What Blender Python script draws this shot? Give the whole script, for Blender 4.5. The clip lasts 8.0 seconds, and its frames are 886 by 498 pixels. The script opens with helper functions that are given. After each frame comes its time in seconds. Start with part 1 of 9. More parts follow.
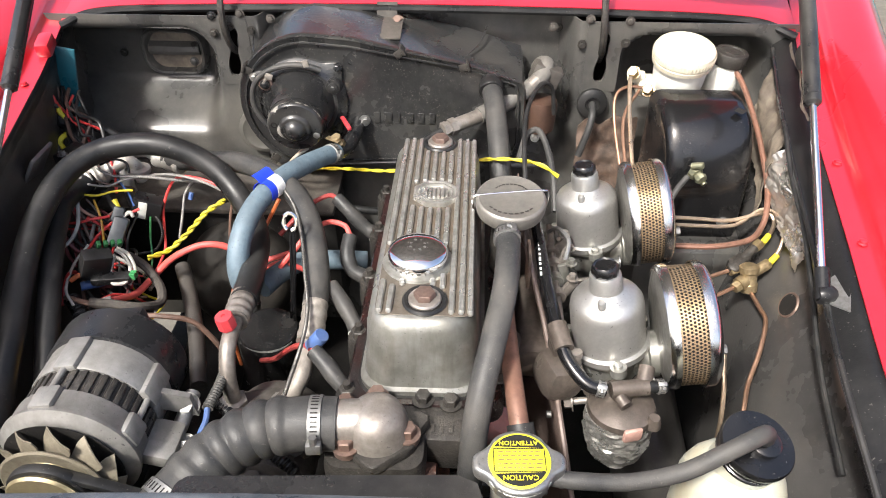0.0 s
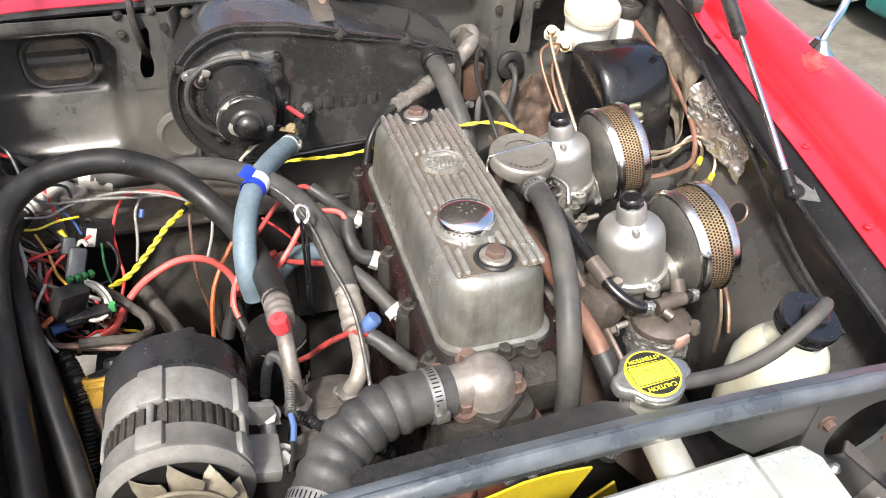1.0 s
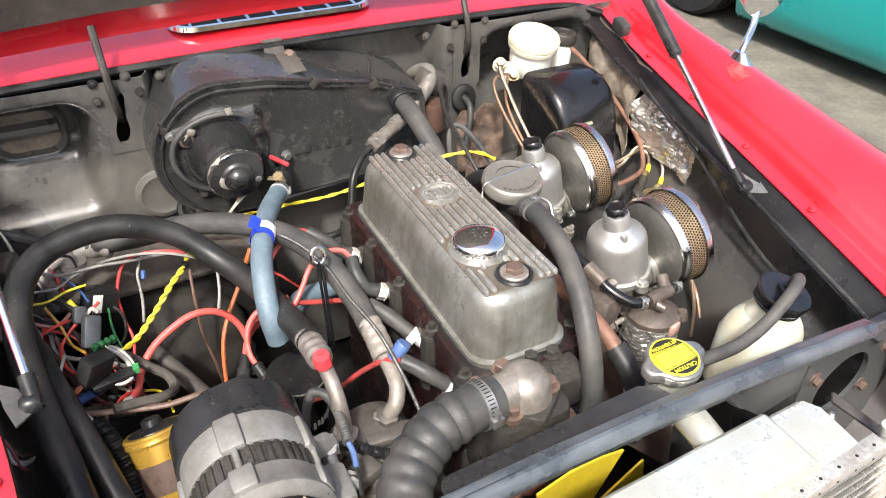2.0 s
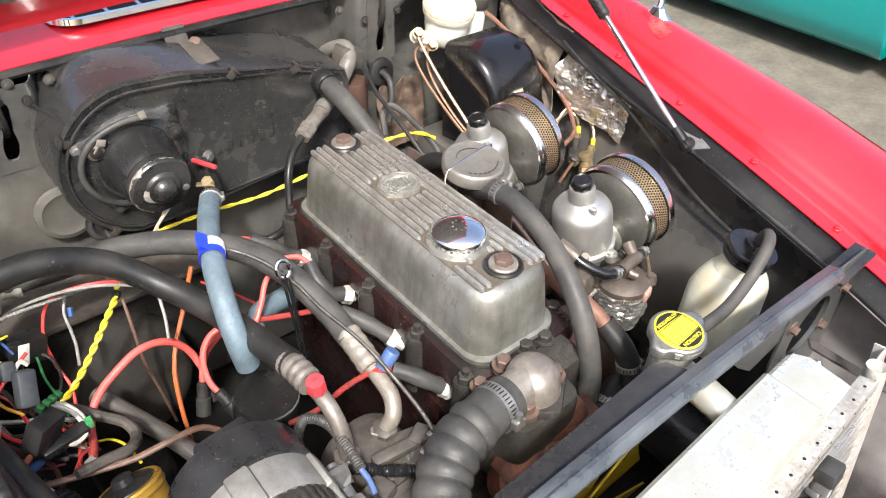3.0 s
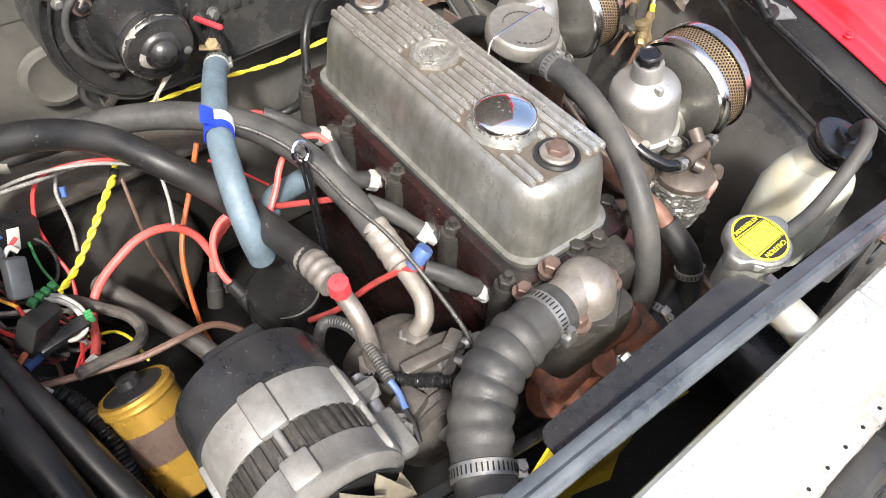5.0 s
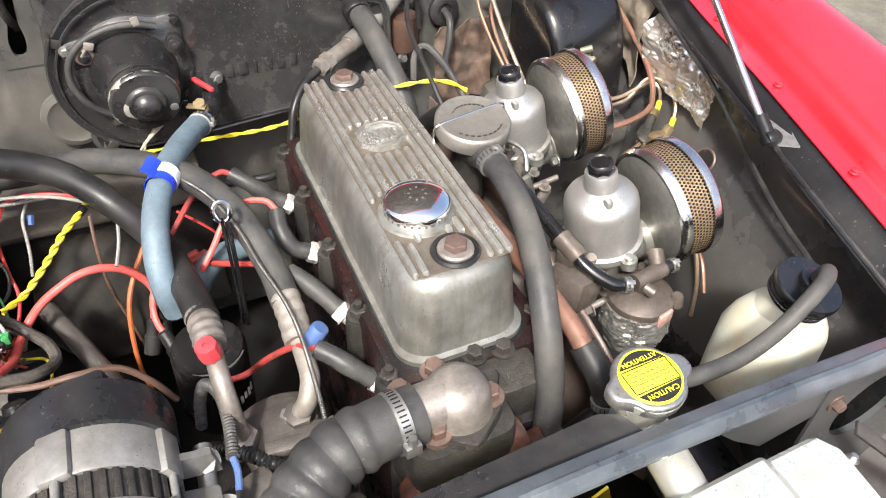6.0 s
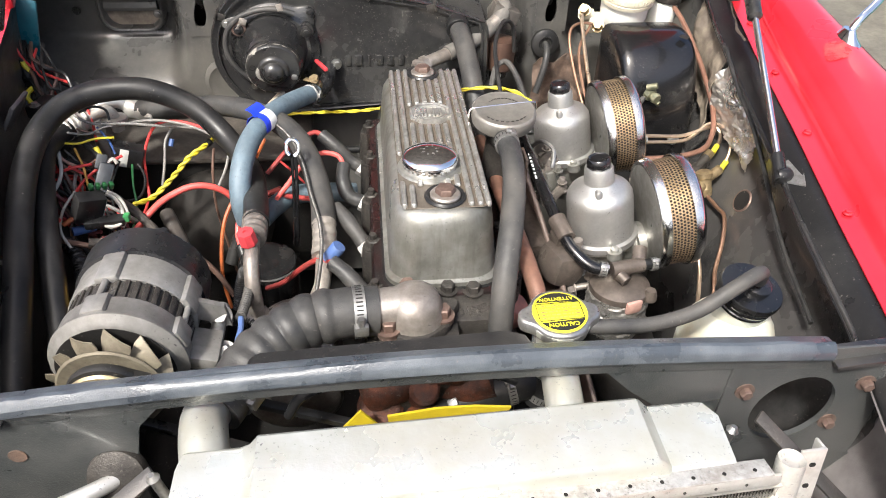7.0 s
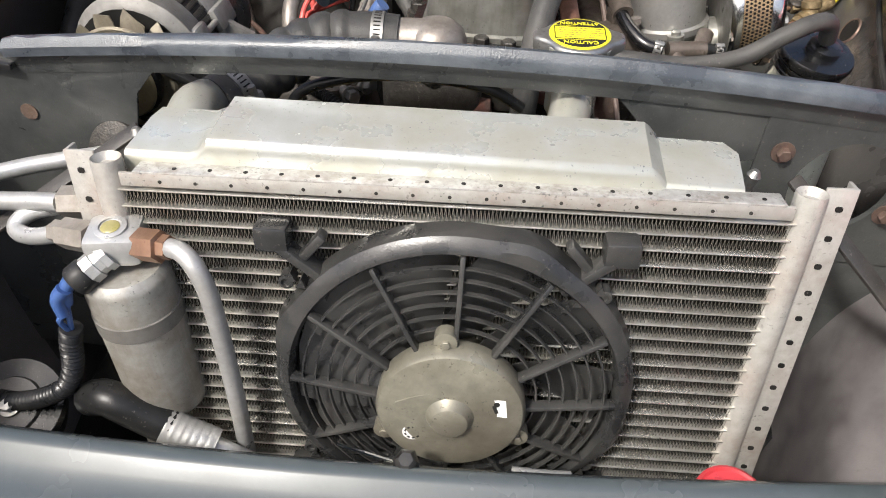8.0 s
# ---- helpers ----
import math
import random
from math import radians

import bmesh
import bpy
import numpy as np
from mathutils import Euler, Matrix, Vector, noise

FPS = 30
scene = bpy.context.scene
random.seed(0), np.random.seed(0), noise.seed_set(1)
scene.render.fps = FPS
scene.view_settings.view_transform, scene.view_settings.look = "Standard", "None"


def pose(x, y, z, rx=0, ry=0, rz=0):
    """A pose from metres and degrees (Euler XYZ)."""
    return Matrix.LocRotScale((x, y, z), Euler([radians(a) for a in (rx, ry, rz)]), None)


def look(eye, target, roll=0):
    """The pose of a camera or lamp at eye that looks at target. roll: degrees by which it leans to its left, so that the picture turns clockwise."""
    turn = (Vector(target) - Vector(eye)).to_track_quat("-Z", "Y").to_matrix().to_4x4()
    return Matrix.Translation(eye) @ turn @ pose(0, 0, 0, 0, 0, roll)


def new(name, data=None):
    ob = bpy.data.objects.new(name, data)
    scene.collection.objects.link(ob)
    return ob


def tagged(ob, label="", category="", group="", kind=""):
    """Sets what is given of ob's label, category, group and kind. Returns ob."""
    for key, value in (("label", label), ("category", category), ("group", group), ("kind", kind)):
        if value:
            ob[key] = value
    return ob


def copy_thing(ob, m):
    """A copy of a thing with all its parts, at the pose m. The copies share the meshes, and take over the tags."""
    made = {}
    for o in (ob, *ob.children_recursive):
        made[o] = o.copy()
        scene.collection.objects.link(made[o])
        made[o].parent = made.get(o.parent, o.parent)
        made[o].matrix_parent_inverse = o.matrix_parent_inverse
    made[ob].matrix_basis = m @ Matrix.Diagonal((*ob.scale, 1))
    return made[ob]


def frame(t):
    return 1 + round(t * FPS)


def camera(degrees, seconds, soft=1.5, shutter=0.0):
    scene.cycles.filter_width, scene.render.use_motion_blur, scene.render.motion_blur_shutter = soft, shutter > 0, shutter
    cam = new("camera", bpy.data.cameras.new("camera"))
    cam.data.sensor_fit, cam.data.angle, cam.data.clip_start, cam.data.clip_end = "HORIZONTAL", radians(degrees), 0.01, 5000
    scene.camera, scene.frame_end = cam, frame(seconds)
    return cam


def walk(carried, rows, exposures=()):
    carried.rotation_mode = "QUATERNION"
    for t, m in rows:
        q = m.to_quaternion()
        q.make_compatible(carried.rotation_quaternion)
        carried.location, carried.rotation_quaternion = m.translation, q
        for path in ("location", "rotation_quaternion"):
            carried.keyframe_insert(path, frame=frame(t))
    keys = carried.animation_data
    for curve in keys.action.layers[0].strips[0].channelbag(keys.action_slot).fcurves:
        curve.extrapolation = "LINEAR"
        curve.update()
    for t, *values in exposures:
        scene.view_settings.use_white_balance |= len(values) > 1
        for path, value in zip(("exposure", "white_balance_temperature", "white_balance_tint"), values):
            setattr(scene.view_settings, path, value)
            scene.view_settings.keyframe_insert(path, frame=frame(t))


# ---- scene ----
cam = camera(63.3, 8.0, 1.0)
PATH = [
    (0, (0.0465, -0.5686, 1.3036), (-0.0292, 1.0161, 0.0858), -0.11),
    (0.3, (-0.0264, -0.5418, 1.2922), (0.0082, 0.6653, 0.3204), 0.75),
    (0.5, (-0.0803, -0.5417, 1.2859), (0.0556, 1.0161, 0.0389), -0.45),
    (0.7, (-0.1520, -0.5507, 1.2827), (0.0532, 0.6535, 0.3286), -0.26),
    (1, (-0.2433, -0.5686, 1.2899), (0.2383, 0.9293, 0.0552), 1.90),
    (1.2, (-0.2706, -0.5745, 1.2968), (0.2905, 0.9255, 0.0988), 1.70),
    (2.3, (-0.4271, -0.5721, 1.3386), (0.3713, 0.8286, 0.1551), -0.34),
    (2.5, (-0.4435, -0.5288, 1.3378), (0.4033, 0.8021, 0.1083), -0.45),
    (2.8, (-0.4665, -0.4665, 1.3405), (0.2745, 0.4831, 0.3650), 1.99),
    (3, (-0.4694, -0.4387, 1.3413), (0.5377, 0.7357, 0.0738), 2.12),
    (3.2, (-0.4719, -0.4165, 1.3371), (0.3311, 0.4624, 0.3446), 2.16),
    (3.5, (-0.4633, -0.3896, 1.3357), (0.5971, 0.6931, 0.0305), 2.02),
    (3.8, (-0.4473, -0.3763, 1.3321), (0.3649, 0.4415, 0.2959), 1.71),
    (4, (-0.4500, -0.3685, 1.3270), (0.5828, 0.6441, -0.0543), 2.90),
    (4.2, (-0.4476, -0.3579, 1.3124), (0.3028, 0.3842, 0.1771), 3.78),
    (4.5, (-0.4578, -0.3451, 1.2926), (0.4738, 0.6050, -0.2005), 4.31),
    (4.7, (-0.4562, -0.3428, 1.2844), (0.4461, 0.6022, -0.2297), 4.51),
    (5.8, (-0.2578, -0.4165, 1.2740), (0.3558, 0.8473, -0.1495), 0.23),
    (6, (-0.2160, -0.4458, 1.2583), (0.3918, 0.8885, -0.1019), 1.21),
    (6.2, (-0.1846, -0.4698, 1.2497), (0.2518, 0.5956, 0.2119), 0.50),
    (6.5, (-0.1553, -0.5300, 1.2366), (0.2947, 0.9170, -0.0687), 1.14),
    (6.8, (-0.1171, -0.6370, 1.2540), (0.0748, 0.5665, 0.2964), 1.31),
    (7, (-0.0823, -0.6868, 1.2541), (0.1044, 0.8859, 0.0327), 1.70),
    (7.2, (-0.0517, -0.7288, 1.2385), (0.0387, 0.4651, 0.2542), 2.36),
    (7.5, (0.0025, -0.7722, 1.1949), (-0.0895, 0.7459, -0.1040), 1.53),
    (7.8, (0.0240, -0.7940, 1.1130), (-0.1410, 0.7020, -0.2040), 0.90),
    (8, (0.0409, -0.7979, 1.0502), (-0.1113, 0.7028, -0.2631), 1.85),
]
walk(cam, [(t, look(eye, target, roll)) for t, eye, target, roll in PATH],
     exposures=[(0.0, 1.38), (0.5, 1.48), (1.0, 1.50), (2.5, 1.43), (3.5, 1.45), (4.5, 1.55), (6.0, 1.52), (6.5, 1.46), (7.0, 1.33), (7.5, 1.06), (8.0, 0.82)])

# ---- world, sun, exposure ----
world = bpy.data.worlds.new("sky")
scene.world = world
world.use_nodes = True
wn = world.node_tree.nodes
sky = wn.new("ShaderNodeTexSky")
sky.sky_type = "NISHITA"
sky.sun_disc = False
sky.sun_elevation, sky.sun_rotation = radians(52), radians(213)
sky.air_density, sky.dust_density, sky.ozone_density = 0.9, 6.0, 1.6
world.node_tree.links.new(sky.outputs[0], wn["Background"].inputs[0])
wn["Background"].inputs[1].default_value = 0.125
sun_data = bpy.data.lights.new("sun", "SUN")
sun_data.energy, sun_data.angle, sun_data.color = 2.8, radians(6), (1.0, 0.98, 0.93)
sun = new("sun", sun_data)
sun.matrix_world = look((-1.5, -2.2, 4.2), (0, 0.1, 0.7))


# ---- materials ----
def mat(name, col, rough=0.5, metal=0.0, col2=None, stain=None, amount=0.35, big=9.0, fine=140.0, bump=0.15, coat=0.0, rvar=0.18, grain=600.0, specks=0.0, streak=0.0):
    """A worn surface: col and col2 mixed by fine grain, stain laid over in large patches, roughness and relief varied."""
    m = bpy.data.materials.new(name)
    m.use_nodes = True
    nt = m.node_tree
    n, l = nt.nodes, nt.links
    p = n["Principled BSDF"]
    co = n.new("ShaderNodeTexCoord")

    def noise_at(scale, detail=5.0, rough_=0.6):
        t = n.new("ShaderNodeTexNoise")
        t.inputs["Scale"].default_value, t.inputs["Detail"].default_value, t.inputs["Roughness"].default_value = scale, detail, rough_
        l.new(co.outputs["Object"], t.inputs["Vector"])
        return t

    def ramp(src, a, b):
        r = n.new("ShaderNodeMapRange")
        r.inputs["From Min"].default_value, r.inputs["From Max"].default_value = a, b
        l.new(src, r.inputs["Value"])
        return r

    def mix(fac, a, b):
        x = n.new("ShaderNodeMix")
        x.data_type = "RGBA"
        l.new(fac, x.inputs[0])
        for sock, v in ((x.inputs[6], a), (x.inputs[7], b)):
            if isinstance(v, tuple):
                sock.default_value = (*v, 1)
            else:
                l.new(v, sock)
        return x.outputs[2]

    nb, nf = noise_at(big), noise_at(fine, 4.0)
    c2 = col2 or tuple(c * 0.72 for c in col)
    base = mix(ramp(nf.outputs["Fac"], 0.35, 0.68).outputs[0], col, c2)
    st = stain or tuple(c * 0.45 for c in col)
    sr = ramp(nb.outputs["Fac"], 0.62 - amount * 0.5, 0.75)
    sm = n.new("ShaderNodeMath")
    sm.operation = "MULTIPLY"
    sm.inputs[1].default_value = min(1.0, amount * 1.8)
    l.new(sr.outputs[0], sm.inputs[0])
    base = mix(sm.outputs[0], base, st)
    # runs of oil and grime down upright faces
    if streak:
        tall = n.new("ShaderNodeMapping")
        tall.inputs["Scale"].default_value = (1.0, 1.0, 0.12)
        l.new(co.outputs["Object"], tall.inputs["Vector"])
        run = noise_at(75.0, 4.0, 0.65)
        l.new(tall.outputs[0], run.inputs["Vector"])
        sx = n.new("ShaderNodeMath")
        sx.operation = "MULTIPLY"
        sx.inputs[1].default_value = streak
        l.new(ramp(run.outputs["Fac"], 0.46, 0.72).outputs[0], sx.inputs[0])
        base = mix(sx.outputs[0], base, st)
    # scattered chips and specks: pale on dark finishes, dark on light ones
    if specks:
        tone = sum(col) / 3
        sp = ramp(noise_at(330.0, 2.0, 0.5).outputs["Fac"], 0.69 - specks * 0.04, 0.72)
        sp2 = ramp(noise_at(38.0, 3.0, 0.6).outputs["Fac"], 0.42, 0.66)
        sk = n.new("ShaderNodeMath")
        sk.operation = "MULTIPLY"
        l.new(sp.outputs[0], sk.inputs[0])
        l.new(sp2.outputs[0], sk.inputs[1])
        base = mix(sk.outputs[0], base, (0.12, 0.11, 0.098) if tone < 0.12 else tuple(c * 0.3 for c in col))
    l.new(base, p.inputs["Base Color"])
    rr = ramp(nb.outputs["Fac"], 0.3, 0.7)
    rr.inputs["To Min"].default_value, rr.inputs["To Max"].default_value = max(0.02, rough - rvar), min(1.0, rough + rvar)
    l.new(rr.outputs[0], p.inputs["Roughness"])
    p.inputs["Metallic"].default_value = metal
    # greasy, dusty black surfaces throw back little at the glance
    p.inputs["Specular IOR Level"].default_value = 0.3 if sum(col) < 0.14 and coat < 0.05 else 0.5
    p.inputs["Coat Weight"].default_value = coat
    p.inputs["Coat Roughness"].default_value = 0.05
    if bump:
        ng = noise_at(grain, 3.0)
        b = n.new("ShaderNodeBump")
        b.inputs["Strength"].default_value, b.inputs["Distance"].default_value = bump, 0.0015
        l.new(ng.outputs["Fac"], b.inputs["Height"])
        l.new(b.outputs[0], p.inputs["Normal"])
    return m


RED = mat("red_car_paint", (0.47, 0.012, 0.022), 0.3, 0, (0.45, 0.011, 0.02), (0.49, 0.025, 0.04), 0.3, 3.0, 60, 0.0, 1.0, 0.08)
BAY = mat("black_bay_paint", (0.015, 0.0152, 0.0156), 0.32, 0, (0.022, 0.0215, 0.0215), (0.09, 0.082, 0.07), 0.34, 6.0, 120, 0.22, 0.12, 0.14, 380, specks=.5)
BAYDUST = mat("dusty_black_paint", (0.045, 0.0445, 0.043), 0.31, 0, (0.062, 0.0605, 0.0575), (0.16, 0.15, 0.128), 0.34, 5.0, 70, 0.2, 0.3, 0.14, 240, specks=1.5, streak=0.12)
SATIN = mat("satin_black_steel", (0.011, 0.011, 0.0115), 0.28, 0, (0.018, 0.018, 0.018), (0.08, 0.075, 0.066), 0.28, 12.0, 140, 0.12, 0.2, 0.14, specks=.9)
GLOSSB = mat("gloss_black_paint", (0.006, 0.006, 0.0066), 0.24, 0, (0.008, 0.008, 0.0085), (0.026, 0.024, 0.021), 0.22, 10.0, 60, 0.03, 0.25, 0.1, specks=.3)
PLASTB = mat("black_plastic", (0.010, 0.010, 0.0105), 0.36, 0, (0.015, 0.015, 0.0155), (0.045, 0.042, 0.039), 0.28, 20.0, 200, 0.08, specks=.15)
RUBBER = mat("black_rubber", (0.0105, 0.0108, 0.011), 0.4, 0, (0.016, 0.016, 0.016), (0.05, 0.047, 0.044), 0.3, 14.0, 120, 0.12, specks=.25)
RUBBERG = mat("weathered_rubber", (0.028, 0.0285, 0.029), 0.48, 0, (0.042, 0.042, 0.041), (0.1, 0.093, 0.083), 0.4, 16.0, 110, 0.25, specks=.8)
SEAL = mat("rubber_seal", (0.042, 0.051, 0.061), 0.34, 0, (0.033, 0.04, 0.049), (0.11, 0.125, 0.14), 0.5, 22.0, 70, 0.3, 0.15, 0.14, specks=1.2)
BLUEHOSE = mat("faded_blue_hose", (0.095, 0.14, 0.175), 0.6, 0, (0.125, 0.17, 0.2), (0.06, 0.08, 0.095), 0.45, 26.0, 140, 0.25, specks=1.4)
CAST = mat("cast_aluminium", (0.4, 0.4, 0.372), 0.36, 0.65, (0.315, 0.312, 0.282), (0.085, 0.078, 0.058), 0.52, 11.0, 55, 0.14, 0, 0.14, 420, specks=1.0, streak=0.4)
ALT = mat("dull_alloy", (0.27, 0.264, 0.248), 0.48, 0.4, (0.215, 0.21, 0.195), (0.085, 0.077, 0.066), 0.42, 16.0, 90, 0.18, 0, 0.12, 420, specks=.8, streak=0.2)
DASH = mat("satin_dashpot_alloy", (0.5, 0.495, 0.475), 0.4, 0.8, (0.45, 0.445, 0.425), (0.28, 0.265, 0.24), 0.35, 16.0, 260, 0.18, 0, 0.1, 900, specks=.4)
GREASE = mat("oily_casting", (0.045, 0.042, 0.038), 0.42, 0.25, (0.075, 0.068, 0.06), (0.014, 0.013, 0.012), 0.55, 22.0, 160, 0.6, 0, 0.2, 420, specks=1.5)
MAROON = mat("maroon_engine_paint", (0.034, 0.0085, 0.008), 0.3, 0, (0.015, 0.0075, 0.007), (0.006, 0.0055, 0.005), 0.8, 17.0, 60, 0.6, 0.15, 0.2, 230, specks=1.4)
PINKALLOY = mat("brownish_alloy", (0.34, 0.312, 0.28), 0.42, 0.55, (0.26, 0.232, 0.205), (0.085, 0.068, 0.058), 0.45, 24.0, 110, 0.18, 0, 0.14, 420, specks=.6)
CHROME = mat("chrome", (0.9, 0.9, 0.9), 0.07, 1.0, (0.86, 0.86, 0.86), (0.6, 0.58, 0.55), 0.15, 25.0, 200, 0.0, 0, 0.04)
PLATED = mat("dull_chrome_plate", (0.8, 0.79, 0.77), 0.2, 1.0, (0.72, 0.71, 0.69), (0.42, 0.38, 0.34), 0.35, 22.0, 160, 0.05, 0, 0.1)
CASTDARK = mat("dark_brown_alloy_groove", (0.15, 0.135, 0.112), 0.6, 0.35, (0.095, 0.082, 0.066), (0.075, 0.05, 0.03), 0.5, 12.0, 160, 0.4)
PAINTCHIP = mat("bared_primer", (0.33, 0.315, 0.285), 0.6, 0.2, (0.24, 0.225, 0.2), (0.12, 0.11, 0.1), 0.45, 90.0, 300, 0.3)
ZINC = mat("zinc_plate", (0.36, 0.36, 0.35), 0.45, 0.85, (0.29, 0.288, 0.275), (0.15, 0.135, 0.115), 0.38, 40.0, 200, 0.1, specks=.4)
ALU = mat("bare_aluminium_tank", (0.63, 0.66, 0.655), 0.3, 0.58, (0.55, 0.572, 0.555), (0.43, 0.41, 0.31), 0.6, 8.0, 36, 0.12, 0, 0.16, 200, specks=1.2)
ALUPIPE = mat("aluminium_pipe", (0.5, 0.5, 0.49), 0.42, 0.6, (0.44, 0.436, 0.425), (0.28, 0.255, 0.225), 0.32, 25.0, 150, 0.1, specks=.6)
CORROD = mat("corroded_aluminium", (0.5, 0.49, 0.455), 0.46, 0.45, (0.43, 0.415, 0.38), (0.27, 0.2, 0.16), 0.4, 24.0, 120, 0.25, specks=1.6)
TUBE = mat("condenser_tube_metal", (0.7, 0.685, 0.65), 0.33, 0.75, (0.55, 0.53, 0.48), (0.18, 0.16, 0.12), 0.45, 8.0, 90, 0.1, specks=1.4)
FIN = mat("condenser_fin_metal", (0.4, 0.385, 0.355), 0.45, 0.7, (0.3, 0.29, 0.265), (0.13, 0.118, 0.1), 0.45, 9.0, 200, 0.1)
BRASS = mat("brass", (0.42, 0.33, 0.19), 0.45, 0.8, (0.33, 0.255, 0.15), (0.16, 0.12, 0.07), 0.4, 40.0, 160, 0.1)
COPPER = mat("copper_pipe", (0.4, 0.24, 0.16), 0.42, 0.8, (0.33, 0.195, 0.13), (0.16, 0.1, 0.075), 0.4, 22.0, 120, 0.06, specks=.8)
PALEPIPE = mat("tarnished_cupronickel", (0.6, 0.48, 0.36), 0.36, 0.9, (0.5, 0.38, 0.27), (0.26, 0.17, 0.11), 0.3, 20.0, 120, 0.05)
RUST = mat("surface_rust", (0.12, 0.072, 0.05), 0.72, 0.1, (0.22, 0.15, 0.11), (0.02, 0.0175, 0.016), 0.66, 26.0, 55, 0.6, specks=1.4)
RUSTBOLT = mat("rusty_bolt", (0.17, 0.115, 0.095), 0.5, 0.6, (0.22, 0.15, 0.12), (0.08, 0.06, 0.052), 0.4, 60.0, 260, 0.25)
ORANGE = mat("orange_rusted_casting", (0.24, 0.068, 0.028), 0.65, 0, (0.075, 0.026, 0.015), (0.013, 0.011, 0.0095), 0.85, 26.0, 100, 0.6, specks=1.8)
BROWNPLATE = mat("brown_heat_shield", (0.125, 0.09, 0.076), 0.55, 0.2, (0.16, 0.118, 0.1), (0.07, 0.05, 0.043), 0.45, 12.0, 90, 0.3, specks=1.2)
BOTTLE = mat("milky_bottle_plastic", (0.54, 0.57, 0.5), 0.4, 0, (0.5, 0.52, 0.44), (0.42, 0.33, 0.17), 0.45, 14.0, 30, 0.05, specks=0.7)
CREAM = mat("cream_cap_plastic", (0.56, 0.52, 0.41), 0.42, 0, (0.5, 0.465, 0.36), (0.44, 0.37, 0.25), 0.25, 16.0, 100, 0.06, specks=0.4)
WHITEP = mat("white_plastic", (0.62, 0.62, 0.57), 0.45, 0, (0.56, 0.56, 0.51), (0.5, 0.48, 0.42), 0.2, 30.0, 100, 0.05)
YELLOW = mat("yellow_fan_plastic", (0.58, 0.44, 0.02), 0.42, 0, (0.52, 0.39, 0.02), (0.3, 0.22, 0.03), 0.35, 14.0, 90, 0.08)
LABELY = mat("yellow_label", (0.85, 0.76, 0.03), 0.4, 0, (0.83, 0.73, 0.03), (0.75, 0.66, 0.05), 0.1, 30.0, 80, 0.0)
LABELB = mat("black_print", (0.02, 0.02, 0.018), 0.45, 0, bump=0.0)
GOLD = mat("gold_anodised_can", (0.5, 0.3, 0.05), 0.26, 0.6, (0.45, 0.265, 0.045), (0.24, 0.14, 0.035), 0.3, 14.0, 120, 0.05, specks=.4)
PINKLABEL = mat("faded_pink_label", (0.36, 0.24, 0.19), 0.5, 0, (0.3, 0.2, 0.16), (0.14, 0.09, 0.08), 0.3, 30.0, 120, 0.05)
WRED = mat("red_wire", (0.6, 0.05, 0.045), 0.45, 0, (0.5, 0.04, 0.04), (0.26, 0.04, 0.035), 0.25, 40.0, 120, 0.05, specks=0.8)
WPINK = mat("faded_red_cable", (0.62, 0.1, 0.085), 0.5, 0, (0.54, 0.08, 0.07), (0.28, 0.06, 0.05), 0.25, 30.0, 120, 0.05, specks=0.8)
WYEL = mat("yellow_wire", (0.66, 0.56, 0.03), 0.5, 0, (0.56, 0.47, 0.03), (0.26, 0.22, 0.05), 0.3, 40.0, 120, 0.05)
WWHITE = mat("white_wire", (0.5, 0.48, 0.43), 0.5, 0, (0.4, 0.385, 0.34), (0.3, 0.28, 0.24), 0.25, 40.0, 120, 0.05)
WBLUE = mat("blue_wire", (0.035, 0.085, 0.26), 0.45, 0, (0.05, 0.1, 0.24), (0.03, 0.06, 0.16), 0.25, 40.0, 120, 0.05)
WGREEN = mat("green_wire", (0.04, 0.26, 0.08), 0.45, 0, (0.04, 0.2, 0.07), (0.03, 0.1, 0.05), 0.25, 40.0, 120, 0.05)
WORANGE = mat("orange_wire", (0.46, 0.12, 0.035), 0.45, 0, (0.34, 0.09, 0.03), (0.16, 0.06, 0.035), 0.35, 40.0, 120, 0.05)
WBROWN = mat("brown_wire", (0.095, 0.055, 0.04), 0.5, 0, (0.13, 0.075, 0.055), (0.045, 0.032, 0.025), 0.3, 40.0, 120, 0.05)
WBLACK = mat("black_wire", (0.016, 0.016, 0.016), 0.45, 0, (0.022, 0.022, 0.022), (0.06, 0.055, 0.05), 0.3, 40.0, 120, 0.05)
WGREY = mat("grey_braid", (0.27, 0.26, 0.24), 0.6, 0.2, (0.2, 0.19, 0.18), (0.1, 0.095, 0.09), 0.3, 60.0, 300, 0.3)
BLUECAP = mat("blue_cap_plastic", (0.06, 0.11, 0.27), 0.45, 0, (0.065, 0.115, 0.25), (0.07, 0.09, 0.15), 0.35, 40.0, 120, 0.08, specks=.4)
REDCAP = mat("red_cap_plastic", (0.48, 0.04, 0.05), 0.45, 0, (0.42, 0.035, 0.042), (0.25, 0.045, 0.045), 0.3, 40.0, 120, 0.08, specks=.5)
TAGBLUE = mat("blue_paper_tag", (0.015, 0.05, 0.62), 0.5, 0, (0.015, 0.045, 0.56), (0.02, 0.05, 0.4), 0.1, 40.0, 120, 0.0)
SLAM = mat("grey_green_panel", (0.062, 0.075, 0.08), 0.24, 0.1, (0.055, 0.068, 0.072), (0.085, 0.092, 0.094), 0.3, 5.0, 80, 0.03, 0.5, 0.08)
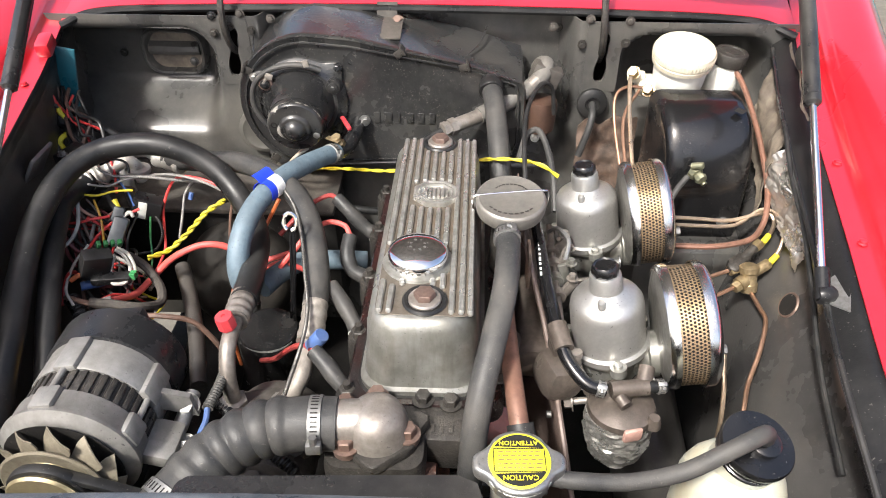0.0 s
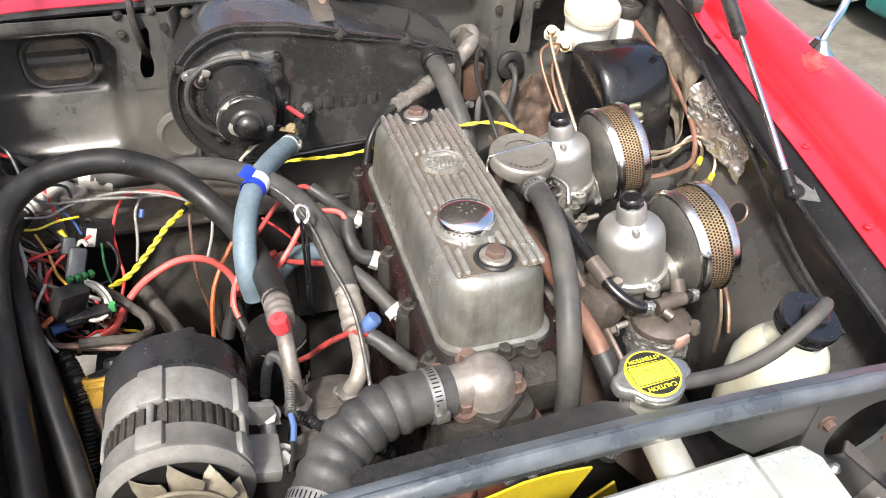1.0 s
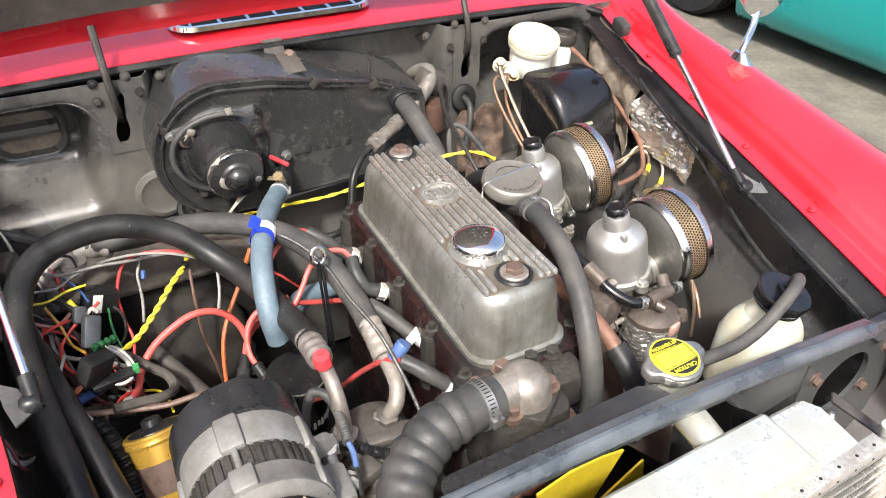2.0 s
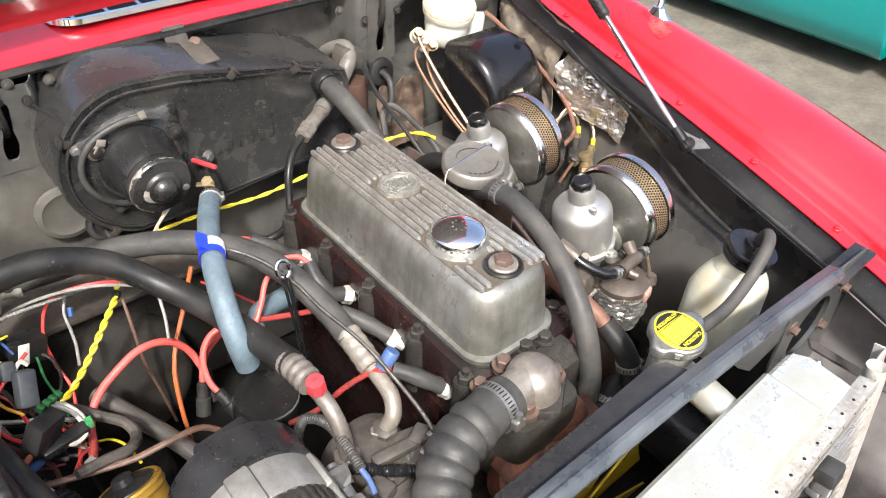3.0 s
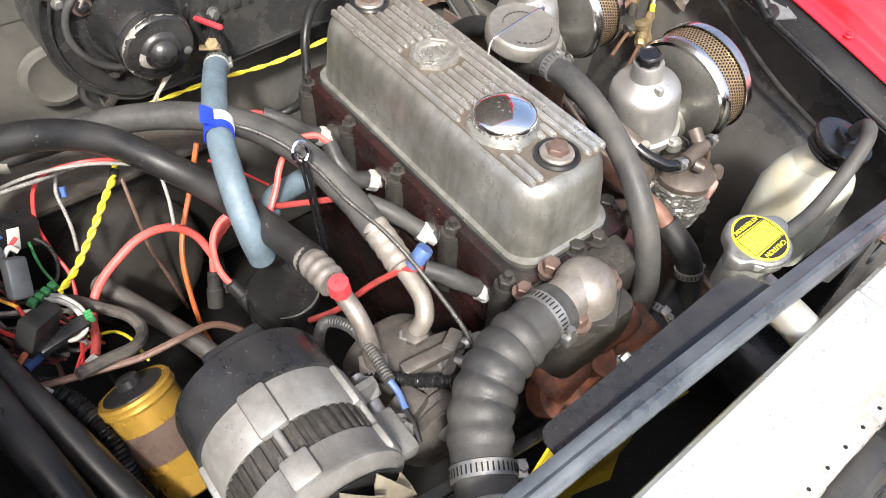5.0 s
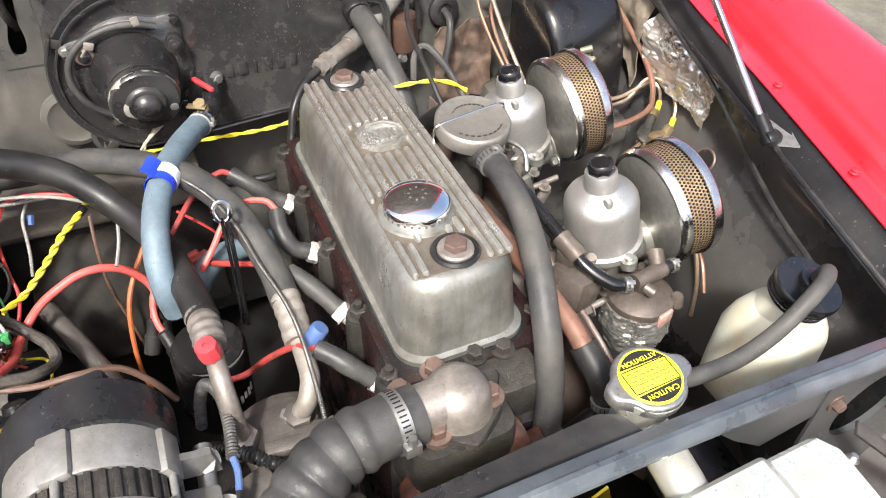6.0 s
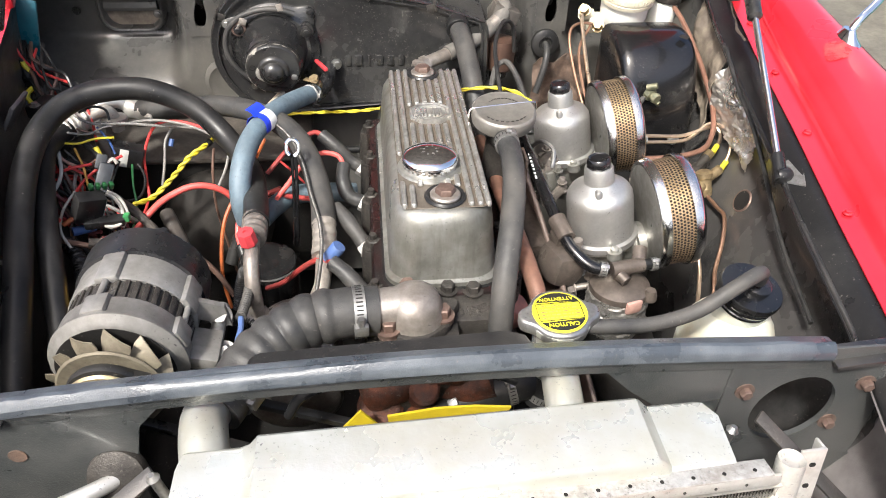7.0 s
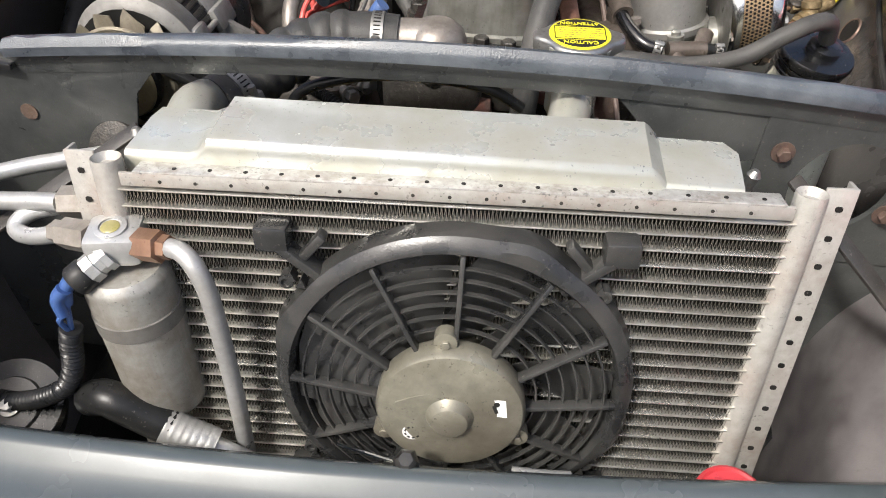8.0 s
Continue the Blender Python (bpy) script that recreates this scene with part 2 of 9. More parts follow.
TEAL = mat("teal_car_paint", (0.0, 0.25, 0.24), 0.3, 0, (0.0, 0.235, 0.225), (0.0, 0.2, 0.195), 0.12, 3.0, 60, 0.0, 0.9, 0.05)
CONCRETE = mat("concrete_ground", (0.15, 0.137, 0.11), 0.85, 0, (0.11, 0.1, 0.08), (0.06, 0.055, 0.045), 0.5, 5.0, 45, 0.5, 0, 0.08, 90, specks=1)
# near-black that puts shade into the bay floor, the left recess and openings
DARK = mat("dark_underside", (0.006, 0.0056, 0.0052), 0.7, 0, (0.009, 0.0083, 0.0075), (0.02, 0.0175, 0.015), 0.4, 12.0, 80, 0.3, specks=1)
DIRTY = mat("dusty_grey_steel", (0.085, 0.075, 0.064), 0.7, 0.05, (0.06, 0.053, 0.045), (0.022, 0.02, 0.018), 0.5, 12.0, 110, 0.4, specks=1.2)
FOIL = mat("aluminium_foil", (0.78, 0.75, 0.69), 0.3, 0.85, (0.68, 0.64, 0.57), (0.42, 0.35, 0.28), 0.35, 12.0, 120, 0.1, 0, 0.12)
BLUEPANEL = mat("turquoise_old_paint", (0.012, 0.1, 0.135), 0.4, 0, (0.012, 0.085, 0.115), (0.015, 0.05, 0.065), 0.35, 12.0, 90, 0.1, 0.2)
MOTORCAN = mat("grey_zinc_motor_can", (0.225, 0.215, 0.172), 0.38, 0.4, (0.29, 0.275, 0.22), (0.11, 0.096, 0.07), 0.55, 11.0, 90, 0.1, 0.1, 0.14, specks=1.2)
TYRE = mat("tyre_rubber", (0.018, 0.018, 0.018), 0.8, 0, bump=0.2)
CARDWHITE = mat("white_sticker", (0.75, 0.75, 0.72), 0.5, 0, (0.7, 0.7, 0.67), (0.55, 0.53, 0.48), 0.15, 40.0, 120, 0.0)


# ---- mesh helpers ----
def V(*a):
    return Vector(a[0] if len(a) == 1 else a)


def basis(axis):
    a = V(axis).normalized()
    u = a.cross(V(0, 0, 1)) if abs(a.z) < 0.9 else a.cross(V(0, 1, 0))
    u.normalize()
    return a, u, a.cross(u).normalized()


def loft(bm, rings, caps=True, closed=True):
    """Skins rings of equal length one after another."""
    rows = [[bm.verts.new(p) for p in r] for r in rings]
    n = len(rows[0])
    for a, b in zip(rows, rows[1:]):
        for i in range(n if closed else n - 1):
            j = (i + 1) % n
            bm.faces.new((a[i], a[j], b[j], b[i]))
    if caps and closed:
        bm.faces.new(rows[0][::-1])
        bm.faces.new(rows[-1])
    return rows


def thicken(bm, t):
    """Gives an open sheet a back face and a rim."""
    bm.normal_update()
    bmesh.ops.recalc_face_normals(bm, faces=bm.faces)
    bm.normal_update()
    faces, rim = bm.faces[:], [e for e in bm.edges if len(e.link_faces) == 1]
    back = {v: bm.verts.new(v.co - v.normal * t) for v in bm.verts[:]}
    for e in rim:
        a, c = e.verts
        bm.faces.new((a, c, back[c], back[a]))
    for f in faces:
        bm.faces.new([back[v] for v in reversed(f.verts)])


def lathe(bm, base, axis, profile, n=28, caps=True):
    """Turns a profile of (radius, height) round an axis."""
    a, u, v = basis(axis)
    b = V(base)
    rings = []
    for r, h in profile:
        r = max(r, 0.0002)
        rings.append([b + a * h + (u * math.cos(t) + v * math.sin(t)) * r for t in (2 * math.pi * i / n for i in range(n))])
    loft(bm, rings, caps)
    return bm


def rod(bm, p0, p1, r, r2=None, n=16):
    d = V(p1) - V(p0)
    return lathe(bm, p0, d, [(r, 0), (r if r2 is None else r2, d.length)], n)


def smooth_line(pts, steps=8):
    """Catmull-Rom points through pts."""
    P = [V(p) for p in pts]
    P = [P[0] * 2 - P[1]] + P + [P[-1] * 2 - P[-2]]
    out = []
    for i in range(1, len(P) - 2):
        a, b, c, d = P[i - 1:i + 3]
        for k in range(steps):
            t = k / steps
            out.append(0.5 * ((2 * b) + (c - a) * t + (2 * a - 5 * b + 4 * c - d) * t * t + (3 * b - a - 3 * c + d) * t ** 3))
    out.append(P[-2])
    return out


def sweep(bm, pts, r, n=12, steps=8, swell=None, smooth=True):
    """A tube along pts; swell(length) multiplies the radius."""
    L = smooth_line(pts, steps) if smooth else [V(p) for p in pts]
    run, rings = 0.0, []
    t0 = (L[1] - L[0]).normalized()
    _, u, v = basis(t0)
    for i, p in enumerate(L):
        t = (L[min(i + 1, len(L) - 1)] - L[max(i - 1, 0)]).normalized()
        q = t0.rotation_difference(t)
        u, v, t0 = q @ u, q @ v, t
        if i:
            run += (p - L[i - 1]).length
        k = r * (swell(run) if swell else 1.0)
        rings.append([p + (u * math.cos(a) + v * math.sin(a)) * k for a in (2 * math.pi * j / n for j in range(n))])
    loft(bm, rings)
    return bm


def ribbed(pts, pitch):
    """Points close enough along pts to carry corrugations of that pitch."""
    L = smooth_line(pts, 10)
    out, need = [L[0]], pitch / 4
    for a, b in zip(L, L[1:]):
        d = (b - a).length
        k = max(1, round(d / need))
        out += [a.lerp(b, (i + 1) / k) for i in range(k)]
    return out


def corrugated(bm, pts, r, pitch, depth, n=14):
    return sweep(bm, ribbed(pts, pitch), r, n, smooth=False, swell=lambda s: 1 + depth * math.sin(2 * math.pi * s / pitch))


def box(bm, c, s, m=None, bevel=0.0):
    """A block round c with sides s, turned by m, its edges rounded by bevel."""
    b2 = bmesh.new()
    bmesh.ops.create_cube(b2, size=1)
    bmesh.ops.scale(b2, vec=s, verts=b2.verts)
    if bevel:
        bmesh.ops.bevel(b2, geom=b2.edges[:], offset=bevel, segments=2, affect="EDGES", profile=0.5)
    if m is not None:
        bmesh.ops.transform(b2, matrix=m.to_4x4(), verts=b2.verts)
    bmesh.ops.translate(b2, vec=c, verts=b2.verts)
    add(bm, b2)
    return bm


def add(bm, other):
    vs = [bm.verts.new(v.co) for v in other.verts]
    other.verts.index_update()
    for f in other.faces:
        bm.faces.new([vs[v.index] for v in f.verts])
    other.free()


def rrect(w, h, r, n=5):
    """A rounded rectangle, w by h, as 2D points."""
    out = []
    for cx, cy, a0 in ((w / 2 - r, h / 2 - r, 0), (-w / 2 + r, h / 2 - r, 90), (-w / 2 + r, -h / 2 + r, 180), (w / 2 - r, -h / 2 + r, 270)):
        for i in range(n + 1):
            a = radians(a0 + 90 * i / n)
            out.append((cx + r * math.cos(a), cy + r * math.sin(a)))
    return out


def plate(bm, outline, origin, u, v, thick, edge=0.0):
    """A flat sheet with a 2D outline in the plane u, v, thick along u x v, its rim drawn in by edge."""
    o, u, v = V(origin), V(u).normalized(), V(v).normalized()
    w = u.cross(v)
    c = V(sum(p[0] for p in outline) / len(outline), sum(p[1] for p in outline) / len(outline), 0)

    def ring(h, k):
        res = []
        for a, b in outline:
            d = V(a, b, 0) - c
            f = 1 - k / max(d.length, 1e-6)
            q = c + d * f
            res.append(o + u * q.x + v * q.y + w * h)
        return res

    rings = [ring(0, edge), ring(edge, 0), ring(thick - edge, 0), ring(thick, edge)] if edge else [ring(0, 0), ring(thick, 0)]
    loft(bm, rings)
    return bm


def hexhead(bm, p, axis, r, h, washer=1.45):
    if washer:
        lathe(bm, p, axis, [(r * washer, 0), (r * washer, h * 0.18)], 18)
    lathe(bm, V(p) + V(axis).normalized() * h * 0.18 if washer else p, axis, [(r, 0), (r, h * 0.75), (r * 0.86, h * 0.85)], 6)
    return bm


def thing(name, base, label, category, group="", kind=""):
    ob = new(name)
    ob.empty_display_size = 0.02
    ob.matrix_world = Matrix.Translation(base)
    return tagged(ob, label, category, group, kind)


def part(name, bm, material, parent, label="", angle=38, mats=()):
    """Links a bmesh, in world coordinates, as one mesh under a thing or part."""
    bmesh.ops.recalc_face_normals(bm, faces=bm.faces)
    me = bpy.data.meshes.new(name)
    bm.to_mesh(me)
    bm.free()
    me.materials.append(material)
    for x in mats:
        me.materials.append(x)
    me.polygons.foreach_set("use_smooth", [True] * len(me.polygons))
    me.set_sharp_from_angle(angle=radians(angle))
    ob = new(name, me)
    if parent is not None:
        ob.parent = parent
        if parent.type == "EMPTY":
            ob.matrix_parent_inverse = parent.matrix_basis.inverted()
    if label:
        ob["label"] = label
    return ob


def writing(name, words, size, m, material, parent, depth=0.0004):
    """Flat raised letters of the built-in font at the pose m."""
    cu = bpy.data.curves.new(name, "FONT")
    cu.body, cu.size, cu.extrude, cu.align_x, cu.align_y = words, size, depth, "CENTER", "CENTER"
    cu.resolution_u = 2
    tmp = new(name, cu)
    dg = bpy.context.evaluated_depsgraph_get()
    me = bpy.data.meshes.new_from_object(tmp.evaluated_get(dg))
    bpy.data.objects.remove(tmp)
    bm = bmesh.new()
    bm.from_mesh(me)
    bmesh.ops.transform(bm, matrix=m, verts=bm.verts)
    return part(name, bm, material, parent)


def facing(origin, right, up):
    """A pose whose x runs along right and y along up."""
    r = V(right).normalized()
    n_ = r.cross(V(up)).normalized()
    u = n_.cross(r)
    return Matrix(((r.x, u.x, n_.x, origin[0]), (r.y, u.y, n_.y, origin[1]), (r.z, u.z, n_.z, origin[2]), (0, 0, 0, 1)))


def B():
    return bmesh.new()


def clip_band(parent, c, axis, r, w=0.011, screw=(0, 0, 1), name="hose_clamp"):
    """A worm-drive clamp round a hose: slotted band, housing and screw."""
    a, u, v = basis(axis)
    k = max(0.42, min(1.0, r / 0.026))
    b = B()
    lathe(b, V(c) - a * w / 2, a, [(r, 0), (r + 0.0012, 0.0003), (r + 0.0012, w - 0.0003), (r, w)], 32)
    band = part(name, b, ZINC, parent, "slotted steel worm-drive clamp")
    b = B()
    n_ = max(14, int(40 * k))
    for i in range(n_):
        t = 2 * math.pi * i / n_
        d = u * math.cos(t) + v * math.sin(t)
        m = facing((0, 0, 0), a, d.cross(a)).to_3x3()
        box(b, V(c) + d * (r + 0.0012), (w * 0.55, 0.0014 * k, 0.0006), m)
    part("band_slots", b, DARK, band)
    s = V(screw) - a * V(screw).dot(a)
    s.normalize()
    side = a.cross(s)
    b = B()
    box(b, V(c) + s * (r + 0.004 * k), (0.012 * k, w * 1.15, 0.009 * k), facing((0, 0, 0), side, a).to_3x3(), 0.0012 * k)
    lathe(b, V(c) + s * (r + 0.005 * k) + side * 0.006 * k, side, [(0.0042 * k, 0), (0.0045 * k, 0.004 * k), (0.0042 * k, 0.009 * k)], 6)
    part("screw", b, ZINC, band)
    return band


def wire(parent, pts, r, material, name="wire", n=7, steps=7):
    b = B()
    sweep(b, pts, r, n, steps)
    return part(name, b, material, parent)

INSUL = mat("aged_insulation", (0.23, 0.195, 0.15), 0.6, 0, (0.16, 0.13, 0.1), (0.06, 0.048, 0.04), 0.5, 26.0, 90, 0.5, specks=1.2)
COMPR = mat("dirty_compressor_alloy", (0.13, 0.118, 0.105), 0.5, 0.35, (0.09, 0.08, 0.071), (0.035, 0.03, 0.027), 0.48, 26.0, 130, 0.4, specks=1.4)
SLATE = mat("faded_black_plastic", (0.0135, 0.014, 0.015), 0.3, 0, (0.016, 0.0165, 0.0175), (0.04, 0.039, 0.038), 0.3, 22.0, 160, 0.08, specks=.8)
BACKPLATE = mat("dull_zinc_sheet", (0.27, 0.265, 0.245), 0.42, 0.7, (0.22, 0.215, 0.2), (0.11, 0.1, 0.085), 0.45, 22.0, 160, 0.1, specks=1)
LEADRED = mat("dirty_red_cable", (0.34, 0.045, 0.04), 0.5, 0, (0.26, 0.035, 0.032), (0.12, 0.03, 0.027), 0.4, 30.0, 120, 0.05, specks=.8)
PLUGSTEEL = mat("bright_plug_steel", (0.62, 0.61, 0.58), 0.45, 0.5, (0.52, 0.51, 0.48), (0.3, 0.28, 0.25), 0.3, 60.0, 200, 0.1)
HEATERPAINT = mat("scuffed_heater_paint", (0.0185, 0.0188, 0.0192), 0.25, 0, (0.026, 0.026, 0.0257), (0.105, 0.102, 0.092), 0.26, 8.0, 80, 0.32, 0.25, 0.14, 150, specks=2.0)
DRIER = mat("weathered_drier_can", (0.36, 0.355, 0.33), 0.48, 0.35, (0.29, 0.283, 0.26), (0.16, 0.13, 0.095), 0.5, 20.0, 110, 0.15, specks=1, streak=0.5)
FINEDGE = mat("lit_fin_edge", (0.34, 0.325, 0.29), 0.42, 0.7, (0.25, 0.235, 0.205), (0.08, 0.072, 0.05), 0.55, 7.0, 160, 0.05)
GUTTER = mat("dark_gutter_paint", (0.008, 0.008, 0.0085), 0.4, 0, (0.012, 0.012, 0.012), (0.03, 0.028, 0.025), 0.3, 9.0, 120, 0.15, specks=.4)
PALEHOSE = mat("dusty_pale_hose", (0.15, 0.142, 0.128), 0.65, 0, (0.12, 0.113, 0.1), (0.07, 0.065, 0.058), 0.4, 24.0, 150, 0.2, specks=.6)
OILYBLACK = mat("oily_black_panel", (0.028, 0.026, 0.0245), 0.48, 0, (0.042, 0.038, 0.035), (0.09, 0.078, 0.067), 0.42, 12.0, 80, 0.35, 0.12, 0.15, specks=1.4)
PANELDUST = mat("dusty_plum_panel", (0.055, 0.05, 0.051), 0.42, 0, (0.085, 0.078, 0.078), (0.2, 0.185, 0.18), 0.5, 8.0, 60, 0.3, 0.1, 0.14, specks=1.6)
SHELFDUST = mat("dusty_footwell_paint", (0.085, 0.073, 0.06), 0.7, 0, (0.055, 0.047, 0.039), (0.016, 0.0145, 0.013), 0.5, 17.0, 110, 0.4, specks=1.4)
TOUCHUP = mat("cracked_touch_up_paint", (0.6, 0.03, 0.03), 0.3, 0, (0.5, 0.015, 0.018), (0.6, 0.26, 0.2), 0.25, 70.0, 200, 0.2, 0.4)
MAUVE = mat("dull_maroon_wire", (0.2, 0.05, 0.055), 0.5, 0, (0.15, 0.04, 0.042), (0.07, 0.03, 0.03), 0.3, 40.0, 120, 0.05)
DULLCOPPER = mat("dull_copper_tube", (0.25, 0.125, 0.085), 0.5, 0.3, (0.19, 0.095, 0.065), (0.085, 0.05, 0.037), 0.42, 22.0, 120, 0.1, specks=1)
FINDARK = mat("shaded_fin_metal", (0.03, 0.028, 0.024), 0.6, 0.3, (0.05, 0.046, 0.038), (0.012, 0.011, 0.009), 0.5, 9.0, 200, 0.1)
BARPANEL = mat("grey_green_satin_panel", (0.031, 0.034, 0.034), 0.33, 0, (0.044, 0.047, 0.046), (0.105, 0.103, 0.098), 0.38, 9.0, 80, 0.3, 0.25, 0.14, specks=1.3)
BROWNALLOY = mat("fuel_stained_alloy", (0.135, 0.112, 0.094), 0.42, 0.4, (0.095, 0.078, 0.066), (0.04, 0.032, 0.027), 0.45, 30.0, 140, 0.22, specks=.8)
CRUMPLE = mat("grey_heat_tape", (0.42, 0.41, 0.38), 0.36, 0.75, (0.3, 0.29, 0.27), (0.12, 0.11, 0.1), 0.4, 60.0, 220, 0.2)
TAN = mat("tan_pressed_steel", (0.235, 0.21, 0.155), 0.48, 0.35, (0.19, 0.168, 0.122), (0.085, 0.07, 0.05), 0.45, 34.0, 120, 0.2, specks=.8)
FANPLAST = mat("dusty_fan_plastic", (0.02, 0.0205, 0.021), 0.32, 0, (0.028, 0.028, 0.028), (0.075, 0.072, 0.066), 0.4, 18.0, 120, 0.15, 0.1, 0.14, specks=1)
SALT = mat("salt_pitted_aluminium", (0.48, 0.475, 0.45), 0.48, 0.4, (0.38, 0.372, 0.35), (0.22, 0.18, 0.14), 0.42, 40.0, 160, 0.4, 0, 0.12, 300, specks=3.0)
WINGDUST = mat("dusty_black_wing_paint", (0.022, 0.0215, 0.0215), 0.27, 0, (0.034, 0.033, 0.0325), (0.11, 0.104, 0.096), 0.42, 5.0, 60, 0.22, 0.25, 0.18, 240, specks=1.6)
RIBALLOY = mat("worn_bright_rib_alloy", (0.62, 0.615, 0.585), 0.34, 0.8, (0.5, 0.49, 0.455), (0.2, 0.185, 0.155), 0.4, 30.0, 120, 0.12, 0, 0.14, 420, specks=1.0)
SIGHT = mat("yellowed_sight_glass", (0.3, 0.27, 0.1), 0.3, 0, (0.24, 0.215, 0.08), (0.14, 0.12, 0.06), 0.3, 60.0, 200, 0.0)
INSULALLOY = mat("dusty_pale_alloy", (0.31, 0.285, 0.25), 0.5, 0.35, (0.23, 0.208, 0.183), (0.11, 0.092, 0.078), 0.42, 24.0, 140, 0.2, specks=1.0)
FILTERBLACK = mat("black_filter_enamel", (0.009, 0.009, 0.0095), 0.22, 0, (0.012, 0.012, 0.012), (0.03, 0.028, 0.026), 0.25, 30.0, 90, 0.03, 0.4, 0.08, specks=.6)


# ---- the car body round the bay ----
MID = -0.045
LIP = [(-0.62, 0.37, 0.66), (-0.40, 0.415, 0.705), (-0.184, 0.454, 0.742), (-0.037, 0.463, 0.775), (0.12, 0.487, 0.797), (0.30, 0.513, 0.82), (0.46, 0.54, 0.84), (0.62, 0.572, 0.866)]


def lip_at(y):
    """The right wing's inner edge at y: x and z."""
    for (y0, x0, z0), (y1, x1, z1) in zip(LIP, LIP[1:]):
        if y <= y1 or y1 == LIP[-1][0]:
            t = (y - y0) / (y1 - y0)
            return x0 + (x1 - x0) * t, z0 + (z1 - z0) * t


def mirrored(side, x):
    return x if side > 0 else 2 * MID - x


def lip_rows(y0, y1, n):
    return [(y0 + (y1 - y0) * i / n) for i in range(n + 1)]


def crown(y, a):
    """An offset across the wing at y, drawn out so that the wing's outer edge runs straight."""
    k = max(0.5, (0.65 - lip_at(y)[0] - 0.034) / 0.166)
    return a if a < 0.034 else 0.034 + (a - 0.034) * k


def sheet(bm, side, ys, section, thick, straight=False):
    """A long panel along the bay whose section is given as offsets from the wing's inner edge."""
    rings = []
    pts = smooth_line([(a, 0, b) for a, b in section], 5)
    for y in ys:
        x, z = lip_at(y)
        rings.append([V(mirrored(side, x + (crown(y, p.x) if straight else p.x)), y, z + p.z) for p in pts])
    loft(bm, rings, False, False)
    thicken(bm, thick)


ground = B()
bmesh.ops.create_grid(ground, x_segments=40, y_segments=40, size=60)
ground = tagged(part("ground", ground, CONCRETE, None), "dusty grey-brown concrete ground", "ground", "", "structure")

car = thing("car_body", (MID, 0, 0.3), "red classic sports car body, bonnet raised, black engine bay", "car")
for side in (1, -1):
    b = B()
    sheet(b, side, lip_rows(-0.62, 0.95, 44), [(0, 0), (0.012, 0.001), (0.024, 0.003), (0.029, 0.010), (0.034, 0.019), (0.048, 0.026), (0.060, 0.033), (0.095, 0.046), (0.135, 0.053), (0.168, 0.0505), (0.192, 0.042), (0.216, 0.030), (0.236, 0.015), (0.248, -0.010), (0.254, -0.05), (0.258, -0.12), (0.260, -0.25), (0.258, -0.46)], 0.002, True)
    wing = part("wing", b, RED, car, "glossy red front wing with a bolted inner flange", 60)
    for y in (-0.30, -0.184, -0.037, 0.12, 0.27, 0.42, 0.54):
        x, z = lip_at(y)
        b = B()
        lathe(b, (mirrored(side, x + 0.015), y, z + 0.002), (0, 0, 1), [(0.0062, 0), (0.0062, 0.0012), (0.0048, 0.0022), (0.0045, 0.0045), (0.003, 0.0055)], 12)
        part("flange_bolt", b, RED, wing)
    b = B()
    inner = [(0.004, -0.004), (-0.010, -0.007), (-0.028, -0.020), (-0.031, -0.026), (-0.010, -0.040), (0.004, -0.06), (0.006, -0.112), (-0.018, -0.155), (-0.050, -0.21), (-0.068, -0.28), (-0.08, -0.40), (-0.085, -0.56)]
    if side < 0:
        inner = [(0.003, -0.003), (0.001, -0.008), (0.002, -0.016), (0.004, -0.026), (0.009, -0.06), (0.012, -0.14), (0.012, -0.25), (0.0, -0.40), (-0.03, -0.56)]
    sheet(b, side, lip_rows(-0.236, 0.66, 26), inner[3:], 0.002)
    part("inner_wing", b, WINGDUST if side > 0 else OILYBLACK, car, "black painted inner wing panel with dust", 60)
    b = B()
    sheet(b, side, lip_rows(-0.62, -0.236, 12), inner[3:], 0.002)
    part("front_inner_wing", b, PANELDUST, car, "dusty scratched grey-black panel ahead of the radiator", 60)
    b = B()
    sheet(b, side, lip_rows(-0.62, 0.66, 34), inner[:4], 0.002)
    part("wing_gutter", b, GUTTER, car, "narrow black gutter below the wing edge", 60)
    if side < 0:
        continue
    b = B()
    sweep(b, [(mirrored(side, lip_at(y)[0] - 0.031), y, lip_at(y)[1] - 0.021) for y in lip_rows(-0.24, 0.60, 14)], 0.0035, 8, 2)
    part("bay_seam", b, SATIN, car)

# cracked, touched-up paint below the mirror's foot
b = B()
sec_ = smooth_line([(0.048, 0, 0.026), (0.060, 0, 0.033), (0.095, 0, 0.046), (0.135, 0, 0.053)], 12)
rows = []
for i in range(31):
    y = 0.205 + 0.07 * i / 30
    x, z = lip_at(y)
    rows.append([V(x + crown(y, p.x) - 0.0002, y, z + p.z + 0.0013) for p in sec_])
grid_ = [[b.verts.new(p) for p in row] for row in rows]
for i in range(30):
    for j in range(len(sec_) - 1):
        c = (rows[i][j] + rows[i + 1][j + 1]) / 2
        if math.hypot((c.x - 0.592) / 0.024, (c.y - 0.242) / 0.024) + 1.1 * noise.noise(c * 45) < 0.85:
            b.faces.new((grid_[i][j], grid_[i + 1][j], grid_[i + 1][j + 1], grid_[i][j + 1]))
for v in [v for v in b.verts if not v.link_faces]:
    b.verts.remove(v)
part("paint_patch", b, TOUCHUP, car, "cracked touched-up patch of red paint")

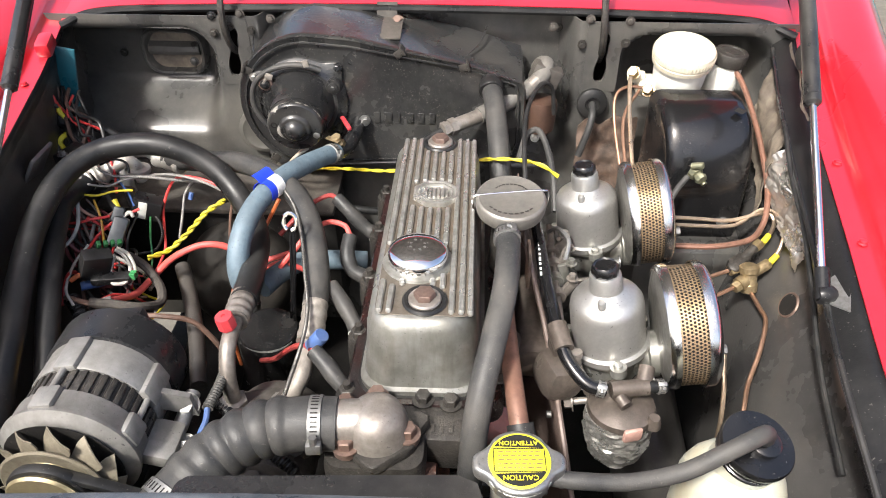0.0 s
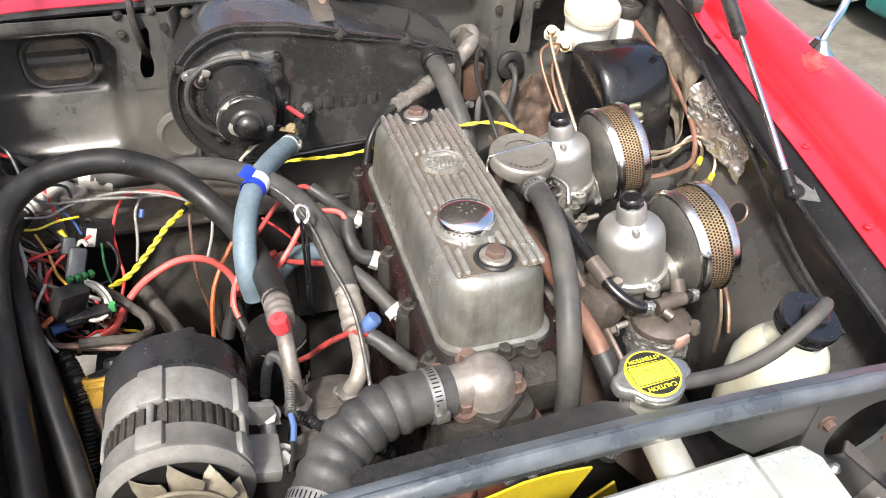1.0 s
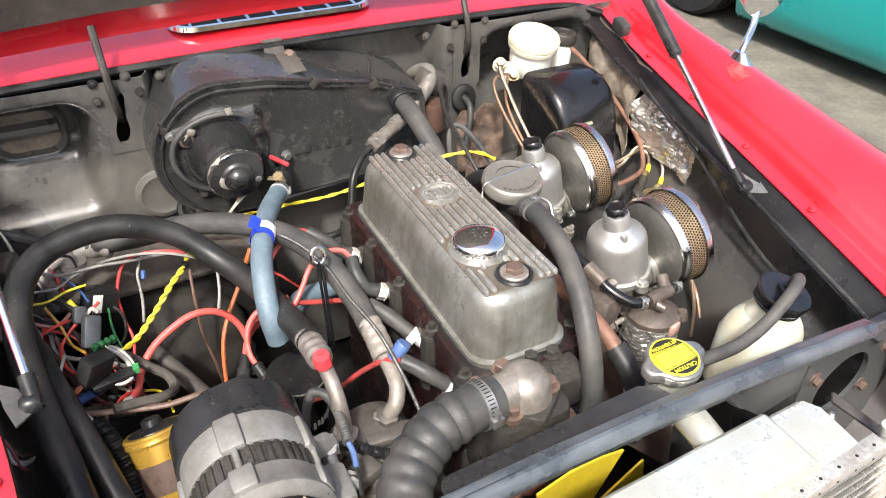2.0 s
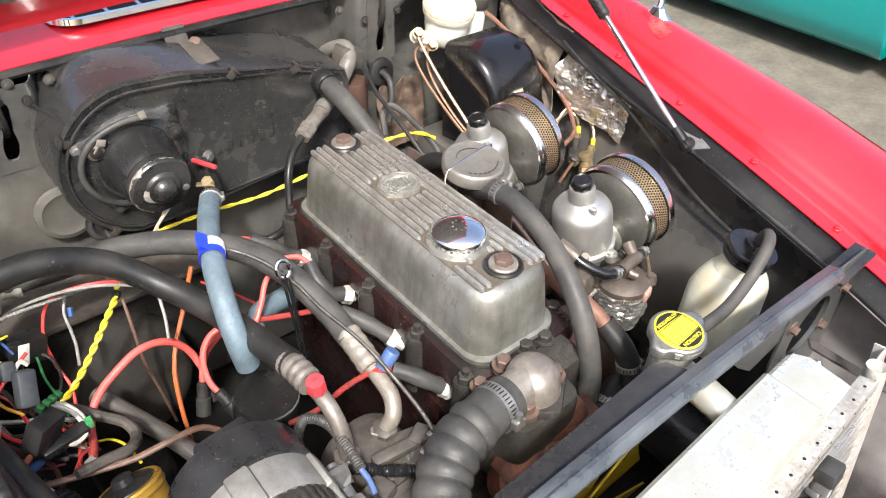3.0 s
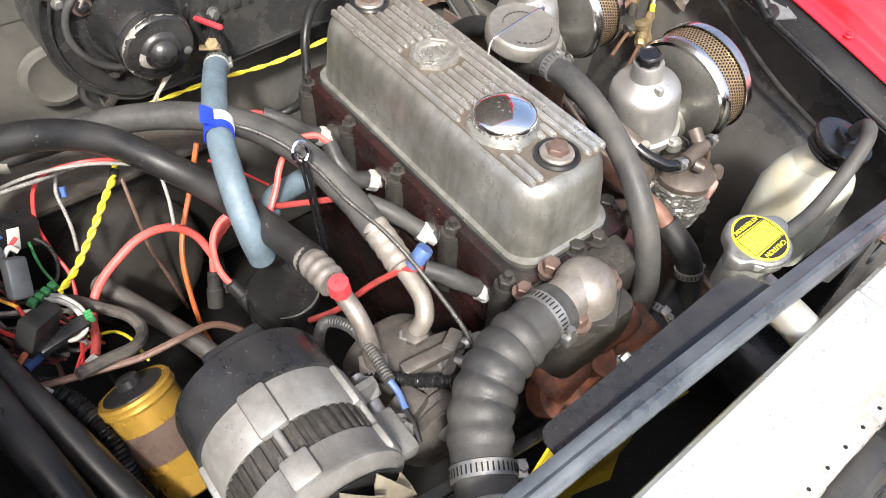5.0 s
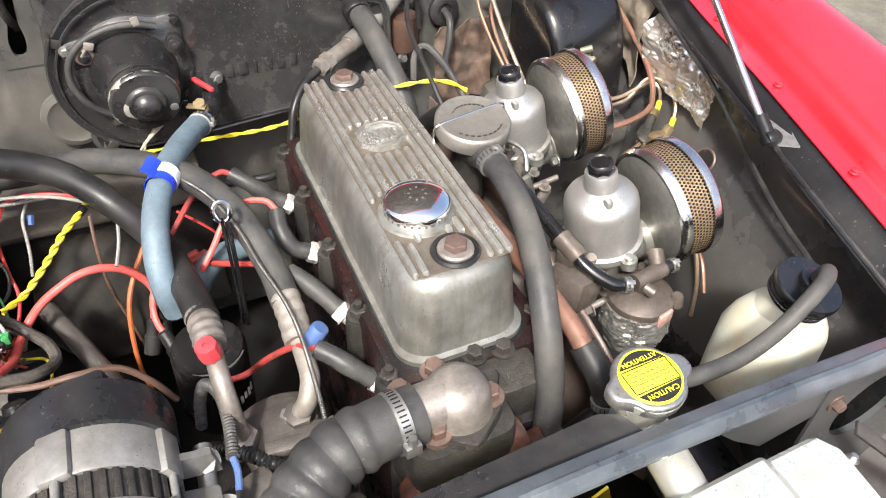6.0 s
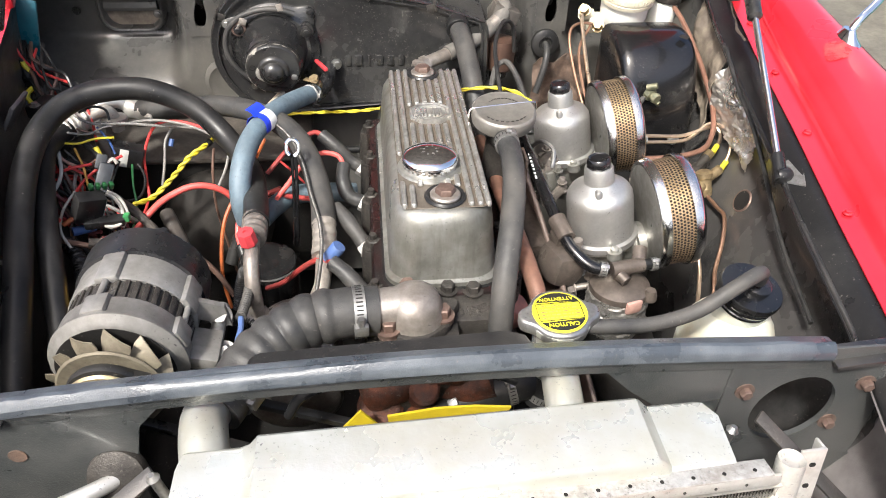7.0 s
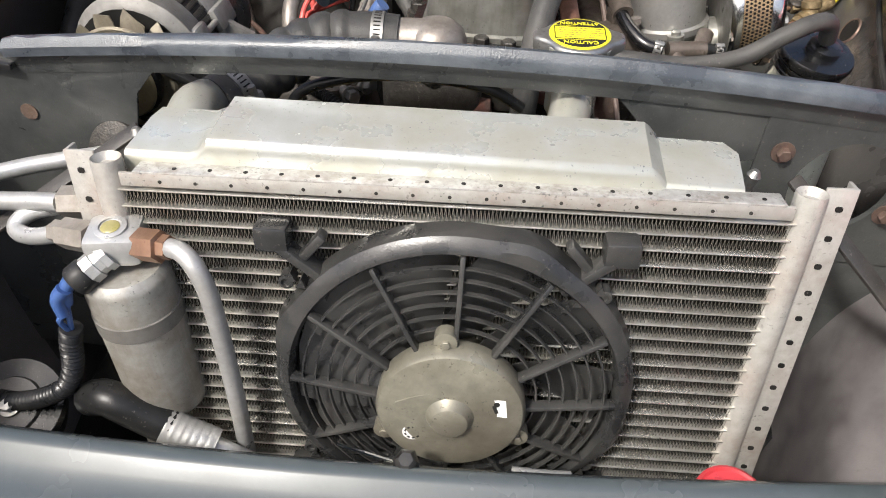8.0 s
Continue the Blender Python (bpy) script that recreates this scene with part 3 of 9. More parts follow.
# buffers bolted to the wing flanges at the rear corners
for side, finish, words in ((1, RUBBERG, "grey rubber bonnet buffer"), (-1, RED, "red-painted bonnet buffer bracket")):
    b = B()
    x, z = lip_at(0.515)
    box(b, (mirrored(side, x + 0.004), 0.517, z + 0.012), (0.024, 0.042, 0.026), Matrix.Rotation(radians(-10 * side), 3, "Z") @ Matrix.Rotation(radians(12), 3, "X"), 0.007)
    part("bonnet_buffer", b, finish, car, words)

# bulkhead: one pressed sheet with the hollow bay on the left, a well behind the heater and slots for the hinges
b = B()
NX, NZ = 230, 92
X0, X1, Z0, Z1 = -0.80, 0.66, 0.24, 0.878


def soft(t):
    t = min(1, max(0, t))
    return t * t * (3 - 2 * t)


def hollow(x, z, x0, x1, z0, z1, w, low=1.0):
    """How far into a pressed hollow a place lies, 0 to 1; low below 1 draws out the lower slope."""
    cx = min(x - x0, x1 - x)
    cz = min((z - z0) * low, z1 - z)
    d = min(cx, cz)
    if cx < 0.06 and cz < 0.06:
        d = 0.06 - math.hypot(0.06 - cx, 0.06 - cz)
    return soft(d / w)


rows = []
for j in range(NZ + 1):
    z = Z0 + (Z1 - Z0) * j / NZ
    row = []
    for i in range(NX + 1):
        x = X0 + (X1 - X0) * i / NX
        y = 0.615
        y += 0.105 * hollow(x, z, -0.765, -0.40, 0.645, 0.862, 0.05, 0.6)
        y += 0.07 * hollow(x, z, -0.33, 0.225, 0.60, 0.95, 0.03)
        y += 0.09 * hollow(x, z, 0.285, 0.56, 0.70, 0.861, 0.03)
        y -= 0.05 * soft((0.62 - z) / 0.2)
        row.append(b.verts.new((x, y, z)))
    rows.append(row)


def in_slot(x, z):
    for cx, cz, lean in ((-0.372, 0.815, 0.12), (0.262, 0.815, 0.05)):
        if abs(z - cz) < 0.052 and abs(x - cx) < 0.020:
            return True
    return False


for j in range(NZ):
    for i in range(NX):
        x, z = X0 + (X1 - X0) * (i + 0.5) / NX, Z0 + (Z1 - Z0) * (j + 0.5) / NZ
        if not in_slot(x, z):
            b.faces.new((rows[j][i], rows[j][i + 1], rows[j + 1][i + 1], rows[j + 1][i]))
for v in [v for v in b.verts if not v.link_faces]:
    b.verts.remove(v)
thicken(b, 0.002)
bulkhead = part("bulkhead", b, BAYDUST, car, "dusty black pressed steel bulkhead with hinge slots", 50)

for x, z in ((-0.446, 0.797), (-0.400, 0.878), (-0.351, 0.883), (-0.300, 0.875), (0.175, 0.868), (0.235, 0.882), (0.300, 0.880)):
    hexhead(b := B(), (x, 0.6125, z), (0, -1, 0), 0.0055, 0.005)
    part("panel_screw", b, DIRTY if x > -0.4 else SATIN, bulkhead)
# plates with keyhole slots for the bonnet hinges
for cx, cz, lean in ((-0.372, 0.815, 0.12), (0.262, 0.815, 0.05)):
    b = B()
    key_, out_ = [], []
    for i in range(56):
        a = 2 * math.pi * i / 56
        ca_, sa_ = math.cos(a), math.sin(a)
        k = 1 / max(abs(ca_) / 0.030, abs(sa_) / 0.060)
        out_.append(V(cx + k * ca_, 0, cz + k * sa_))
        z = 0.043 * math.copysign(abs(sa_) ** 0.55, sa_)
        w = 0.0068 + 0.0042 * soft(-z / 0.02) + 0.002 * soft((z - 0.02) / 0.015)
        u = w * math.copysign(abs(ca_) ** 0.6, ca_)
        key_.append(V(cx + u + lean * z, 0, cz + z))
    loft(b, [[p + V(0, y, 0) for p in ring] for ring, y in ((out_, 0.6135), (out_, 0.6115), (key_, 0.6110), (key_, 0.618))], False)
    part("hinge_plate", b, BAYDUST, bulkhead, "black plate with a keyhole hinge slot")

# oval louvred vent pressed into the hollow
b = B()
vc = V(-0.519, 0.712, 0.776)
ou = rrect(0.124, 0.090, 0.033, 7)
loft(b, [[vc + V(x * k, dy, z * k) for x, z in ou] for k, dy in ((1.02, 0.008), (1.0, -0.003), (0.965, -0.010), (0.92, -0.013), (0.86, -0.012), (0.80, -0.006), (0.77, 0.008))], False)
vent = part("vent", b, BAYDUST, bulkhead, "oval pressed vent with one louvre bar")
b = B()
plate(b, rrect(0.100, 0.070, 0.024, 6), vc + V(0, 0.004, 0), (1, 0, 0), (0, 0, 1), 0.001)
part("vent_floor", b, INSUL, bulkhead, "dusty tan metal inside the vent")
b = B()
loft(b, [[vc + V(x, dy - 0.002 * (1 - (x / 0.055) ** 2), 0.004 + dz) for dz, dy in ((-0.013, 0.004), (-0.010, -0.006), (-0.002, -0.011), (0.007, -0.009), (0.012, -0.002), (0.013, 0.006))] for x in (-0.048, -0.03, 0, 0.03, 0.048)])
part("louvre", b, BAYDUST, bulkhead)
for q in ((-0.441, 0.712, 0.765), (-0.62, 0.712, 0.77), (-0.372, 0.61, 0.862), (-0.335, 0.61, 0.855), (0.225, 0.61, 0.84), (0.297, 0.61, 0.843), (0.19, 0.675, 0.845), (-0.40, 0.61, 0.85)):
    hexhead(b := B(), q, (0, -1, 0), 0.0055, 0.006)
    part("panel_bolt", b, GREASE, bulkhead)
# seal along the rear edge, scuttle and its air grille
b = B()
edge = [(-0.66, 0.60, 0.862), (-0.60, 0.632, 0.876), (-0.4, 0.640, 0.882), (-0.045, 0.643, 0.885), (0.3, 0.640, 0.882), (0.50, 0.632, 0.876), (0.57, 0.60, 0.862)]
sweep(b, edge, 0.007, 8, 8)
part("bonnet_seal", b, RUBBER, car, "black rubber bonnet seal")
b = B()
front = smooth_line([V(p) + V(0, 0.006, 0.006) for p in edge], 6)
rings = [[V(MID + (p.x - MID) * (1 + 0.08 * k), p.y + 0.36 * k, p.z + 0.004 * min(1, k * 8) + 0.05 * k) for p in front] for k in (0, 0.03, 0.06, 0.3, 0.6, 1)]
loft(b, rings, False, False)
thicken(b, 0.002)
part("scuttle", b, RED, car, "glossy red scuttle panel below the windscreen", 60)
b = B()
go = V(-0.075, 0.755, 0.908)
for k, (hw, hd) in enumerate(((0.185, 0.062),)):
    o1, o2 = rrect(2 * hw, 2 * hd, 0.045, 7), rrect(2 * hw - 0.02, 2 * hd - 0.02, 0.036, 7)
    loft(b, [[go + V(x, y, 0) for x, y in o1], [go + V(x * 0.99, y * 0.98, 0.008) for x, y in o1], [go + V(x, y, 0.008) for x, y in o2], [go + V(x, y, 0) for x, y in o2]], False)
grille = part("air_grille", b, CHROME, car, "chromed scuttle air intake grille")
for i in range(7):
    b = B()
    box(b, go + V(-0.15 + 0.05 * i, 0, 0.004), (0.006, 0.105, 0.006), None, 0.001)
    part("grille_bar", b, CHROME, grille)
b = B()
plate(b, rrect(0.35, 0.105, 0.04, 6), go + V(0, 0, 0.0005), (1, 0, 0), (0, 1, 0), 0.001)
part("grille_mesh", b, DARK, grille)
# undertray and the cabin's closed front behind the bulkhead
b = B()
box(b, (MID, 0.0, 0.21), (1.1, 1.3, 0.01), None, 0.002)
part("undertray", b, DARK, car, "undertray coloured near-black for the shade below the engine")
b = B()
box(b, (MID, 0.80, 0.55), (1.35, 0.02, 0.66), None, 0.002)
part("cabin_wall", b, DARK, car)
# footwell box with its recess, and the chassis leg on the left
b = B()
box(b, (-0.40, 0.515, 0.601), (0.42, 0.15, 0.012), Matrix.Rotation(radians(4), 3, "X"), 0.005)
part("footwell", b, SHELFDUST, car, "dusty grey footwell top")
# front and left leg take the recess's shade in their colour
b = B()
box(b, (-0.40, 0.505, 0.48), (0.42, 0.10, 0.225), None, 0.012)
part("footwell_front", b, DARK, car, "footwell front coloured near-black for the shaded recess")
b = B()
lathe(b, (-0.36, 0.40, 0.49), (0.1, -0.75, 0.35), [(0.098, -0.06), (0.096, 0.0), (0.084, 0.02), (0.07, 0.026), (0.001, 0.028)], 30)
part("column_cover", b, mat("dusty_brown_steel", (0.03, 0.026, 0.021), 0.7, 0.05, (0.02, 0.017, 0.014), (0.006, 0.0055, 0.005), 0.62, 15.0, 110, 0.4), car, "dusty brown round steering column cover")
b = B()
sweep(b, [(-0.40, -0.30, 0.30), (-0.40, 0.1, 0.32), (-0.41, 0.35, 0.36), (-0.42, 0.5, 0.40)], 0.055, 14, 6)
part("chassis_leg", b, DARK, car, "chassis leg coloured near-black for the shaded recess")
b = B()
sweep(b, [(0.33, -0.30, 0.34), (0.33, 0.1, 0.36), (0.33, 0.40, 0.42)], 0.06, 14, 6)
part("chassis_leg", b, BAY, car)
b = B()
box(b, (0.40, 0.45, 0.47), (0.20, 0.24, 0.30), None, 0.03)
part("footwell", b, BAYDUST, car, "dusty black pedal box")
# rusty patch of bulkhead beside the carburettors
b = B()
rows = []
for j in range(25):
    row = []
    for i in range(27):
        x = -0.03 + 0.10 * i / 26
        z = -0.09 + (0.135 - 0.5 * max(0, -x - 0.01) + 0.022 * noise.noise(V(x * 30, 0.3, 2.0))) * j / 24
        p = V(0.262 + x, 0.588 + 0.05 * z, 0.668 + z)
        row.append(b.verts.new(p + V(0, 0.009 * noise.noise(p * 34) - 0.012 * soft((abs(x + 0.01) - 0.045) / 0.02) + 0.003 * noise.noise(p * 110), 0)))
    rows.append(row)
for j in range(24):
    for i in range(26):
        b.faces.new((rows[j][i], rows[j][i + 1], rows[j + 1][i + 1], rows[j + 1][i]))
thicken(b, 0.002)
part("rust_plate", b, RUST, car, "rusty steel bracket plate on the bulkhead")
for side in (1, -1):
    b = B()
    lathe(b, (mirrored(side, 0.50), -0.02, 0.292), (1 if side > 0 else -1, 0, 0), [(0.18, 0.0), (0.27, 0.004), (0.29, 0.02), (0.292, 0.08), (0.29, 0.14), (0.27, 0.155), (0.18, 0.16)], 36)
    part("front_tyre", b, TYRE, car, "black road tyre")
# turquoise original paint showing in the far corner
b = B()
box(b, (-0.664, 0.535, 0.803), (0.085, 0.006, 0.105), Matrix.Rotation(radians(4), 3, "Z") @ Matrix.Rotation(radians(12), 3, "Y"), 0.003)
part("corner_panel", b, BLUEPANEL, car, "old turquoise paint left in the corner")
b = B()
box(b, (-0.622, 0.335, 0.725), (0.006, 0.06, 0.11), Matrix.Rotation(radians(34), 3, "Y"), 0.002)
box(b, (-0.60, 0.335, 0.675), (0.05, 0.065, 0.006), None, 0.002)
part("bracket", b, PANELDUST, car, "bent steel bracket on the inner wing")

b = B()
box(b, (-0.585, 0.405, 0.722), (0.05, 0.05, 0.022), Matrix.Rotation(radians(-18), 3, "Z"), 0.004)
ledge = part("ledge", b, GUTTER, car, "small black ledge on the inner wing")
hexhead(b := B(), (-0.600, 0.392, 0.732), (0, 0, 1), 0.0055, 0.006)
part("ledge_screw", b, ZINC, ledge)
# bonnet shut bar, its rubber, and the panels beside the radiator
b = B()
bar = [(x, -0.233, 0.784 - 0.127 * (x - 0.03) ** 2) for x in (-0.418, -0.33, -0.2, -0.045, 0.1, 0.24, 0.350)]
L = smooth_line(bar, 6)
sec = [(-0.019, -0.015), (-0.0195, -0.005), (-0.0165, -0.001), (-0.012, 0.0035), (-0.007, 0.0035), (-0.003, 0.0005), (0.005, -0.0005), (0.009, -0.003), (0.009, -0.010), (0.005, -0.013), (-0.010, -0.011), (-0.014, -0.017)]
loft(b, [[p + V(0, a * 0.8, c * 0.85 + 0.0012 * math.sin(p.x * 260) * (c > 0)) for a, c in sec] for p in L])
part("shut_bar", b, SEAL, car, "curved bonnet shut bar faced with grey-black rubber")
b = B()
loft(b, [[p + V(0, a, c) for a, c in ((-0.004, -0.009), (-0.0075, -0.011), (-0.0085, -0.020), (-0.0065, -0.033), (-0.0035, -0.033), (-0.0045, -0.020))] for p in L])
part("bar_face", b, BARPANEL, car, "grey-green turned-down face below the shut bar")
b = B()
fl_ = [(-0.205, -0.232)] + [(-0.190 + 0.014 * math.cos(radians(a)), -0.2145 + 0.014 * math.sin(radians(a))) for a in range(185, 90, -15)] + [(-0.10, -0.198), (0.040, -0.191), (0.058, -0.199), (0.066, -0.225)]
loft(b, [[V(x, y, 0.766 - 0.10 * (x - 0.0) ** 2 - 0.10 * (y + 0.21) + h) for x, y in fl_] for h in (-0.0015, 0.0015)])
part("bar_flange", b, BAY, car, "flat satin black plate with a rounded corner behind the shut bar")
b = B()
lp = [(-0.57, 0.735), (-0.44, 0.745), (-0.33, 0.757), (-0.21, 0.757), (-0.215, 0.742), (-0.285, 0.738), (-0.305, 0.715), (-0.318, 0.66), (-0.318, 0.34), (-0.56, 0.34)]
plate(b, lp, (0, -0.236, 0), (1, 0, 0), (0, 0, 1), 0.003, 0.0008)
lpan = part("radiator_panel", b, BARPANEL, car, "dusty black panel beside the radiator")
b = B()
lathe(b, (-0.421, -0.2395, 0.685), (0, -1, 0), [(0.0085, 0), (0.0085, 0.001), (0.0055, 0.0012)], 16)
part("hole_ring", b, RUST, lpan)
b = B()
N = 32
outer = []
for i in range(N):
    a = 2 * math.pi * i / N
    k = 1 / max(abs(math.cos(a)) / 0.088, abs(math.sin(a)) / 0.085)
    outer.append(V(0.345 + k * math.cos(a), 0, 0.679 + k * math.sin(a)))
inner = [V(0.338 + 0.043 * math.cos(2 * math.pi * i / N) - 0.012 * math.sin(2 * math.pi * i / N) * 0.6, 0, 0.678 + 0.046 * math.sin(2 * math.pi * i / N) + 0.012 * math.cos(2 * math.pi * i / N)) for i in range(N)]
loft(b, [[p + V(0, -0.236, 0) for p in outer], [p + V(0, -0.239, 0) for p in outer], [p + V(0, -0.239, 0) for p in inner], [p + V(0, -0.233, 0) for p in inner]], False)
box(b, (0.345, -0.2375, 0.47), (0.176, 0.003, 0.25))
rpan = part("radiator_panel", b, BARPANEL, car, "dusty black panel with a large oval hole")
for q in ((0.278, -0.239, 0.711), (0.406, -0.239, 0.712), (0.385, -0.239, 0.655)):
    hexhead(b := B(), q, (0, -1, 0), 0.006, 0.008, 1.7)
    part("panel_bolt", b, RUSTBOLT, rpan)
b = B()
loft(b, [[(0.115, -0.234, 0.765), (0.26, -0.234, 0.765), (0.26, -0.234, 0.70), (0.20, -0.234, 0.685), (0.158, -0.234, 0.72)], [(0.115, -0.237, 0.765), (0.26, -0.237, 0.765), (0.26, -0.237, 0.70), (0.20, -0.237, 0.685), (0.158, -0.237, 0.72)]])
part("radiator_panel", b, BARPANEL, car)
b = B()
box(b, (0.40, -0.234, 0.75), (0.085, 0.03, 0.006), Matrix.Rotation(radians(-6), 3, "Y"), 0.001)
part("bar_bracket", b, BAY, car)
b = B()
box(b, (-0.475, -0.234, 0.742), (0.12, 0.03, 0.006), Matrix.Rotation(radians(6), 3, "Y"), 0.001)
part("bar_bracket", b, BAY, car)
for p0, p1 in (((0.285, -0.262, 0.70), (0.401, -0.36, 0.606)), ((-0.285, -0.285, 0.707), (-0.50, -0.385, 0.572))):
    b = B()
    d = V(p1) - V(p0)
    box(b, (V(p0) + V(p1)) / 2, (d.length, 0.015, 0.004), facing((0, 0, 0), d, (0, 1, 0.6)).to_3x3(), 0.001)
    part("stay", b, OILYBLACK, car, "flat black steel stay")
# slam panel at the front
b = B()
sec = [(0.035, -0.045), (0.030, -0.004), (0.022, 0.003), (0.012, 0.0), (0.002, -0.008), (-0.02, -0.012), (-0.06, -0.014), (-0.085, -0.022), (-0.10, -0.06), (-0.105, -0.14)]
rings = []
for i in range(21):
    x = -0.62 + 1.2 * i / 20
    y = -0.505 - 0.012 + 0.10 * (x - MID) ** 2 + 0.045 * (x + 0.1)
    rings.append([V(x, y + a, 0.546 + c + 0.012 * (x + 0.1)) for a, c in sec])
loft(b, rings, False, False)
thicken(b, 0.002)
part("slam_panel", b, SLAM, car, "grey-green front slam panel with a rolled edge", 60)
# raised bonnet on its hinges
b = B()
bd = V(0, -math.cos(radians(68)), math.sin(radians(68)))
bn = V(0, -bd.z, bd.y)
rings = []
for i in range(13):
    s = 1.12 * i / 12
    half = 0.60 - 0.10 * (s / 1.12) ** 2
    rings.append([V(MID, 0.655, 0.92) + bd * s + V(half * k, 0, 0) - bn * (0.035 * (1 - k * k)) for k in (-1, -0.8, -0.5, -0.2, 0, 0.2, 0.5, 0.8, 1)])
loft(b, rings, False, False)
thicken(b, 0.006)
part("bonnet", b, RED, car, "raised red bonnet", 60)
b = B()
loft(b, [[V(MID, 0.655, 0.92) + bd * s + V(0.53 * k, 0, 0) - bn * (0.034 * (1 - k * k) - 0.016) for k in (-1, -0.6, -0.2, 0.2, 0.6, 1)] for s in (0.06, 0.3, 0.6, 0.9, 1.05)], False, False)
thicken(b, 0.003)
part("bonnet_lining", b, DIRTY, car, "dusty grey bonnet underside", 60)
for x in (-0.372, 0.262):
    b = B()
    sweep(b, [(x, 0.64, 0.80), (x - 0.003, 0.605, 0.835), (x - 0.006, 0.60, 0.885), (x - 0.008, 0.635, 0.96)], 0.006, 8)
    part("bonnet_hinge", b, GREASE, car, "oily bonnet hinge arm")
# door mirror on the right wing
mirror = thing("wing_mirror", (0.62, 0.27, 0.855), "chromed wing mirror on a short curved arm", "mirror")
b = B()
mb = V(0.62, 0.275, 0.856)
loft(b, [[mb + V(0.0185 * k * math.cos(t), 0.034 * k * math.sin(t), h) for t in (2 * math.pi * i / 24 for i in range(24))] for k, h in ((1.05, -0.004), (1.05, 0.004), (0.92, 0.008), (0.55, 0.017), (0.36, 0.026))])
part("base", b, CHROME, mirror, "oval chrome base on a black gasket")
b = B()
loft(b, [[mb + V(0.024 * k * math.cos(t), 0.040 * k * math.sin(t), h) for t in (2 * math.pi * i / 28 for i in range(28))] for k, h in ((0.95, -0.014), (1.0, -0.006), (1.0, 0.0), (0.86, 0.003))])
part("gasket", b, RUBBER, mirror, "black rubber gasket")
b = B()
sweep(b, [mb + V(0, 0, 0.014), mb + V(0.018, 0.01, 0.036), mb + V(0.05, 0.03, 0.055), mb + V(0.075, 0.05, 0.085)], 0.0062, 12)
part("arm", b, CHROME, mirror)
b = B()
lathe(b, mb + V(0.075, 0.045, 0.12), (0, -1, 0), [(0.02, -0.03), (0.045, -0.02), (0.055, 0), (0.056, 0.006), (0.052, 0.007)], 28)
part("head", b, CHROME, mirror, "round polished mirror head")

# ---- the neighbouring teal car ----
teal = thing("parked_car", (2.9, 1.0, 0.0), "teal car parked on the concrete alongside", "car")
b = B()
sec = [(0.02, 0.13), (-0.01, 0.16), (-0.03, 0.24), (-0.042, 0.34), (-0.045, 0.45), (-0.03, 0.62), (0.05, 0.72), (0.3, 0.80), (0.8, 0.84), (1.3, 0.80), (1.55, 0.72), (1.63, 0.62), (1.645, 0.45), (1.642, 0.34), (1.63, 0.24), (1.61, 0.16), (1.58, 0.13)]


def sill_at(y):
    """The lower edge of the body: level, and round over each wheel."""
    for c in (0.15, 2.55):
        if abs(y - c) < 0.405:
            return 0.30 + math.sqrt(0.405 ** 2 - (y - c) ** 2) - 0.17 * soft((abs(y - c) - 0.36) / 0.045)
    return 0.10


rings = []
for i in range(181):
    y = -0.70 + 4.3 * i / 180
    k = min(1, 0.7 + i / 24 * 0.3, 0.7 + (180 - i) / 24 * 0.3)
    rings.append([V(2.735 + a, y, max(0.10 + (c - 0.13) * k, sill_at(y) + 0.001 * min(n_, 16 - n_))) for n_, (a, c) in enumerate(sec)])
loft(b, rings)
body_ = part("body", b, TEAL, teal, "glossy teal painted body", 60)
b = B()
loft(b, [[V(2.735 + a - 0.0015, 1.085 + 0.10 * (c - 0.2) + u, c) for u in (-0.003, 0.003)] + [V(2.735 + a + 0.004, 1.085 + 0.10 * (c - 0.2) + u, c) for u in (0.003, -0.003)] for a, c in sec[1:6]])
part("door_seam", b, DARK, body_, "dark shut line of the door")
for y, x in ((0.15, 2.84), (2.55, 2.84), (0.15, 4.25), (2.55, 4.25)):
    b = B()
    lathe(b, (x - 0.09, y, 0.30), (1, 0, 0), [(0.20, 0), (0.28, 0.005), (0.30, 0.03), (0.30, 0.15), (0.28, 0.175), (0.2, 0.18)], 40)
    wheel = part("wheel", b, TYRE, teal, "black tyre")
    b = B()
    lathe(b, (x - 0.088, y, 0.30), (-1, 0, 0), [(0.2, 0), (0.19, 0.004), (0.15, -0.01), (0.05, 0.0), (0.04, 0.012)], 28)
    part("rim", b, ZINC, wheel)


# ---- the engine ----
engine = thing("engine", (0, 0.16, 0.3), "greasy four-cylinder engine with a dull cast alloy rocker cover", "engine")
CY = 0.1625
b = B()
secs = [(0.700, 0.138, 0.420, 0.030), (0.7065, 0.138, 0.420, 0.030), (0.7085, 0.128, 0.410, 0.032), (0.735, 0.1245, 0.4065, 0.034), (0.770, 0.1195, 0.401, 0.035), (0.783, 0.115, 0.3965, 0.035), (0.7905, 0.107, 0.389, 0.034), (0.7948, 0.097, 0.379, 0.032), (0.796, 0.088, 0.370, 0.03)]
loft(b, [[V(-0.003 + x, CY + y, z) for x, y in rrect(w, l, r, 7)] for z, w, l, r in secs])
cover = part("rocker_cover", b, CAST, engine, "dull grey cast aluminium rocker cover, ribbed, with oil stains", 50)


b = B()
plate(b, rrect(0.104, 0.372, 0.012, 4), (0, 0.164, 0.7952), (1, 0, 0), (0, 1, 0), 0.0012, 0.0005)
part("groove_floor", b, CASTDARK, cover, "dark brown floor between the ribs")


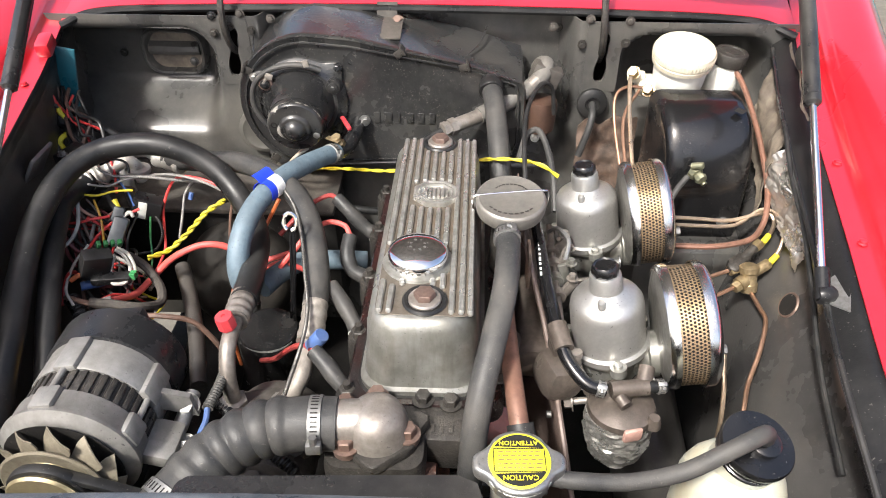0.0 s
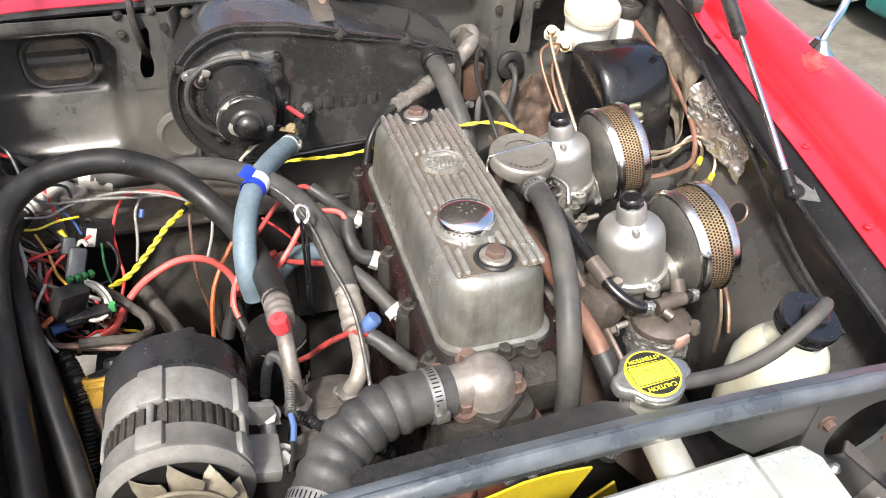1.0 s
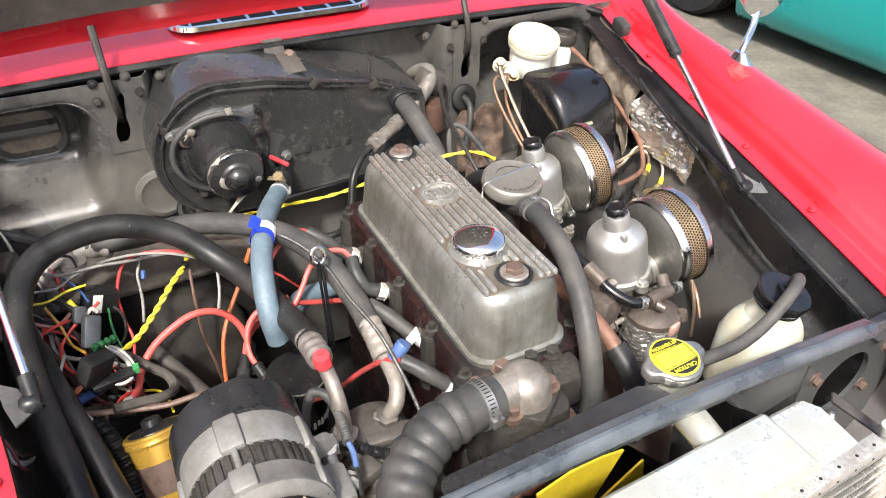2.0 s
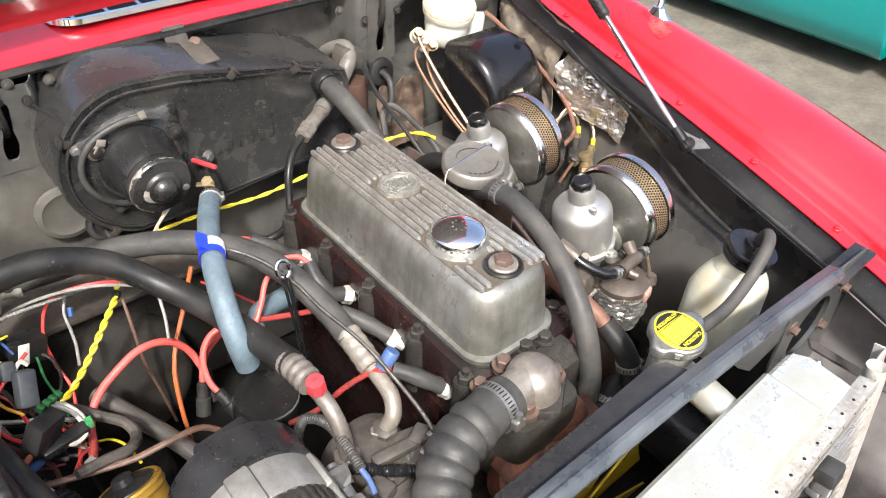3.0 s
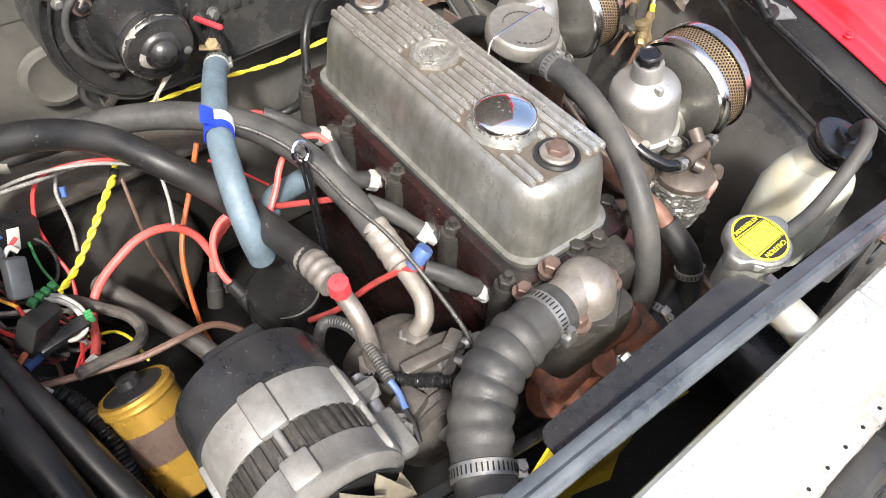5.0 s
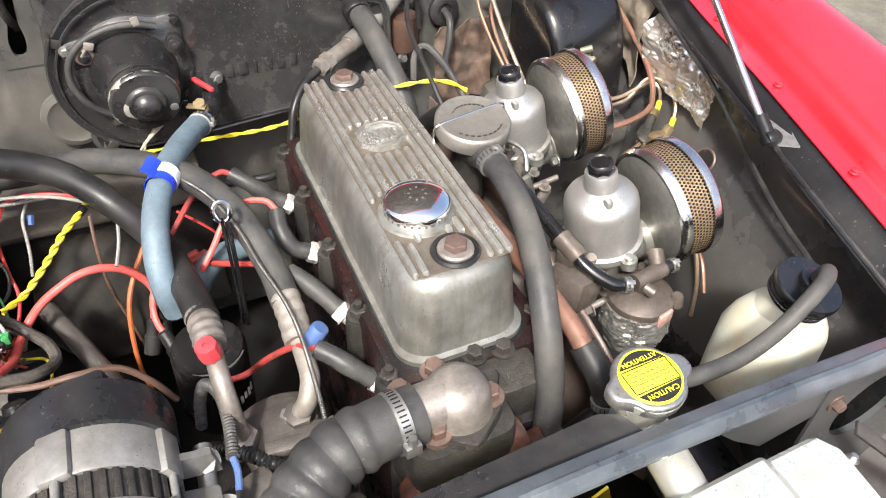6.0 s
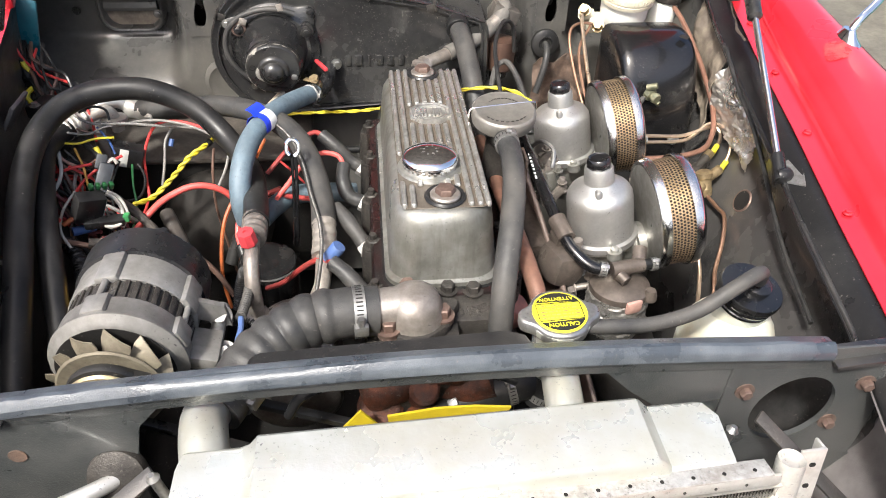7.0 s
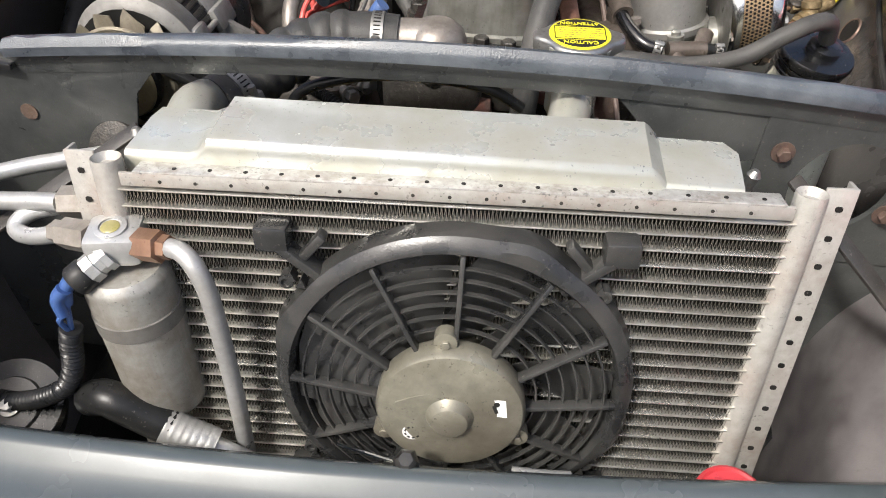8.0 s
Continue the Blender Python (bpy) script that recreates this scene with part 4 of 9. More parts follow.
def rib(x, y0, y1):
    b = B()
    z = 0.7945
    ring0 = [(-0.0034, 0), (-0.003, 0.0052), (-0.0018, 0.0068), (0.0018, 0.0068), (0.003, 0.0052), (0.0034, 0)]
    loft(b, [[V(x + a * k, y, z + c * k) for a, c in ring0] for y, k in ((y0 - 0.002, 0.4), (y0, 0.92), (y0 + 0.004, 1), (y1 - 0.004, 1), (y1, 0.92), (y1 + 0.002, 0.4))])
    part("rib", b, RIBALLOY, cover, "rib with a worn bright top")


for x, spans in ((-0.0475, ((-0.018, 0.03), (0.098, 0.345))), (-0.037, ((-0.018, 0.022), (0.106, 0.347))), (-0.0265, ((0.026, 0.032), (0.107, 0.175), (0.233, 0.347))),
                 (-0.0155, ((0.107, 0.172), (0.236, 0.312))), (-0.0045, ((0.105, 0.170), (0.238, 0.310))), (0.0065, ((0.026, 0.034), (0.105, 0.170), (0.238, 0.310))), (0.0175, ((0.022, 0.042), (0.100, 0.172), (0.236, 0.312))),
                 (0.0285, ((-0.018, 0.347),)), (0.039, ((-0.018, 0.347),)), (0.0485, ((-0.018, 0.345),))):
    for y0, y1 in spans:
        rib(x, y0, y1)
# octagonal badge: raised frame and plain bars
b = B()
bc = V(0.001, 0.204, 0.7965)
oct_ = [(math.cos(radians(22.5 + 45 * i)), math.sin(radians(22.5 + 45 * i))) for i in range(8)]
loft(b, [[bc + V(x * 0.030 * k, y * 0.027 * k, h) for x, y in oct_] for k, h in ((1.06, -0.001), (1.03, 0.006), (0.92, 0.0065), (0.88, 0.0035), (0.82, 0.0035), (0.79, 0.006), (0.73, 0.006), (0.70, 0.003))])
badge = part("badge", b, RIBALLOY, cover, "raised octagonal badge")
for x, y, w, l, rz in ((-0.013, 0, 0.004, 0.020, 0), (-0.0075, 0, 0.003, 0.022, 0), (-0.002, 0, 0.004, 0.020, 0), (0.0035, 0, 0.003, 0.022, 0), (0.009, 0, 0.004, 0.020, 0), (0.014, 0, 0.003, 0.016, 0)):
    b = B()
    box(b, bc + V(x, y, 0.004), (w, l, 0.004), Matrix.Rotation(radians(rz), 3, "Z"), 0.0006)
    part("badge_bar", b, RIBALLOY, badge)
# hold-down bolts with cup washers
for y in (0.0, 0.337):
    b = B()
    lathe(b, (0, y, 0.795), (0, 0, 1), [(0.0235, 0), (0.0245, 0.003), (0.0225, 0.0055), (0.019, 0.0045), (0.0185, 0.002)], 28)
    part("grommet", b, RUBBER, cover, "black rubber grommet")
    b = B()
    lathe(b, (0, y, 0.796), (0, 0, 1), [(0.0175, 0), (0.018, 0.0045), (0.0165, 0.0065), (0.013, 0.007)], 28)
    part("cup_washer", b, PINKALLOY, cover)
    b = B()
    lathe(b, (0, y, 0.8025), (0, 0, 1), [(0.0118, 0), (0.0118, 0.006), (0.0105, 0.0075), (0.003, 0.0082)], 6)
    part("bolt", b, RUSTBOLT, cover, "rusty hexagon bolt")
# chromed oil filler cap with worn print
b = B()
oc = V(-0.012, 0.067, 0.7955)
lathe(b, oc, (0, 0, 1), [(0.041, -0.001), (0.0385, 0.0035), (0.035, 0.0045)], 40)
part("filler_neck", b, CAST, cover)
b = B()
lathe(b, oc + V(0, 0, 0.004), (0, 0, 1), [(0.0325, 0), (0.0335, 0.0015), (0.0338, 0.0105), (0.0332, 0.0128), (0.0310, 0.0148), (0.0275, 0.0166), (0.0215, 0.0188), (0.0145, 0.0204), (0.007, 0.0213), (0.001, 0.0215)], 64)
cap = part("oil_filler_cap", b, CHROME, engine, "round chrome oil filler cap with worn print")
def cap_top(r):
    return 0.004 + 0.0215 - 0.0058 * (r / 0.0275) ** 2 + 0.0001


rnd = random.Random(4)
for a0, r0, n in ((20, 0.008, 4), (70, 0.010, 4), (110, 0.009, 4), (160, 0.008, 4), (205, 0.009, 4), (250, 0.010, 3), (290, 0.009, 4), (335, 0.009, 4)):
    for k in range(n):
        a, r = radians(a0), r0 + 0.0042 * k
        b = B()
        box(b, oc + V(r * math.cos(a), r * math.sin(a), cap_top(r)), (0.0028, rnd.uniform(0.0016, 0.0028), 0.0004), Matrix.Rotation(a, 3, "Z") @ Matrix.Rotation(0.011 * r / 0.0275 * 38, 3, "Y"))
        part("print_bar", b, BACKPLATE, cap)
for k in range(26):
    a = 2 * math.pi * k / 30
    b = B()
    box(b, oc + V(0.0337 * math.cos(a), 0.0337 * math.sin(a), 0.009), (0.0006, rnd.uniform(0.0015, 0.0045), 0.0034), Matrix.Rotation(a, 3, "Z"))
    part("rim_print", b, BACKPLATE, cap)
# cylinder head, block, studs
b = B()
loft(b, [[V(0.0 + x, CY + y, z) for x, y in rrect(w, l, 0.02, 4)] for z, w, l in ((0.615, 0.172, 0.446), (0.62, 0.176, 0.45), (0.690, 0.176, 0.45), (0.6995, 0.168, 0.442), (0.700, 0.15, 0.43))])
head = part("cylinder_head", b, MAROON, engine, "oil-blackened maroon cylinder head")
b = B()
loft(b, [[V(0.0 + x, CY + y, z) for x, y in rrect(w, l, 0.02, 4)] for z, w, l in ((0.30, 0.20, 0.43), (0.50, 0.20, 0.44), (0.60, 0.19, 0.44), (0.614, 0.186, 0.44))])
part("cylinder_block", b, MAROON, engine, "dirty maroon cylinder block")
b = B()
loft(b, [[V(-0.002 + x, CY + y, z) for x, y in rrect(0.146, 0.428, 0.032, 6)] for z in (0.6985, 0.7005)])
part("gasket", b, RUBBER, engine)
for y in (-0.039, 0.053, 0.158, 0.262, 0.36):
    b = B()
    lathe(b, (-0.085, y, 0.60), (0, 0, 1), [(0.0165, 0), (0.0155, 0.07), (0.014, 0.088)], 16)
    boss = part("stud_boss", b, GREASE, head)
    hexhead(b := B(), (-0.085, y, 0.688), (0, 0, 1), 0.0098, 0.013, 1.35)
    rod(b, (-0.085, y, 0.70), (-0.085, y, 0.7085), 0.0046, None, 10)
    part("head_nut", b, GREASE, boss)
    b = B()
    lathe(b, (0.082, y + 0.02, 0.64), (0, 0, 1), [(0.015, 0), (0.014, 0.05)], 14)
    hexhead(b, (0.082, y + 0.02, 0.69), (0, 0, 1), 0.009, 0.012, 1.3)
    part("stud_boss", b, GREASE, head)
# thermostat end of the head
b = B()
loft(b, [[V(-0.045 + x, -0.098 + y, z) for x, y in rrect(w, l, 0.018, 4)] for z, w, l in ((0.58, 0.10, 0.085), (0.685, 0.104, 0.09), (0.698, 0.10, 0.086))])
box(b, (0.02, -0.078, 0.672), (0.075, 0.05, 0.05), None, 0.006)
part("water_outlet", b, GREASE, engine, "black oily water outlet casting")
b = B()
for k, (x, w) in enumerate(((0.004, 0.007), (0.013, 0.007), (0.022, 0.007), (0.032, 0.008))):
    box(b, (x, -0.088, 0.697), (w * 0.6, 0.011, 0.002), None, 0.0005)
part("casting_mark", b, GREASE, engine)
for x, y, z in ((0.0, -0.052, 0.699), (0.03, -0.055, 0.698), (-0.083, -0.062, 0.699)):
    hexhead(b := B(), (x, y, z), (0, 0, 1), 0.0085, 0.011)
    part("head_bolt", b, GREASE if x > -0.05 else RUSTBOLT, head)
b = B()
outline = [(0.060 * math.cos(radians(a)) * (1.0 if a % 120 == 30 else 0.72), 0.045 * math.sin(radians(a)) * (1.0 if a % 120 == 30 else 0.8)) for a in range(0, 360, 30)]
L2 = smooth_line([(*p, 0) for p in outline + outline[:1]], 3)[:-1]
tc = V(-0.043, -0.103, 0.699)
loft(b, [[tc + V(p.x * k, p.y * k, h) for p in L2] for k, h in ((1.0, 0), (1.0, 0.009), (0.96, 0.011))])
thermo = part("thermostat_housing", b, GREASE, engine, "oily thermostat housing with an alloy dome and rusty bolts")
b = B()
lathe(b, tc + V(0, 0, 0.009), (0, 0, 1), [(0.034, 0), (0.0325, 0.008), (0.031, 0.020), (0.027, 0.030), (0.018, 0.037), (0.006, 0.040)], 28)
sweep(b, [tc + V(-0.005, 0, 0.024), tc + V(-0.025, -0.001, 0.024), tc + V(-0.055, -0.003, 0.023)], 0.0235, 20)
part("dome", b, PINKALLOY, thermo)
for x, y in ((-0.072, -0.125), (-0.012, -0.108), (-0.048, -0.062)):
    b = B()
    lathe(b, (x, y, 0.705), (0, 0, 1), [(0.013, 0), (0.0125, 0.006)], 16)
    hexhead(b, (x, y, 0.711), (0, 0, 1), 0.0095, 0.013)
    part("bolt", b, RUSTBOLT, thermo)
# water pump, timing cover and pulley
b = B()
lathe(b, (-0.03, -0.06, 0.585), (0, -1, 0), [(0.06, 0), (0.058, 0.03), (0.045, 0.045), (0.035, 0.075), (0.02, 0.085)], 24)
sweep(b, [(-0.03, -0.10, 0.60), (0.01, -0.13, 0.62), (0.045, -0.135, 0.635)], 0.022, 14)
sweep(b, [(-0.098, -0.128, 0.612), (-0.08, -0.128, 0.622), (-0.05, -0.126, 0.632), (-0.015, -0.124, 0.645), (0.02, -0.122, 0.650)], 0.021, 14, 6, swell=lambda s: 1 + 0.14 * math.sin(s * 70) + 0.05 * math.sin(s * 190))
lathe(b, (-0.085, -0.135, 0.598), (0.1, -0.6, 0.8), [(0.026, -0.02), (0.027, 0.008), (0.022, 0.013), (0.012, 0.014)], 18)
lathe(b, (-0.035, -0.138, 0.625), (0.1, -0.6, 0.8), [(0.02, -0.02), (0.018, 0.012), (0.014, 0.016), (0.006, 0.017)], 16)
part("water_pump", b, ORANGE, engine, "rust-orange water pump casting")
b = B()
box(b, (0.0, -0.06, 0.46), (0.19, 0.03, 0.24), None, 0.012)
part("timing_cover", b, GREASE, engine)
b = B()
lathe(b, (-0.03, -0.145, 0.505), (0, -1, 0), [(0.055, 0), (0.058, 0.003), (0.047, 0.011), (0.058, 0.019), (0.055, 0.022), (0.02, 0.024)], 28)
part("pump_pulley", b, SATIN, engine)
# yellow fan at rest
fan = thing("engine_fan", (-0.03, -0.19, 0.585), "yellow plastic engine cooling fan behind the radiator", "fan")
b = B()
lathe(b, (-0.03, -0.172, 0.495), (0, -1, 0), [(0.045, 0), (0.046, 0.02), (0.03, 0.026)], 24)
part("hub", b, YELLOW, fan)
for k in range(6):
    a = radians(90 + 60 * k - 8)
    d, t = V(math.cos(a), 0, math.sin(a)), V(-math.sin(a), 0, math.cos(a))
    b = B()
    rings = []
    for i in range(6):
        s = 0.04 + 0.110 * i / 5
        w = 0.046 + 0.038 * i / 5
        cc = V(-0.03, -0.187, 0.495) + d * s
        rings.append([cc + t * (w * 0.82 * u) + V(0, -0.009 * u + 0.006 * (1 - u * u) + dy + 0.0012 * k, 0) for u, dy in ((-1, 0), (-0.4, 0), (0.2, 0), (1, 0), (1, 0.003), (0.2, 0.003), (-0.4, 0.003), (-1, 0.003))])
    loft(b, rings)
    part("blade", b, YELLOW, fan)
# copper-red plug and small fittings on the right of the head
b = B()
lathe(b, (0.075, -0.047, 0.655), (0.5, -0.25, 0.75), [(0.02, -0.01), (0.023, 0.0), (0.022, 0.014), (0.016, 0.022), (0.005, 0.025)], 18)
part("heater_union", b, mat("dusty_red_paint", (0.3, 0.12, 0.11), 0.7, 0, (0.24, 0.1, 0.09), (0.2, 0.16, 0.15), 0.4, 40), engine, "dusty red-painted union")
# spark plugs and leads
leads = (
    ((-0.089, -0.006, 0.650), [(-0.107, 0.006, 0.664), (-0.122, 0.020, 0.674), (-0.138, 0.034, 0.681)], [(-0.156, 0.052, 0.672), (-0.182, 0.075, 0.640), (-0.212, 0.095, 0.600), (-0.24, 0.12, 0.57)], LEADRED),
    ((-0.095, 0.094, 0.658), [(-0.108, 0.112, 0.670), (-0.122, 0.130, 0.681), (-0.136, 0.148, 0.687)], [(-0.150, 0.165, 0.687), (-0.190, 0.205, 0.668), (-0.230, 0.250, 0.645)], LEADRED),
    ((-0.098, 0.199, 0.659), [(-0.118, 0.206, 0.668), (-0.126, 0.222, 0.684), (-0.124, 0.244, 0.698)], [(-0.134, 0.258, 0.706), (-0.160, 0.264, 0.706), (-0.186, 0.252, 0.694), (-0.205, 0.235, 0.676), (-0.225, 0.222, 0.655), (-0.240, 0.225, 0.625)], WPINK),
    ((-0.100, 0.315, 0.649), [(-0.120, 0.322, 0.662), (-0.140, 0.330, 0.682), (-0.160, 0.345, 0.694)], [(-0.175, 0.352, 0.694), (-0.210, 0.345, 0.675), (-0.250, 0.320, 0.640)], LEADRED))
for p0, pts, tail, shade_ in leads:
    p0 = V(p0)
    plug = thing("spark_plug_lead", p0, "grey rubber spark plug boot on a bright plug", "plug lead", "spark plug leads")
    d = V(pts[0]) - p0
    ax_ = d.normalized()
    b = B()
    lathe(b, p0 - ax_ * 0.020, d, [(0.008, 0), (0.008, 0.011), (0.0135, 0.0112), (0.0135, 0.0125)], 18)
    lathe(b, p0 - ax_ * 0.008, d, [(0.0128, 0), (0.0132, 0.001), (0.0132, 0.010), (0.0120, 0.0115)], 6)
    part("spark_plug", b, PLUGSTEEL, plug, "bright plated spark plug hexagon")
    b = B()
    sweep(b, [p0 + ax_ * 0.003] + pts, 0.0108, 14, 8, swell=lambda s: 1.0 if s < 0.010 else (0.94 + 0.10 * math.exp(-((s - 0.034) / 0.012) ** 2)))
    part("boot", b, RUBBERG, plug, "weathered grey rubber boot")
    b = B()
    sweep(b, [pts[-1]] + tail, 0.0038, 8)
    part("cable", b, shade_, plug, "faded red ignition cable")
# dipstick
dip = thing("dipstick", (-0.16, 0.19, 0.60), "black dipstick wire with a bright ring handle", "dipstick")
b = B()
dp = V(-0.189, 0.185, 0.762)
sweep(b, [dp + V(0.0085 * math.cos(t), 0.004 * math.sin(t), 0.011 * math.sin(t)) for t in (radians(a) for a in range(-80, 260, 20))], 0.0028, 8, 3)
part("ring", b, CHROME, dip)
b = B()
sweep(b, [dp + V(0.003, 0, -0.010), dp + V(0.002, -0.012, -0.05), dp + V(-0.001, -0.028, -0.10), (-0.192, 0.146, 0.624)], 0.0026, 8)
sweep(b, [dp + V(-0.002, 0.002, -0.010), dp + V(-0.003, -0.010, -0.05), dp + V(-0.005, -0.025, -0.10), (-0.197, 0.148, 0.626)], 0.002, 8)
part("rod", b, GLOSSB, dip)
# oil filter
filt = thing("oil_filter", (-0.25, 0.185, 0.45), "black canister oil filter beside the engine", "oil filter")
b = B()
lathe(b, (-0.25, 0.185, 0.44), (0.05, -0.06, 1), [(0.042, 0), (0.0455, 0.01), (0.0455, 0.126), (0.0442, 0.133), (0.0415, 0.137), (0.035, 0.1375), (0.02, 0.1365), (0.001, 0.1365)], 40)
part("canister", b, FILTERBLACK, filt)
_, fu, fv = basis(V(0.05, -0.06, 1))
fo_ = V(-0.25, 0.185, 0.44) + V(0.05, -0.06, 1).normalized() * 0.1345
ang_ = lambda p: math.degrees(math.atan2(p.y - fo_.y, p.x - fo_.x))
arc = sorted([p for p in (fo_ + (fu * math.cos(2 * math.pi * i / 90) + fv * math.sin(2 * math.pi * i / 90)) * 0.0432 for i in range(90)) if -125 < ang_(p) < -25], key=ang_)
# bright crescent: worn rim plus the sky's highlight, laid on as a strip
b = B()
sweep(b, arc, 0.0013, 6, smooth=False, swell=lambda s: 0.35 + 0.9 * math.sin(math.pi * min(1, s / 0.083)) + 0.15 * math.sin(s * 700))
part("worn_glint_rim", b, ZINC, filt, "bright arc along the rim, worn metal and a modelled sky glint")
b = B()
for k in range(6):
    a = radians(-75 + 9 * k)
    box(b, V(-0.25, 0.185, 0.50) + V(0.0459 * math.cos(a) + 0.003, 0.0459 * math.sin(a) - 0.003, 0), (0.0008, 0.0045, 0.016 if k % 2 else 0.022), Matrix.Rotation(a, 3, "Z"))
part("print_bar", b, CARDWHITE, filt)
b = B()
plate(b, [(-0.008, -0.011), (0.008, -0.011), (0.008, 0.011), (-0.008, 0.011)], (-0.2163, 0.1532, 0.535), (0.75, 0.66, 0), (0, -0.1, 1), 0.0008)
sticker = part("sticker", b, CARDWHITE, filt, "small white part label")
b = B()
for k in range(4):
    box(b, V(-0.2161, 0.1524, 0.541 - 0.004 * k), (0.007, 0.0008, 0.0022), Matrix.Rotation(radians(41), 3, "Z"))
part("print_bar", b, LABELB, sticker)
# compressor and brackets under the hose ends
comp = thing("compressor", (-0.19, -0.03, 0.5), "dirty alloy air-conditioning compressor below the hose unions", "compressor")
b = B()
lathe(b, (-0.19, 0.045, 0.562), (0, -1, 0), [(0.03, -0.004), (0.052, 0.0), (0.056, 0.006), (0.056, 0.04), (0.060, 0.043), (0.060, 0.055), (0.056, 0.058), (0.056, 0.108), (0.061, 0.112), (0.061, 0.124), (0.05, 0.128)], 36)
box(b, (-0.195, -0.012, 0.604), (0.078, 0.088, 0.034), Matrix.Rotation(radians(12), 3, "Z"), 0.012)
box(b, (-0.155, -0.03, 0.60), (0.045, 0.05, 0.05), Matrix.Rotation(radians(-14), 3, "Z"), 0.014)
lathe(b, (-0.19, -0.08, 0.575), (0, -1, 0), [(0.055, 0), (0.058, 0.012), (0.05, 0.018), (0.03, 0.02)], 24)
part("body", b, COMPR, comp)
for x, y in ((-0.182, 0.006), (-0.232, -0.008), (-0.165, -0.05), (-0.22, -0.06)):
    hexhead(b := B(), (x, y, 0.618), (0, 0, 1), 0.0085, 0.011)
    part("bolt", b, ZINC, comp)
b = B()
box(b, (-0.15, -0.035, 0.632), (0.03, 0.018, 0.02), Matrix.Rotation(radians(30), 3, "Z"), 0.004)
part("bracket", b, COMPR, comp)
b = B()
box(b, (-0.235, -0.065, 0.625), (0.05, 0.03, 0.018), Matrix.Rotation(radians(20), 3, "Z"), 0.004)
part("bracket", b, COMPR, comp)
b = B()
lathe(b, (-0.187, -0.092, 0.60), (0, -0.55, 0.83), [(0.028, 0), (0.03, 0.006), (0.022, 0.014), (0.01, 0.016)], 20)
hexhead(b, (-0.187, -0.102, 0.614), (0, -0.55, 0.83), 0.012, 0.01)
part("clutch", b, COMPR, comp)
b = B()
box(b, (-0.176, -0.037, 0.634), (0.076, 0.016, 0.012), Matrix.Rotation(radians(-6), 3, "Z"), 0.003)
box(b, (-0.160, -0.052, 0.630), (0.050, 0.012, 0.010), Matrix.Rotation(radians(28), 3, "Z"), 0.003)
part("adjuster_arm", b, COMPR, comp)
for q, d in (((-0.140, -0.043, 0.634), (0.8, -0.4, 0.3)), ((-0.152, -0.062, 0.632), (0.6, -0.8, 0.2))):
    b = B()
    rod(b, V(q) - V(d).normalized() * 0.012, V(q) + V(d).normalized() * 0.010, 0.0072)
    hexhead(b, V(q) + V(d).normalized() * 0.008, d, 0.0085, 0.012, 1.3)
    part("adjuster_bolt", b, ZINC, comp)

# ---- alternator ----
alt = thing("alternator", (-0.335, -0.09, 0.63), "grey alloy alternator with a black plastic rear cover", "alternator")
AC, AR = V(-0.353, -0.10, 0.693), 0.068
b = B()
lathe(b, AC + V(0, 0.070, 0), (0, 1, 0), [(AR * 0.97, -0.008), (AR * 1.05, -0.006), (AR * 1.055, 0.034), (AR * 1.03, 0.040), (AR * 0.92, 0.043), (AR * 0.86, 0.048), (AR * 0.80, 0.052), (AR * 0.4, 0.053)], 44)
rcov = part("rear_cover", b, SLATE, alt, "black plastic rear cover")
for c_, s_, r_ in (((0.002, 0.116, 0.034), (0.058, 0.030, 0.040), -8),):
    b = B()
    box(b, AC + V(c_), s_, Matrix.Rotation(radians(r_), 3, "Y"), 0.006)
    part("terminal_cover", b, SLATE, rcov)
b = B()
lathe(b, AC + V(0, 0.022, 0), (0, 1, 0), [(AR * 0.985, 0), (AR, 0.002), (AR, 0.046), (AR * 0.97, 0.048)], 44)
part("rear_bracket", b, ALT, alt)
b = B()
lathe(b, AC + V(0, -0.006, 0), (0, 1, 0), [(AR * 0.94, 0), (AR * 0.94, 0.03)], 44)
stator = part("stator", b, GREASE, alt, "dark laminated stator")
for k in range(40):
    a = 2 * math.pi * k / 40
    b = B()
    box(b, AC + V(AR * 0.945 * math.cos(a), 0.008, AR * 0.945 * math.sin(a)), (0.004, 0.028, 0.0055), Matrix.Rotation(-a, 3, "Y"), 0.0008)
    part("lamination", b, GREASE, stator)
b = B()
lathe(b, AC + V(0, -0.060, 0), (0, 1, 0), [(AR * 0.55, 0.014), (AR * 0.86, 0.018), (AR * 0.93, 0.021), (AR * 1.03, 0.025), (AR * 1.03, 0.029), (AR, 0.032), (AR, 0.052), (AR * 0.985, 0.054)], 44)
part("front_bracket", b, ALT, alt)
for a in (100, 20, 190, 290):
    r_ = radians(a)
    b = B()
    box(b, AC + V(AR * 0.99 * math.cos(r_), -0.018, AR * 0.99 * math.sin(r_)), (0.011, 0.028, 0.026), Matrix.Rotation(-r_, 3, "Y"), 0.004)
    box(b, AC + V(AR * 0.99 * math.cos(r_), 0.042, AR * 0.99 * math.sin(r_)), (0.011, 0.045, 0.026), Matrix.Rotation(-r_, 3, "Y"), 0.004)
    rod(b, AC + V(AR * 1.0 * math.cos(r_), -0.01, AR * 1.0 * math.sin(r_)), AC + V(AR * 1.0 * math.cos(r_), 0.025, AR * 1.0 * math.sin(r_)), 0.0035)
    part("through_bolt_lug", b, ALT, alt)
b = B()
